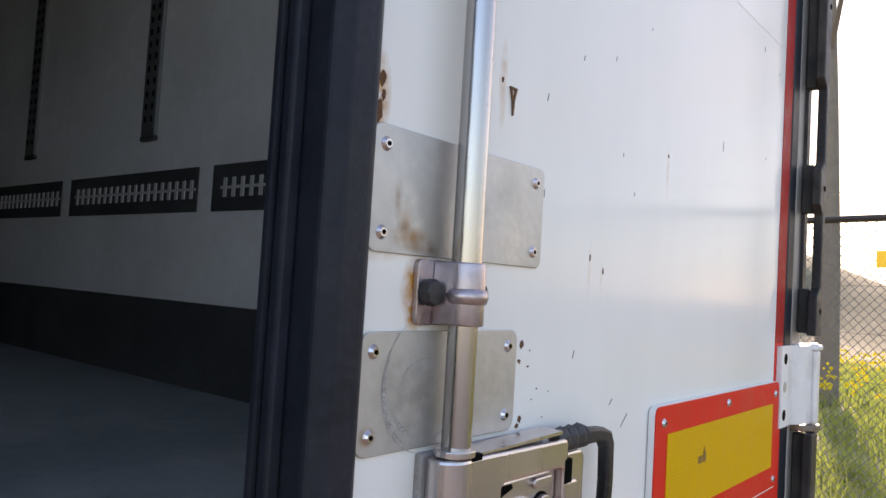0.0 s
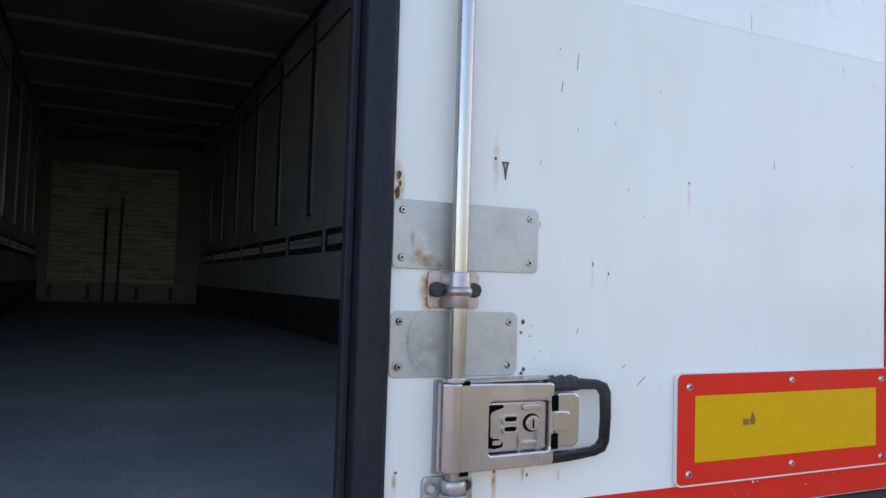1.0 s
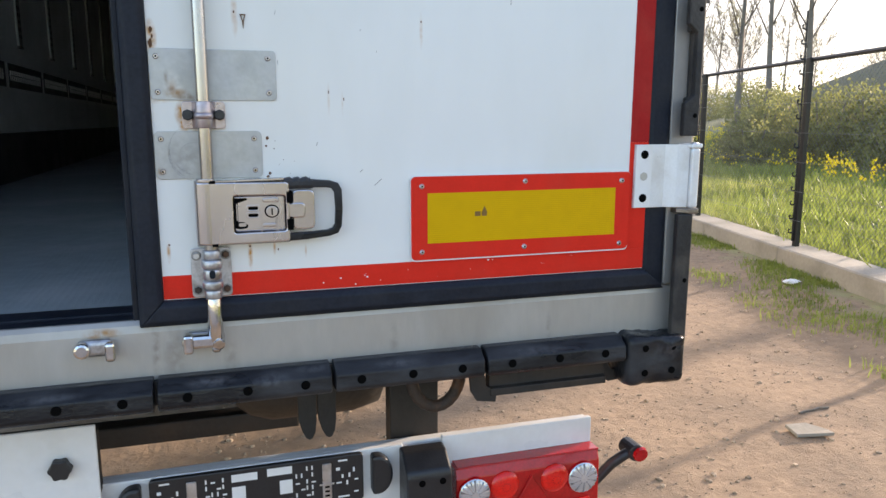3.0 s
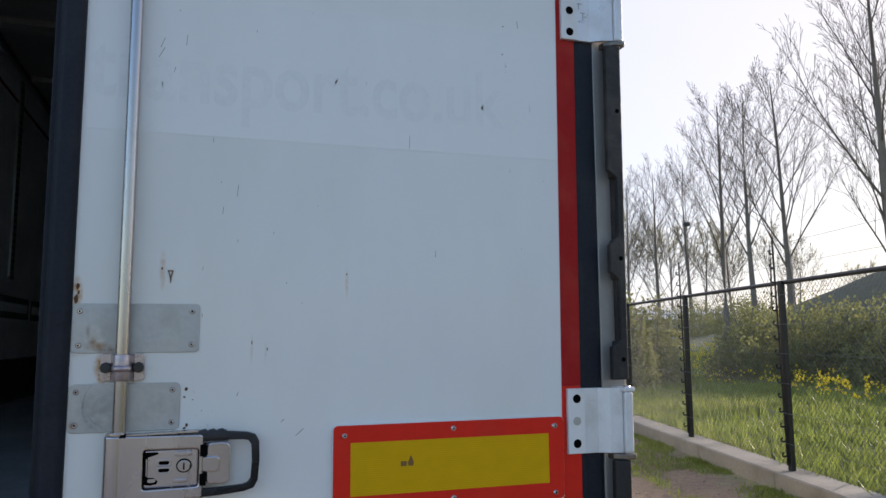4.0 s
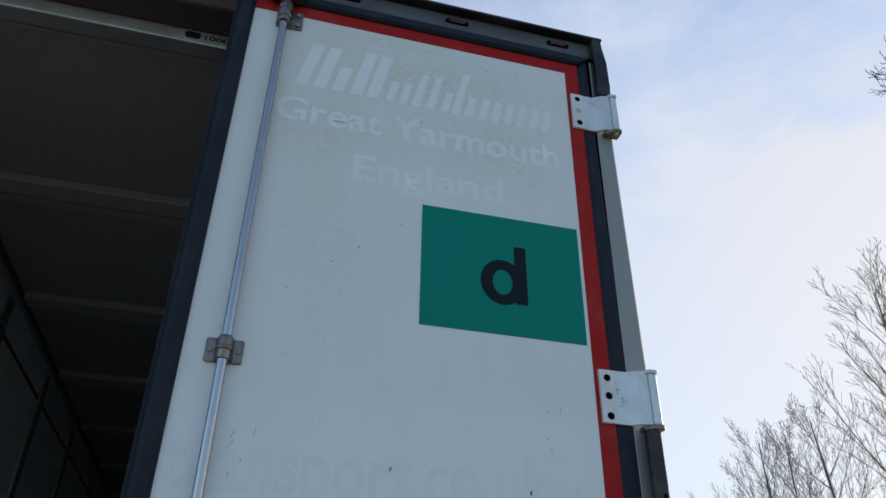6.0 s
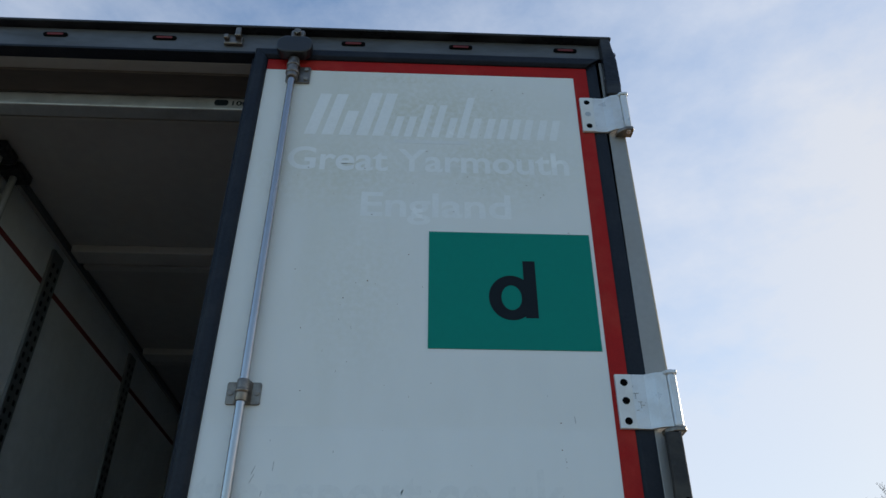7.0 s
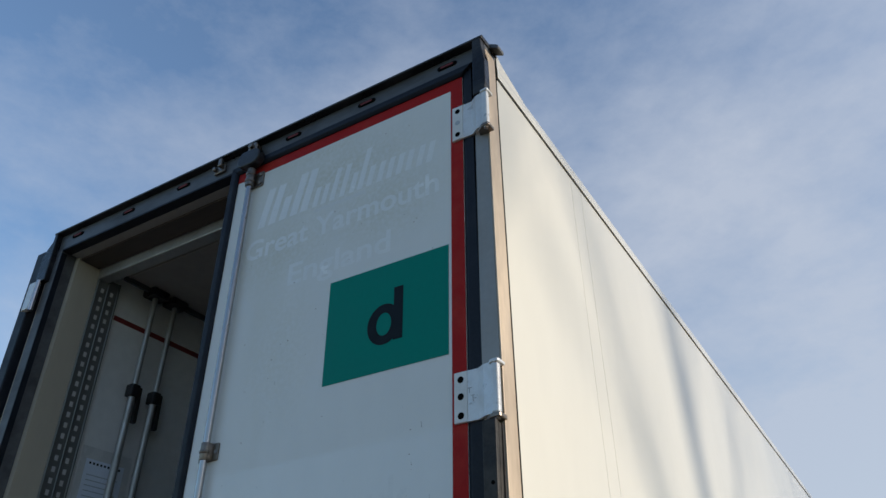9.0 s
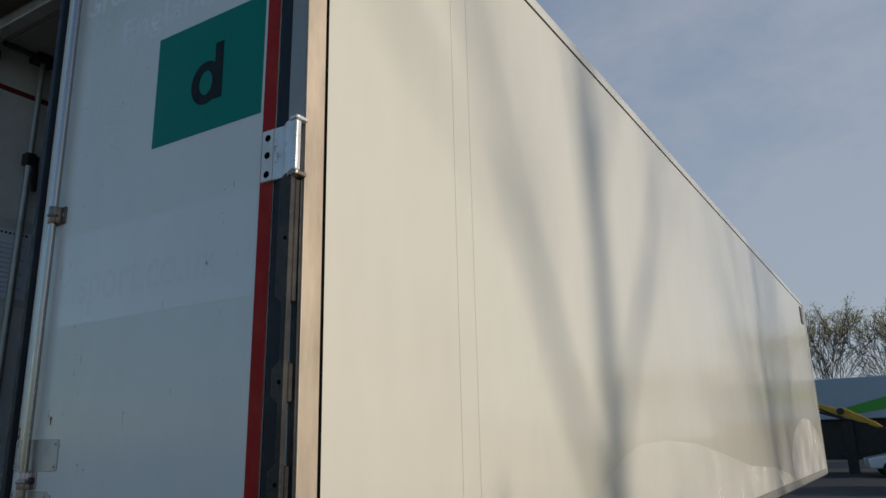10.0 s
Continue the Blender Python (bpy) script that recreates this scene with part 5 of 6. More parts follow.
for dx in (-0.102, -0.051):
    part("hanging_tab", prism([(0.508 + dx, 1.12), (0.558 + dx, 1.12), (0.557 + dx, 0.945), (0.553 + dx, 0.914), (0.546 + dx, 0.899), (0.538 + dx, 0.895), (0.530 + dx, 0.900), (0.519 + dx, 0.92), (0.511 + dx, 0.95)], "y", 0.19, 0.205, 0.002), CHASSIS, trailer)
part("air_tank", tube([(x, 0.56, 1.0) for x in (0.235, 0.242, 0.262, 0.30, 0.36, 0.60, 0.68, 0.71, 0.72)], 0.175, 28, radii=[0.03, 0.08, 0.125, 0.155, 0.175, 0.175, 0.155, 0.10, 0.03]), CHASSIS, trailer, "dark steel air tank", True)
for x, m in ((0.752, RUSTYDARK), (-0.63, RUSTY)):
    pts = [(x + 0.065 * math.cos(radians(a)), 0.10, 1.07 + 0.085 * math.sin(radians(a))) for a in range(180, 366, 15)]
    part("tow_eye", tube([(x - 0.065, 0.10, 1.12)] + pts + [(x + 0.065, 0.10, 1.12)], 0.016, 10), m, trailer, "round steel lashing eye", True)
part("hook_tip", prism([(-0.56, 1.12), (-0.535, 1.12), (-0.54, 1.06), (-0.555, 1.03), (-0.565, 1.06)], "y", 0.085, 0.115, 0.004), CRANE, trailer)

# ---- trailer: rear light bar ----
BY = 0.17
bar = part("rear_bar", box(-1.10, 1.246, BY + 0.02, BY + 0.055, 0.43, 0.855, 0.006), WHITE, trailer, "white rear underrun bar")
part("bar_face", box(-0.545, 0.68, BY, BY + 0.019, 0.56, 0.858, 0.004), WHITE, bar)
part("bar_ledge", prism([(BY, 0.56), (BY - 0.07, 0.535), (BY - 0.075, 0.52), (BY - 0.075, 0.42), (BY + 0.015, 0.42), (BY + 0.015, 0.56)], "x", -1.16, 1.31, 0.004), WHITE, bar)
for x0, x1 in ((0.79, 1.243), (-1.103, -0.65)):
    part("bar_wing", box(x0, x1, BY, BY + 0.018, 0.745, 0.866, 0.003), WHITE, bar, "white plate above the tail lamp")


def buffer(x0, x1):
    b = part("dock_buffer", prism([(BY, 0.855), (BY - 0.04, 0.85), (BY - 0.085, 0.815), (BY - 0.09, 0.80), (BY - 0.09, 0.60), (BY - 0.08, 0.58), (BY, 0.58)], "x", x0, x1, 0.006), PLASTIC, bar, "black rubber dock buffer")
    for x, z in ((x0 + 0.04, 0.785), (x1 - 0.026, 0.785), (x0 + 0.06, 0.615)):
        part("buffer_bolt", cyl((x, BY - 0.088, z), (x, BY - 0.0915, z), 0.009, seg=12), HOLE, b)
    part("buffer_cap", cyl((x0 + 0.062, BY - 0.088, 0.69), (x0 + 0.062, BY - 0.092, 0.69), 0.034, 0.032, 20), PLASTIC, b)


buffer(0.668, 0.79)
buffer(-0.65, -0.528)


def tail_lamp(x0, x1, flip):
    z0, z1, yf = 0.612, 0.786, BY - 0.05
    t = part("tail_lamp", prism([(BY + 0.018, z0), (yf + 0.004, z0), (yf, z0 + 0.008), (yf, z1 - 0.03), (yf + 0.012, z1), (BY + 0.018, z1)], "x", x0, x1, 0.004), LENS_R, bar, "red rear lamp cluster with clear reflectors")
    w = x1 - x0
    X = (lambda u: x0 + u * w) if not flip else (lambda u: x1 - u * w)
    for u, zc in ((0.115, 0.712), (0.875, 0.712)):
        part("lamp_bezel", cyl((X(u), yf + 0.002, zc), (X(u), yf - 0.006, zc), 0.049, 0.046, 28), LENS_R, t)
        r = part("lamp_reflector", dome(X(u), yf - 0.006, zc, 0.045, 0.008, 28), LENS_C, t, "clear round reflector", True)
        # facets alternate clear and dark, so their shading is put into the colour
        for k in range(20):
            a = 2 * math.pi * k / 20
            part("reflector_facet", cyl((X(u) + 0.011 * math.cos(a), yf - 0.0128, zc + 0.011 * math.sin(a)), (X(u) + 0.042 * math.cos(a), yf - 0.0072, zc + 0.042 * math.sin(a)), 0.0016, 0.0042, 5), LENS_D if k % 2 else LENS_C, t)
    for u in (0.325, 0.675):
        part("lamp_dome", dome(X(u), yf - 0.001, 0.722, 0.043, 0.014, 24), LENS_G, t, smooth=True)
        for k in range(12):
            a = 2 * math.pi * k / 12
            part("dome_rib", cyl((X(u) + 0.010 * math.cos(a), yf - 0.0145, 0.722 + 0.010 * math.sin(a)), (X(u) + 0.040 * math.cos(a), yf - 0.003, 0.722 + 0.040 * math.sin(a)), 0.001, 0.003, 5), LENS_R, t)
    part("lamp_triangle", prism([(X(0.335), z0 + 0.006), (X(0.70), z0 + 0.006), (X(0.505), 0.745)], "y", yf - 0.007, yf + 0.002, 0.003), LENS_R, t)
    part("lamp_rim", box(min(x0, x1) + 0.003, max(x0, x1) - 0.003, yf + 0.001, BY + 0.016, z1 + 0.0005, z1 + 0.006, 0.002), LENS_R, t)
    part("lamp_shelf", prism([(X(0.70), z0 + 0.008), (X(0.95), z0 + 0.008), (X(0.93), z0 + 0.04), (X(0.74), z0 + 0.034)], "y", yf - 0.005, yf + 0.002, 0.003), LENS_G, t)


tail_lamp(0.815, 1.246, False)
tail_lamp(-1.106, -0.675, True)
for sx, x in ((1, 1.258), (-1, -1.118)):
    arm = tube([(x - sx * 0.03, BY + 0.03, 0.60), (x + sx * 0.03, BY + 0.03, 0.655), (x + sx * 0.07, BY + 0.02, 0.70), (x + sx * 0.105, BY + 0.0, 0.735), (x + sx * 0.14, BY, 0.742)], 0.016, 10)
    a = part("marker_arm", arm, PLASTIC, bar, "black rubber marker arm with red lamp", True)
    part("marker_head", cyl((x + sx * 0.13, BY + 0.045, 0.742), (x + sx * 0.13, BY - 0.022, 0.742), 0.026, seg=16, bev=0.004), PLASTIC, a)
    part("marker_lens", cyl((x + sx * 0.138, BY - 0.0225, 0.740), (x + sx * 0.138, BY - 0.032, 0.738), 0.024, 0.021, 16), LENS_R, a)

# number plate holder: an empty black lattice frame with two steel clips
holder = part("plate_holder", prism(rounded(0.043, 0.568, 0.727, 0.857, 0.01), "y", BY - 0.016, BY - 0.0005, 0.003), PLASTIC, bar, "empty black number plate holder")
bm = None
rnd2 = random.Random(3)
for x0, x1, z0, z1 in ((0.235, 0.298, 0.825, 0.845), (0.322, 0.384, 0.828, 0.848), (0.235, 0.268, 0.775, 0.812), (0.352, 0.384, 0.775, 0.812), (0.235, 0.298, 0.742, 0.762), (0.322, 0.384, 0.740, 0.760)):
    part("holder_opening", box(x0, x1, BY - 0.0168, BY - 0.0161, z0, z1), WHITE, holder)
for xa, cols in ((0.172, 4), (0.392, 4)):
    for c in range(cols):
        for r in range(6):
            if rnd2.random() < 0.78:
                x, z = xa + 0.0135 * c, 0.742 + 0.0175 * r
                w, h = (0.004, 0.0115) if (c + r) % 3 else (0.0105, 0.0042)
                bm = box(x, x + w, BY - 0.0168, BY - 0.0161, z, z + h, bm=bm)
for xa in (0.056, 0.492):
    for x, z, w, h in ((0.008, 0.742, 0.030, 0.0045), (0.010, 0.842, 0.024, 0.0045), (0.004, 0.782, 0.014, 0.004), (0.030, 0.776, 0.005, 0.012), (0.036, 0.796, 0.005, 0.012), (0.018, 0.796, 0.005, 0.010), (0.048, 0.810, 0.005, 0.012), (0.052, 0.786, 0.010, 0.004), (0.004, 0.818, 0.010, 0.008), (0.050, 0.752, 0.012, 0.004)):
        bm = box(xa + x, xa + x + w, BY - 0.0168, BY - 0.0161, z, z + h, bm=bm)
tagged(part("small_opening", bm, WHITE, holder), kind="stuff")
for x in (0.128, 0.460):
    clip = part("plate_clip", box(x, x + 0.024, BY - 0.020, BY - 0.0165, 0.742, 0.842, 0.002, 1), ZINC, holder, "steel clip")
    part("clip_fold", box(x - 0.008, x + 0.030, BY - 0.0215, BY - 0.0202, 0.784, 0.789, 0.0004, 1), ZINC, clip)
    for z in (0.752, 0.764, 0.776):
        part("clip_slot", box(x + 0.006, x + 0.018, BY - 0.0208, BY - 0.0201, z, z + 0.005), HOLE, clip)
for x0, x1, k in ((-0.032, 0.026, 0), (0.588, 0.645, 1)):
    arc = [(x0 + 0.040 * math.cos(radians(a)) + 0.041, 0.7985 + 0.0535 * math.sin(radians(a))) for a in range(90, 271, 15)] + [(x1, 0.745), (x1, 0.852)]
    pts = arc if k == 0 else [(x0 + x1 - x, z) for x, z in arc]
    part("plate_lamp", prism(pts, "y", BY - 0.04, BY - 0.0005, 0.008), PLASTIC, bar, "black number plate lamp")
for x, z in ((0.548, 0.682), (-0.40, 0.60)):
    m = part("marker_lamp", prism([(x + 0.018 * math.cos(2 * math.pi * k / 20), z + 0.030 * math.sin(2 * math.pi * k / 20)) for k in range(20)], "y", BY - 0.012, BY - 0.0005, 0.003), PLASTIC, bar)
    part("marker_lens", prism([(x + 0.009 * math.cos(2 * math.pi * k / 20), z + 0.016 * math.sin(2 * math.pi * k / 20)) for k in range(20)], "y", BY - 0.016, BY - 0.0125), LENS_R, m)
# maker's mark as plain black shapes
for x, w in ((-0.245, 0.085), (-0.150, 0.085), (-0.055, 0.085), (0.040, 0.115), (0.168, 0.032), (0.212, 0.085), (0.308, 0.095)):
    part("logo_block", prism([(x, 0.640), (x + w - 0.012, 0.640), (x + w - 0.004, 0.722), (x + 0.008, 0.722)], "y", BY - 0.0012, BY - 0.0003), INK, bar)
for x in (-0.5, -0.3, 0.0, 0.25, 0.45, 0.62):
    part("bar_rivet", cyl((x, BY, 0.60), (x, BY - 0.003, 0.60), 0.006, seg=8), CHASSIS, bar)
wp = part("blank_board", box(-0.472, -0.058, BY - 0.045, BY - 0.037, 0.775, 1.027, 0.002, 1), WHITE, bar, "blank white board held by two black knobs")
for x in (-0.395, -0.135):
    star = [(x + (0.0235 + 0.0024 * math.cos(6 * 2 * math.pi * k / 36)) * math.cos(2 * math.pi * k / 36), 0.935 + (0.0235 + 0.0024 * math.cos(6 * 2 * math.pi * k / 36)) * math.sin(2 * math.pi * k / 36)) for k in range(36)]
    part("star_knob", prism(star, "y", BY - 0.068, BY - 0.045, 0.003), PLASTIC, wp, "black star knob")
for x in (-0.42, -0.1):
    part("board_bracket", box(x, x + 0.04, BY - 0.037, BY + 0.01, 0.85, 1.0), CHASSIS, wp)

# ---- things inside ----
def load_bar(y, lean):
    t = thing("load_bar", (WL + 0.10, y, FLOOR_Z), "aluminium telescopic load bar standing against the wall", "load bar", "load bars at the wall")
    x = WL + 0.06
    top_y = y + lean
    at = lambda z: (x, y + (top_y - y) * (z - FLOOR_Z) / (CEIL_Z - FLOOR_Z), z)
    part("lower_tube", cyl(at(FLOOR_Z + 0.03), at(3.34), 0.020, seg=14), PLATE, t, smooth=False)
    part("upper_tube", cyl(at(3.32), at(CEIL_Z - 0.05), 0.016, seg=14), PLATE, t)
    part("ratchet", box(x - 0.028, x + 0.03, at(3.3)[1] - 0.030, at(3.3)[1] + 0.026, 3.325, 3.395, 0.008), PLASTIC, t)
    part("ratchet_lever", prism([(at(3.2)[1] + 0.02, 3.39), (at(3.2)[1] + 0.05, 3.39), (at(3.2)[1] + 0.055, 3.19), (at(3.2)[1] + 0.03, 3.19)], "x", x - 0.01, x + 0.015, 0.004), PLASTIC, t)
    part("top_pad", box(x - 0.05, x + 0.05, top_y - 0.06, top_y + 0.06, CEIL_Z - 0.05, CEIL_Z - 0.001, 0.01), RUBBER, t)
    part("foot_pad", box(x - 0.05, x + 0.05, y - 0.06, y + 0.06, FLOOR_Z, FLOOR_Z + 0.035, 0.01), RUBBER, t)


load_bar(0.535, 0.04)
load_bar(0.665, 0.055)
for x, lean, z1 in ((-0.19, 0.0, 2.80), (0.02, 0.06, 3.02)):
    t = thing("pole", (x, FRONT - 0.36, FLOOR_Z), "dark pole leaning on the bulkhead", "pole", "poles at the bulkhead")
    part("shaft", cyl((x, FRONT - 0.40, FLOOR_Z), (x + lean * 0.5, FRONT - 0.33, z1), 0.024, seg=8), KICK, t)
    part("cap", cyl((x + lean * 0.5, FRONT - 0.33, z1), (x + lean * 0.5, FRONT - 0.33, z1 + 0.03), 0.028, seg=8), PLASTIC, t)
sheet = thing("notice", (WL, 0.55, 2.7), "pale blue paper notice in a plastic pocket on the wall", "notice")
part("pocket", box(WL + 0.0003, WL + 0.001, 0.395, 0.70, 2.56, 3.03), POCKET, sheet, "clear plastic pocket")
page = part("page", box(WL + 0.0012, WL + 0.002, 0.43, 0.66, 2.60, 2.97), NOTICE, sheet)
for k in range(9):
    part("printed_line", box(WL + 0.0021, WL + 0.0024, 0.45 + 0.022 * k, 0.462 + 0.022 * k, 2.945, 2.956), INK, page)
for k in range(11):
    part("printed_line", box(WL + 0.0021, WL + 0.0024, 0.45, 0.60 + 0.035 * ((k * 5) % 3) / 2, 2.63 + 0.026 * k, 2.634 + 0.026 * k), BLUEGREY, page)

# pieces of a part hang straight under it: thing, part, piece
for ob in list(trailer.children_recursive):
    chain, up = [ob], ob.parent
    while up:
        chain.append(up)
        up = up.parent
    if len(chain) > 3:
        ob.parent = chain[-3]

# ---- ground ----
FD = Vector((0.240, 0.971))  # the fence's run
FN = Vector((0.971, -0.240))  # across it, away from the yard
F0 = Vector((6.344, 4.917))  # a post


def fence_at(s, off=0.0):
    return F0 + FD * s + FN * off


def ground_z(x, y):
    off = (Vector((x, y)) - F0).dot(FN)
    r = math.hypot(x, y)
    z = 0.03 * noise.noise(Vector((x * 0.6, y * 0.6, 0))) + 0.012 * noise.noise(Vector((x * 2.3, y * 2.3, 5)))
    if r > 40:
        z *= 0.5
    if off > 0.15:
        z += min(0.3, 0.18 + off * 0.03)
    elif off > -1.5:
        u = min(1.0, (off + 1.5) / 1.2)
        z += 0.14 * u * u * (3 - 2 * u)
    # the bank past the fence: a round-topped rise
    d, az = math.hypot(x - 0.3, y + 1.6), math.degrees(math.atan2(x - 0.3, y + 1.6))
    f = max(0.0, min(1.0, (d - 26.0) / 24.0)) * max(0.0, min(1.0, (110.0 - d) / 40.0))
    z += 8.0 * math.exp(-(((az - 61.0) / 19.0) ** 2)) * f * f * (3 - 2 * f)
    return z


def steps(lo, hi, fine):
    out, s, v = [], fine, 0.0
    while v < hi:
        out.append(v)
        v += s
        if v > 9:
            s *= 1.10
    neg, s, v = [], fine, -fine
    while v > lo:
        neg.append(v)
        v -= s
        if v < -5:
            s *= 1.12
    return sorted(neg) + out


gx, gy = [v + 3 for v in steps(-1500, 1500, 0.22)], [v + 3 for v in steps(-1500, 1500, 0.22)]
verts = [(x, y, ground_z(x, y)) for y in gy for x in gx]
nx = len(gx)
faces = [(j * nx + i, j * nx + i + 1, (j + 1) * nx + i + 1, (j + 1) * nx + i) for j in range(len(gy) - 1) for i in range(nx - 1)]
gme = bpy.data.meshes.new("ground")
gme.from_pydata(verts, [], faces)
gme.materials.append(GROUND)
gme.shade_smooth()
ground = tagged(new("ground", gme), "sandy dirt yard with a grass field beyond the kerb", "ground", kind="structure")

# pebbles and clods
PEBBLE = mat("pebble_grit", (0.34, 0.26, 0.185), 0.9, 0, 0.2, 30)
pn, pl = PEBBLE.node_tree.nodes, PEBBLE.node_tree.links
p_geo, p_rng, p_mul = pn.new("ShaderNodeNewGeometry"), pn.new("ShaderNodeMapRange"), pn.new("ShaderNodeVectorMath")
p_mul.operation = "SCALE"
p_rng.inputs["To Min"].default_value, p_rng.inputs["To Max"].default_value = 0.70, 1.35
pl.new(p_geo.outputs["Random Per Island"], p_rng.inputs["Value"])
pl.new(pn["Principled BSDF"].inputs["Base Color"].links[0].from_socket, p_mul.inputs[0])
pl.new(p_rng.outputs["Result"], p_mul.inputs["Scale"])
pl.new(p_mul.outputs["Vector"], pn["Principled BSDF"].inputs["Base Color"])
rs = random.Random(11)
vs, fs = [], []
for k in range(46000):
    x, y = rs.uniform(0.0, 7.0), rs.uniform(-2.4, 9.0)
    if (Vector((x, y)) - F0).dot(FN) > -0.20 or rs.random() < 0.35 + 0.9 * noise.noise(Vector((x * 1.3, y * 1.3, 40))):
        continue
    s = 0.0018 + 0.0042 * rs.random() ** 1.5 + 0.015 * rs.random() ** 14
    c = Vector((x, y, ground_z(x, y) + s * 0.2))
    i, n = len(vs), 6
    vs.append(tuple(c + Vector((s * rs.uniform(-0.3, 0.3), s * rs.uniform(-0.3, 0.3), s * rs.uniform(0.4, 0.8)))))
    for q in range(n):
        a, rr = 6.283 * q / n, s * rs.uniform(0.7, 1.3)
        vs.append(tuple(c + Vector((rr * math.cos(a), rr * math.sin(a), -s * 0.4))))
        vs.append(tuple(c + Vector((rr * 0.8 * math.cos(a), rr * 0.8 * math.sin(a), s * rs.uniform(0.15, 0.4)))))
    for q in range(n):
        l0, u0, l1, u1 = i + 1 + 2 * q, i + 2 + 2 * q, i + 1 + 2 * ((q + 1) % n), i + 2 + 2 * ((q + 1) % n)
        fs += [(l0, l1, u1, u0), (u0, u1, i)]
me = bpy.data.meshes.new("pebbles")
me.from_pydata(vs, [], fs)
me.materials.append(PEBBLE)
tagged(new("pebbles", me), "small stones and clods on the dirt", "pebbles", kind="stuff")

# kerb wall under the fence
k0, k1 = -16.0, 30.0
kerb = thing("kerb", (F0.x, F0.y, 0), "low concrete kerb wall along the fence", "kerb", kind="structure")
s = k0
while s < k1:
    b2 = bmesh.new()
    pts = []
    for t in (s + 0.004, s + 1.996):
        for off, z in ((-0.185, -0.1), (-0.185, 0.325), (-0.17, 0.34), (0.20, 0.34), (0.20, -0.1)):
            p = fence_at(t, off)
            pts.append(b2.verts.new((p.x, p.y, z)))
    for i in range(5):
        b2.faces.new((pts[i], pts[(i + 1) % 5], pts[5 + (i + 1) % 5], pts[5 + i]))
    b2.faces.new(pts[:5][::-1])
    b2.faces.new(pts[5:])
    bmesh.ops.recalc_face_normals(b2, faces=b2.faces)
    part("kerb_block", b2, KERB, kerb)
    s += 2.0

# fence
fence = thing("fence", (F0.x, F0.y, 0.34), "dark steel chain-link fence with insulator posts", "fence")
SP, TOPZ = 2.72, 2.354
for k in range(-6, 10):
    p = fence_at(SP * k, 0.02)
    post = part("post", box(p.x - 0.03, p.x + 0.03, p.y - 0.03, p.y + 0.03, 0.34, TOPZ + 0.02, 0.006, 1), FENCE, fence)
    q = fence_at(SP * k, -0.025)
    part("insulator_rod", cyl((q.x, q.y, 0.40), (q.x - 0.03, q.y, TOPZ + 0.50), 0.011, seg=6), FENCE, post)
    for j in range(15):
        z = 0.5 + j * 0.155
        r = fence_at(SP * k, -0.025)
        hx0 = r.x - 0.012 * j / 8
        part("insulator", tube([(hx0, r.y, z), (hx0 - 0.045, r.y - 0.010, z - 0.006), (hx0 - 0.072, r.y - 0.016, z + 0.002), (hx0 - 0.078, r.y - 0.017, z + 0.022), (hx0 - 0.062, r.y - 0.014, z + 0.038)], 0.0105, 5), FENCE, post)
    a, b = fence_at(SP * k, 0.05), fence_at(SP * (k + 1), 0.05)
    part("top_rail", cyl((a.x, a.y, TOPZ), (b.x, b.y, TOPZ), 0.024, seg=8), FENCE, fence)
for k in range(-6, 9):
    vs, fs = [], []
    W, z0, z1, cell, r = SP, 0.38, TOPZ - 0.02, 0.065, 0.0017
    n = int((W + (z1 - z0)) / cell)
    for sgn in (1, -1):
        for i in range(n + 1):
            c = i * cell
            # u - (z - z0) = c - height, clipped to the panel
            u0, u1 = c - (z1 - z0), c
            za, zb = z0, z1
            ua, ub = u0, u1
            if ua < 0:
                za, ua = z0 - u0, 0.0
            if ub > W:
                zb, ub = z1 - (u1 - W), W
            if zb - za < 0.02:
                continue
            if sgn < 0:
                ua, ub = W - ua, W - ub
            o = sgn * 0.002 + 0.05
            pa, pb = fence_at(SP * k + ua, o), fence_at(SP * k + ub, o)
            base = len(vs)
            for P, z in ((pa, za), (pb, zb)):
                vs += [(P.x - FN.x * r, P.y - FN.y * r, z), (P.x - sgn * FD.x * r, P.y - sgn * FD.y * r, z + r), (P.x + FN.x * r, P.y + FN.y * r, z), (P.x + sgn * FD.x * r, P.y + sgn * FD.y * r, z - r)]
            for j in range(4):
                fs.append((base + j, base + (j + 1) % 4, base + 4 + (j + 1) % 4, base + 4 + j))
    me = bpy.data.meshes.new("chain_link")
    me.from_pydata([(x - F0.x, y - F0.y, z - 0.34) for x, y, z in vs], [], fs)
    me.materials.append(WIRE)
    ob = new("chain_link", me)
    ob.parent = fence
    tagged(ob, "grey chain-link mesh", kind="stuff")
for z in (0.655, 0.965, 1.275, 1.585, 1.895, 2.205, 2.515, 2.745):
    a, b = fence_at(SP * -6, -0.12), fence_at(SP * 9, -0.12)
    part("tension_wire", cyl((a.x, a.y, z), (b.x, b.y, z), 0.0018, seg=4), WIRE, fence)
sg = fence_at(-SP * 1.72, -0.02)
sign = thing("warning_sign", (sg.x, sg.y, 1.95), "small yellow warning sign hung on the fence", "sign")
b2 = bmesh.new()
vsn = []
for off in (-0.02, -0.015):
    for u, z in ((-0.11, 2.02), (0.11, 2.02), (0.11, 2.13), (-0.11, 2.13)):
        p = fence_at(-SP * 1.72 + u, off)
        vsn.append(b2.verts.new((p.x, p.y, z)))
b2.faces.new(vsn[:4]), b2.faces.new(vsn[4:][::-1])
for i in range(4):
    b2.faces.new((vsn[i], vsn[(i + 1) % 4], vsn[4 + (i + 1) % 4], vsn[4 + i]))
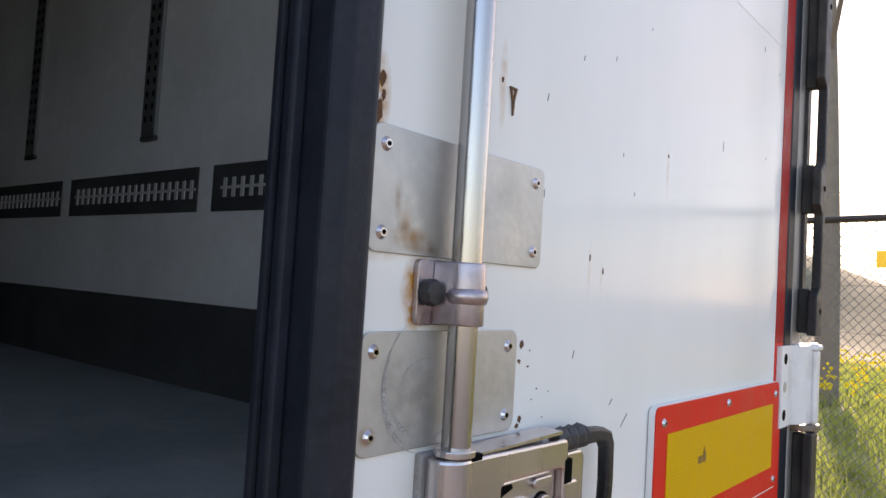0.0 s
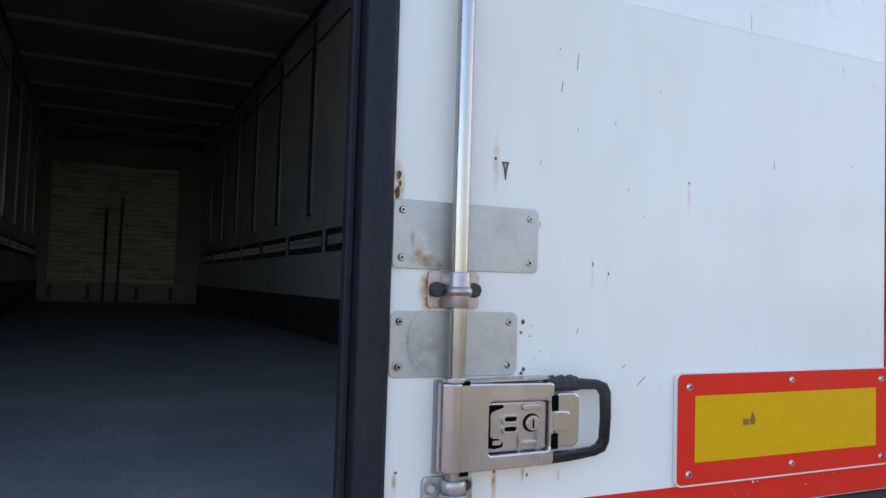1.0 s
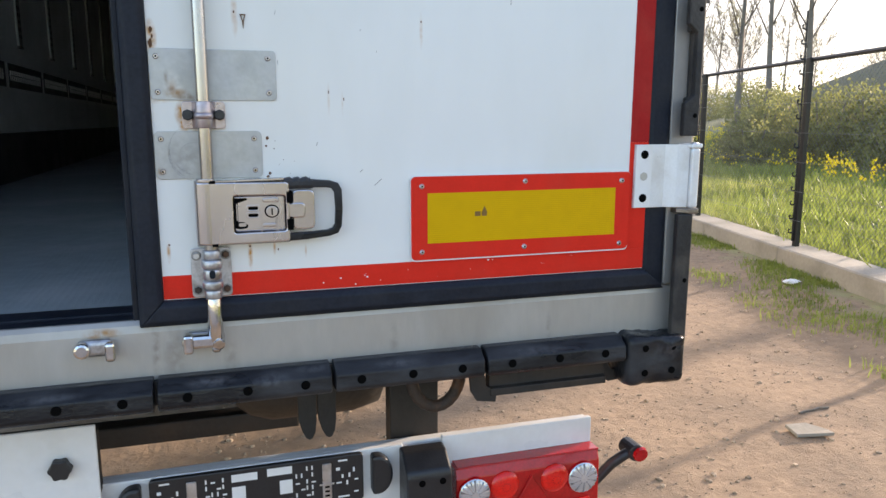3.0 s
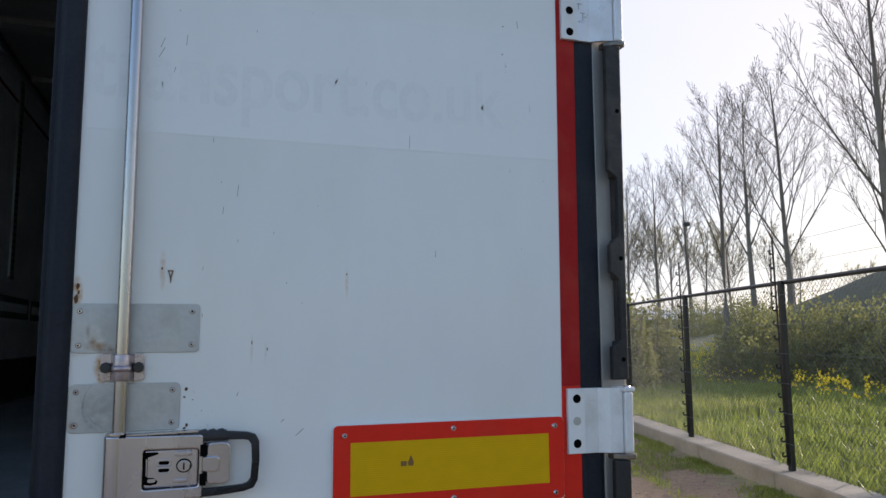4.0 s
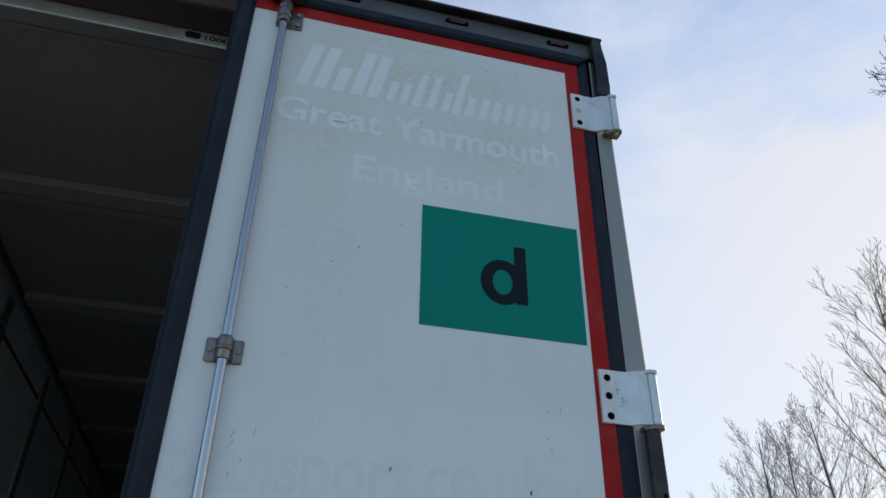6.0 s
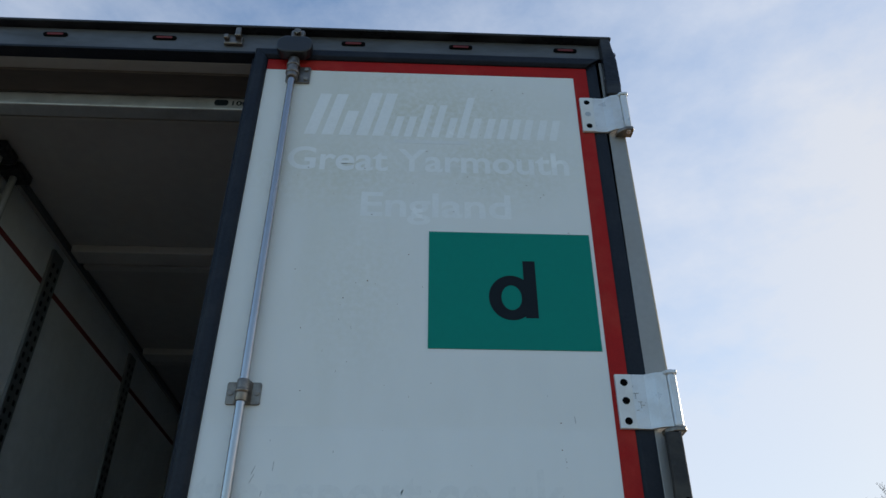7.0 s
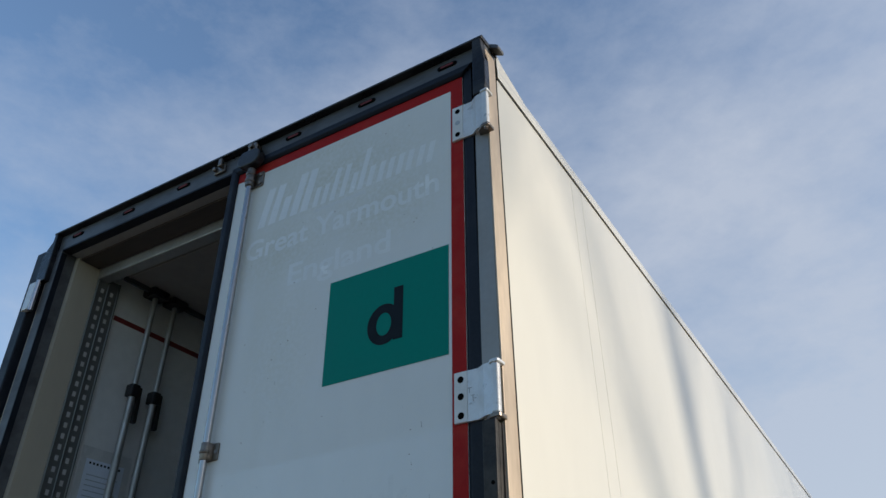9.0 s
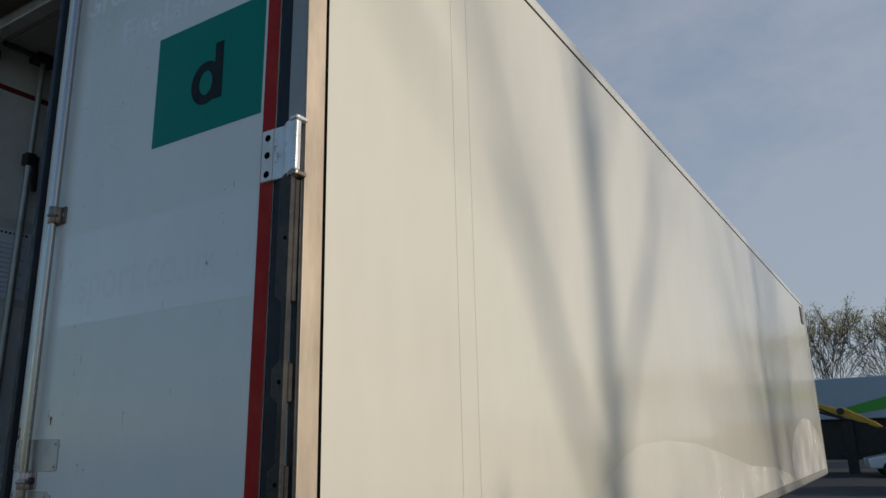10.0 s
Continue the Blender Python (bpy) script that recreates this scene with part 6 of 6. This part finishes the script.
part("board", b2, YPLASTIC, sign)

# grass, flowers
rg = random.Random(5)
vs, fs = [], []


def tuft(x, y, z, h, n, spread):
    for _ in range(n):
        a, l = rg.uniform(0, 6.283), h * rg.uniform(0.55, 1.15)
        bx, by = x + rg.gauss(0, spread), y + rg.gauss(0, spread)
        w = (0.003 if h < 0.11 else 0.006) + 0.004 * rg.random() + (0.0 if h < 0.11 else 0.0006 * math.hypot(x, y))
        lx, ly = rg.gauss(0, 0.35) * l, rg.gauss(0, 0.35) * l
        dx, dy = w * math.cos(a), w * math.sin(a)
        i = len(vs)
        vs.extend([(bx - dx, by - dy, z - 0.03), (bx + dx, by + dy, z - 0.03), (bx + lx * 0.4 + dx * 0.6, by + ly * 0.4 + dy * 0.6, z + l * 0.6), (bx + lx * 0.4 - dx * 0.6, by + ly * 0.4 - dy * 0.6, z + l * 0.6), (bx + lx, by + ly, z + l)])
        fs.extend([(i, i + 1, i + 2, i + 3), (i + 3, i + 2, i + 4)])


for k in range(15000):
    s, off = rg.uniform(-10, 26), 0.25 + 14 * rg.random() ** 1.5
    p = fence_at(s, off)
    tuft(p.x, p.y, ground_z(p.x, p.y), rg.uniform(0.12, 0.32) + 0.15 * max(0, noise.noise(Vector((p.x * 0.5, p.y * 0.5, 3)))), 6, 0.06)
for k in range(11000):
    s, off = rg.uniform(-8, 16), -0.20 - 0.95 * rg.random() ** 1.8
    if noise.noise(Vector((s * 0.9, off * 2.0, 9))) < -0.1:
        continue
    p = fence_at(s, off)
    tuft(p.x, p.y, ground_z(p.x, p.y), rg.uniform(0.012, 0.05) if k % 5 else rg.uniform(0.04, 0.09), 6, 0.05)
me = bpy.data.meshes.new("grass")
me.from_pydata(vs, [], fs)
me.materials.append(GRASS)
tagged(new("grass", me), "tall spring grass beyond the fence and along the kerb", "grass", kind="stuff")
vs, fs = [], []
for k in range(1700):
    s, off = rg.uniform(-10, 26), 4.2 + 7.5 * rg.random()
    if noise.noise(Vector((s * 0.35, off * 0.5, 21))) < -0.05 and rg.random() < 0.8:
        continue
    p = fence_at(s, off)
    z = ground_z(p.x, p.y) + rg.uniform(0.30, 0.62)
    for _ in range(5):
        cx, cy, cz, r = p.x + rg.gauss(0, 0.05), p.y + rg.gauss(0, 0.05), z + rg.gauss(0, 0.05), 0.022 + 0.014 * rg.random()
        i = len(vs)
        vs.extend([(cx - r, cy, cz), (cx, cy - r, cz + r * 0.4), (cx + r, cy, cz), (cx, cy + r, cz + r * 0.4), (cx, cy, cz + r), (cx, cy, cz - r)])
        fs.extend([(i, i + 1, i + 4), (i + 1, i + 2, i + 4), (i + 2, i + 3, i + 4), (i + 3, i, i + 4), (i, i + 5, i + 1), (i + 2, i + 5, i + 3)])
me = bpy.data.meshes.new("flowers")
me.from_pydata(vs, [], fs)
me.materials.append(FLOWER)
tagged(new("flowers", me), "yellow flowering plants in the grass", "flowers", kind="stuff")
lit = thing("litter", (fence_at(-1.0, -0.55).x, fence_at(-1.0, -0.55).y, 0.02), "crumpled white wrapper lying in the verge", "litter")
b2 = bmesh.new()
bmesh.ops.create_icosphere(b2, subdivisions=2, radius=0.06)
for v in b2.verts:
    v.co = Vector((v.co.x * 1.5, v.co.y, v.co.z * 0.4)) * (1 + 0.5 * noise.noise(v.co * 40)) + Vector((lit.location.x, lit.location.y, ground_z(lit.location.x, lit.location.y) + 0.03))
part("wrapper", b2, PAPER, lit)


flap = thing("rubber_flap", (3.28, 1.43, 0.0), "flat dusty grey scrap of rubber lying on the dirt", "debris")
b2 = prism([(3.185, 1.395), (3.39, 1.345), (3.40, 1.40), (3.335, 1.50), (3.21, 1.515)], "z", 0.012, 0.03, 0.003)
for v in b2.verts:
    v.co.z += ground_z(v.co.x, v.co.y) + 0.008 * noise.noise(v.co * 9)
part("scrap", b2, KERB, flap)
stick = thing("stick", (3.57, 1.68, 0.0), "short dead twig lying on the dirt", "stick")
part("twig", tube([(x, y, ground_z(x, y) + 0.008) for x, y in ((3.46, 1.675), (3.52, 1.69), (3.57, 1.685), (3.62, 1.70), (3.68, 1.682))], 0.007, 6), BARK, stick)


# ---- trees ----
def tree_meshes(seed, height, spread, levels=4, leaf=0.0, floor=0.005, fork=0.33, girth=0.0095, limbs=(), stem=1.0, kin=(15, 9, 5, 3), bud=0.55):
    """Bare spring tree: tapered trunk, rising limbs and fine twigs; leaf buds where asked."""
    rt = random.Random(seed)
    tv, tf, cv, cf, lv, lf = [], [], [], [], [], []

    def limb(V, F, pts, radii, seg):
        base = len(V)
        for i, p in enumerate(pts):
            d = (pts[min(i + 1, len(pts) - 1)] - pts[max(i - 1, 0)]).normalized()
            q = d.to_track_quat("Z", "Y")
            for k in range(seg):
                a = 2 * math.pi * k / seg
                V.append(tuple(p + q @ Vector((radii[i] * math.cos(a), radii[i] * math.sin(a), 0))))
        for i in range(len(pts) - 1):
            for k in range(seg):
                F.append((base + i * seg + k, base + i * seg + (k + 1) % seg, base + (i + 1) * seg + (k + 1) % seg, base + (i + 1) * seg + k))

    def grow(p, d, length, r, level):
        n = 6 if level == 0 else 5 if level < 3 else 3
        pts, radii = [p.copy()], [r]
        for i in range(n):
            bend = (0.022, 0.05, 0.045, 0.05, 0.06)[level]
            d = (d + Vector((rt.gauss(0, bend), rt.gauss(0, bend), rt.gauss(0, bend) + (0.03, 0.065, 0.06, 0.04, 0.03)[level]))).normalized()
            p = p + d * (length / n)
            pts.append(p.copy())
            radii.append(max(floor, r * (1 - 0.88 * (i + 1) / n)))
        if level == 0:
            limb(tv, tf, pts, radii, 10)
        else:
            limb(cv, cf, pts, radii, 5 if level == 1 else 3)
        if level >= levels:
            if leaf and pts[-1].z > height * bud:
                for q in pts[2:]:
                    for _ in range(2):
                        c = q + Vector((rt.gauss(0, 0.12), rt.gauss(0, 0.12), rt.gauss(0, 0.12)))
                        u, w = Vector((rt.gauss(0, 1), rt.gauss(0, 1), rt.gauss(0, 1))).normalized() * leaf, Vector((rt.gauss(0, 1), rt.gauss(0, 1), rt.gauss(0, 1))).normalized() * leaf
                        i = len(lv)
                        lv.extend([tuple(c - u), tuple(c + w), tuple(c + u), tuple(c - w)])
                        lf.append((i, i + 1, i + 2, i + 3))
            return
        if level == 0:
            for t, az, tilt, ln in limbs:
                i = int(t * n)
                q, tl = pts[i].lerp(pts[i + 1], t * n - i), radians(tilt)
                nd = Vector((math.sin(tl) * math.cos(radians(az)), math.sin(tl) * math.sin(radians(az)), math.cos(tl)))
                grow(q, nd, ln, radii[i] * 0.45, 1)
        kids = kin[level]
        for k in range(kids):
            t = (fork + (0.97 - fork) * (k + rt.random() * 0.7) / kids) if level == 0 else (0.18 + 0.80 * (k + rt.random()) / kids)
            i = min(n - 1, int(t * n))
            f = t * n - i
            q = pts[i].lerp(pts[i + 1], f)
            base_d = (pts[i + 1] - pts[i]).normalized()
            az, tilt = 2.4 * k + rt.uniform(-0.7, 0.7), radians(rt.uniform(24, 42) if level == 0 else rt.uniform(15, 32))
            side = base_d.orthogonal().normalized()
            side.rotate(Matrix.Rotation(az, 3, base_d))
            nd = (base_d * math.cos(tilt) + side * math.sin(tilt)).normalized()
            ln = (height * spread * rt.uniform(0.85, 1.1) * (1.30 - 0.95 * t)) if level == 0 else length * rt.uniform(0.34, 0.55) * (1.15 - 0.55 * t)
            rr = radii[i] * (0.33 if level == 0 else 0.5)
            grow(q, nd, ln, max(floor * 1.25, rr), level + 1)

    grow(Vector((0, 0, -0.2)), Vector((0, 0, 1)), height * stem, height * girth, 0)
    out = []
    for nm, V, F, m in (("trunk", tv, tf, BARK), ("crown", cv, cf, TWIG), ("leaves", lv, lf, LEAF)):
        if V:
            me = bpy.data.meshes.new(nm)
            me.from_pydata(V, [], F)
            me.materials.append(m)
            if nm == "trunk":
                me.shade_smooth()
            out.append((nm, me))
    return out


def tree(meshes, x, y, label, group, turn=0.0, k=1.0):
    t = thing("tree", (x, y, ground_z(x, y)), label, "tree", group)
    t.rotation_euler, t.scale = (0, 0, turn), (k, k, k)
    for nm, me in meshes:
        ob = new(nm, me)
        ob.parent = t
    return t


TA, TB, TC = tree_meshes(1, 14.5, 0.42, girth=0.0135), tree_meshes(2, 14.5, 0.40, fork=0.38, girth=0.0135), tree_meshes(4, 14.0, 0.43, girth=0.0135)
TS = tree_meshes(21, 14.5, 0.34, fork=0.44, girth=0.0125, limbs=((0.31, -88, 37, 4.8), (0.335, 84, 38, 5.2), (0.39, -90, 7, 6.5)))
LC, LD = (tree_meshes(n, h, 0.60, 4, 0.045, 0.011, 0.14, 0.013, stem=0.60, kin=(13, 8, 5, 3), bud=0.66) for n, h in ((12, 11.0), (13, 10.5)))
LA, LB = (tree_meshes(n, h, 0.50, 4, 0.026, 0.010, 0.22, 0.012, stem=0.75, kin=(9, 6, 4, 3)) for n, h in ((8, 11.0), (9, 10.0)))
bare = "tall bare spring tree with rising branches"
for k, (m, x, y, turn, sc) in enumerate(((TA, 22.3, 25.9, 0.3, 0.79), (TB, 21.3, 22.8, 1.7, 0.75), (TC, 19.75, 19.3, 2.9, 0.75), (TA, 15.6, 11.6, 4.1, 0.77), (TB, 17.4, 12.9, 2.2, 0.62), (TS, 13.4, 5.5, 0.0, 1.0), (TC, 12.0, 2.2, 0.9, 1.0), (TA, 10.6, -2.8, 2.0, 0.95), (TB, 9.6, -7.5, 3.0, 1.0), (TC, 33.0, 47.0, 1.0, 0.95), (TA, 30.5, 47.0, 2.2, 0.85), (TB, 34.5, 45.0, 3.2, 0.9))):
    tree(m, x, y, bare, "tree row beyond the fence", turn, sc)
for k, (m, x, y, turn, sc) in enumerate(((LA, 43, 62, 0, 1.25), (LB, 50, 60, 1, 1.30), (LA, 55, 66, 2, 1.25), (LB, 40, 70, 3, 1.45), (LA, 62, 64, 4, 0.95), (LB, 70, 62, 5, 0.9), (LA, 56, 58, 2.6, 0.9), (LB, 46, 64, 0.4, 1.35), (LA, 66, 60, 5.5, 0.7), (LB, 59, 72, 1.9, 1.35), (LA, 74, 58, 0.9, 0.7), (LB, 50, 70, 3.3, 1.5), (LA, 46, 59, 4.4, 1.15), (LB, 54, 59, 5.1, 1.2), (LA, 38, 60, 1.6, 1.35), (LB, 41, 64, 2.3, 1.4))):
    tree(m, x, y, "distant budding tree in haze", "distant trees beyond the fence", turn, sc)
# the last three stand unseen, added only for the side panel's reflection
for k, (m, x, y, turn, sc) in enumerate(((LD, -1.9, 60, 0.5, 1.25), (LC, -5.6, 66, 1.2, 1.12), (LC, 2.6, 63, 2.5, 1.2), (LD, 8.5, 63, 3.5, 1.15), (LD, -10.5, 66, 4.5, 1.15), (LD, 12.5, 58, 1.9, 0.8), (LC, 16.5, 55, 5.2, 0.75), (LD, 20.5, 52, 0.9, 0.8))):
    tree(m, x, y, "round bare tree behind the parked trailer", "trees behind the yard", turn, sc)


def bush(x, y, r, seed, h=1.0):
    rb = random.Random(seed)
    t = thing("shrub", (x, y, ground_z(x, y)), "green shrub beyond the fence", "shrub", "shrubs beyond the fence")
    vs, fs = [], []
    for k in range(5200):
        d = Vector((rb.gauss(0, 1), rb.gauss(0, 1), abs(rb.gauss(0, 0.8)))).normalized()
        c = d * r * rb.uniform(0.25, 1.0) ** 0.6 * (1 + 0.3 * noise.noise(d * 3 + Vector((seed, 0, 0))))
        c.z *= h
        u = Vector((rb.gauss(0, 1), rb.gauss(0, 1), rb.gauss(0, 1))).normalized() * 0.055
        w = Vector((rb.gauss(0, 1), rb.gauss(0, 1), rb.gauss(0, 1))).normalized() * 0.055
        i = len(vs)
        vs.extend([tuple(c - u), tuple(c + w), tuple(c + u), tuple(c - w)])
        fs.append((i, i + 1, i + 2, i + 3))
    me = bpy.data.meshes.new("foliage")
    me.from_pydata(vs, [], fs)
    me.materials.append(BUSH)
    ob = new("foliage", me)
    ob.parent = t
    for k in range(7):
        a = 6.283 * k / 7
        bm = tube([(0, 0, -0.1), (0.3 * r * math.cos(a), 0.3 * r * math.sin(a), 0.4 * r), (0.6 * r * math.cos(a), 0.6 * r * math.sin(a), 0.8 * r * h)], 0.02, 4)
        me = bpy.data.meshes.new("stem")
        bm.to_mesh(me)
        bm.free()
        me.materials.append(BARK)
        ob = new("stem", me)
        ob.parent = t


for k, (x, y, r, h) in enumerate(((20.5, 17.0, 1.6, 1.0), (17.5, 13.5, 1.3, 1.3), (23.0, 22.0, 1.8, 1.0), (24.0, 25.5, 1.7, 1.0), (26.5, 30.0, 2.0, 1.0), (19.0, 15.0, 1.2, 1.5), (28, 36, 2.2, 1.0), (16.5, 10.6, 1.1, 1.2), (18.6, 12.2, 1.5, 1.2), (20.8, 14.2, 1.7, 1.0), (11.6, 17.2, 1.0, 2.8), (12.6, 17.0, 0.9, 2.9), (10.6, 16.6, 1.0, 2.8), (11.2, 16.2, 0.9, 2.9), (12.2, 18.4, 0.9, 3.1), (17.6, 18.2, 1.5, 1.75), (15.6, 16.8, 1.2, 1.2), (15.0, 8.6, 1.0, 1.0), (22.5, 16.5, 1.6, 1.2), (21.8, 19.5, 1.9, 1.2), (17.1, 15.6, 1.4, 1.75), (18.2, 15.1, 1.4, 1.85), (19.2, 14.5, 1.4, 1.9), (16.3, 17.6, 1.0, 2.0))):
    bush(x, y, r, k + 1, h)

# ---- things far off ----
hall = thing("warehouse", (45, 57, 0), "long low blue-grey warehouse with a pale roof", "building")
part("wall", box(34, 60, 55, 68, 0, 3.2), BLUEGREY, hall)
part("roof", prism([(54.5, 3.2), (68.5, 3.2), (61.5, 4.4)], "x", 33.6, 60.4), WHITE, hall)
part("skylight_strip", box(36, 58, 57.2, 57.4, 3.70, 3.76), BLUEGREY, hall)

lamp = thing("street_lamp", (29.8, 38.8, 0), "thin grey lamp post with a dark head", "street lamp")
part("pole", cyl((29.8, 38.8, -0.2), (29.8, 38.8, 8.9), 0.030, 0.022, 8), FENCE, lamp)
part("lamp_head", box(29.6, 30.0, 38.65, 38.95, 8.85, 9.12, 0.05), PLASTIC, lamp)

far = thing("parked_trailer", (2, 40, 0), "blue-grey box trailer with a green swoosh", "trailer")
part("box_body", box(-4.5, 9.0, 38.5, 41.0, 2.45, 4.35, 0.04), BLUEGREY, far)
sw = [(-0.6 + 0.45 * k, 2.75 + 1.35 * math.sin(k / 16 * 1.5)) for k in range(17)] + [(6.6 - 0.4 * k, 3.42 - 0.82 * (k / 16) ** 1.4) for k in range(17)]
part("swoosh", prism(sw, "y", 38.48, 38.499), FARGREEN, far)
# dark block for chassis, drawn low to fill in the shade beneath
part("chassis", box(-4.2, 8.8, 38.8, 40.6, 0.62, 2.45), CHASSIS, far)
part("landing_gear", box(-0.1, 0.35, 38.7, 39.0, 0.0, 2.45), CHASSIS, far)
for x in (-3.6, -2.4, 5.0, 6.3, 7.6):
    part("wheel", cyl((x, 38.55, 0.5), (x, 38.95, 0.5), 0.5, seg=24, bev=0.04), TYRE, far)
    part("wheel", cyl((x, 40.55, 0.5), (x, 40.95, 0.5), 0.5, seg=24, bev=0.04), TYRE, far)
crane = thing("crane_truck", (-4, 34, 0), "yellow loader crane with a folded arm", "crane")
part("boom", prism([(-3.0, 3.90), (-2.2, 3.66), (0.2, 2.80), (0.35, 2.86), (1.5, 2.22), (1.7, 2.04), (1.5, 2.02), (0.1, 2.56), (-0.1, 2.52), (-2.6, 3.42)], "y", 34.0, 34.3, 0.03), CRANE, crane)
part("ram", cyl((-2.3, 33.95, 3.30), (0.3, 33.95, 2.42), 0.06, seg=10), PLASTIC, crane)
part("hose", tube([(-1.6, 33.93, 3.35), (-0.8, 33.92, 2.98), (-0.1, 33.92, 2.62), (0.6, 33.92, 2.30), (1.2, 33.93, 2.15)], 0.035, 6), PLASTIC, crane)
part("joint", cyl((0.25, 33.9, 2.70), (0.25, 34.4, 2.70), 0.14, seg=14), CHASSIS, crane)
part("jib", prism([(1.4, 2.12), (2.9, 1.72), (2.9, 1.62), (1.4, 1.96)], "y", 34.05, 34.25, 0.02), PLASTIC, crane)
part("column", box(-4.2, -3.7, 33.9, 34.5, 0.9, 3.75, 0.05), CRANE, crane)
part("upper_arm", prism([(-4.0, 3.75), (-3.8, 3.9), (-2.6, 3.72), (-2.6, 3.45)], "y", 34.02, 34.28, 0.03), CRANE, crane)
part("truck_bed", box(-10, -3.4, 33.2, 35.4, 0.7, 1.2, 0.03), CHASSIS, crane)
for x in (-9, -5.0):
    for y in (33.3, 35.0):
        part("wheel", cyl((x, y, 0.5), (x, y + 0.35, 0.5), 0.5, seg=24, bev=0.04), TYRE, crane)


def car(x, y, paint, label, turn):
    t = thing("car", (0, 0, 0), label, "car")
    part("body", prism([(-2.1, 0.35), (-2.15, 0.75), (-1.3, 0.92), (-0.6, 1.38), (0.9, 1.42), (1.7, 0.98), (2.1, 0.9), (2.15, 0.35)], "y", -0.85, 0.85, 0.06), paint, t)
    for sy in (-0.86, 0.852):
        part("side_window", prism([(-1.1, 0.95), (-0.55, 1.32), (0.85, 1.35), (1.45, 0.98)], "y", sy, sy + 0.008), GLASS, t)
        for wx in (-1.35, 1.35):
            w = part("wheel", cyl((wx, sy - 0.05, 0.32), (wx, sy + 0.06, 0.32), 0.32, seg=20, bev=0.03), TYRE, t)
            part("rim", cyl((wx, sy + (-0.055 if sy < 0 else 0.062), 0.32), (wx, sy + (-0.06 if sy < 0 else 0.068), 0.32), 0.19, seg=14), SILVER, w)
    part("windscreen", prism([(-1.31, 0.93), (-0.62, 1.385), (-0.60, 1.375), (-1.28, 0.925)], "y", -0.7, 0.7), GLASS, t)
    for sy in (-0.7, 0.55):
        part("headlight", box(-2.17, -2.12, sy, sy + 0.16, 0.62, 0.75, 0.01), LENS_C, t)
    t.matrix_world = pose(x, y, ground_z(x, y), 0, 0, turn)


car(2.9, 36.5, CARWHITE, "white car parked under the far trailer's side", 10)
car(3.2, 27.5, CARBLUE, "dark blue car parked in the yard", 80)
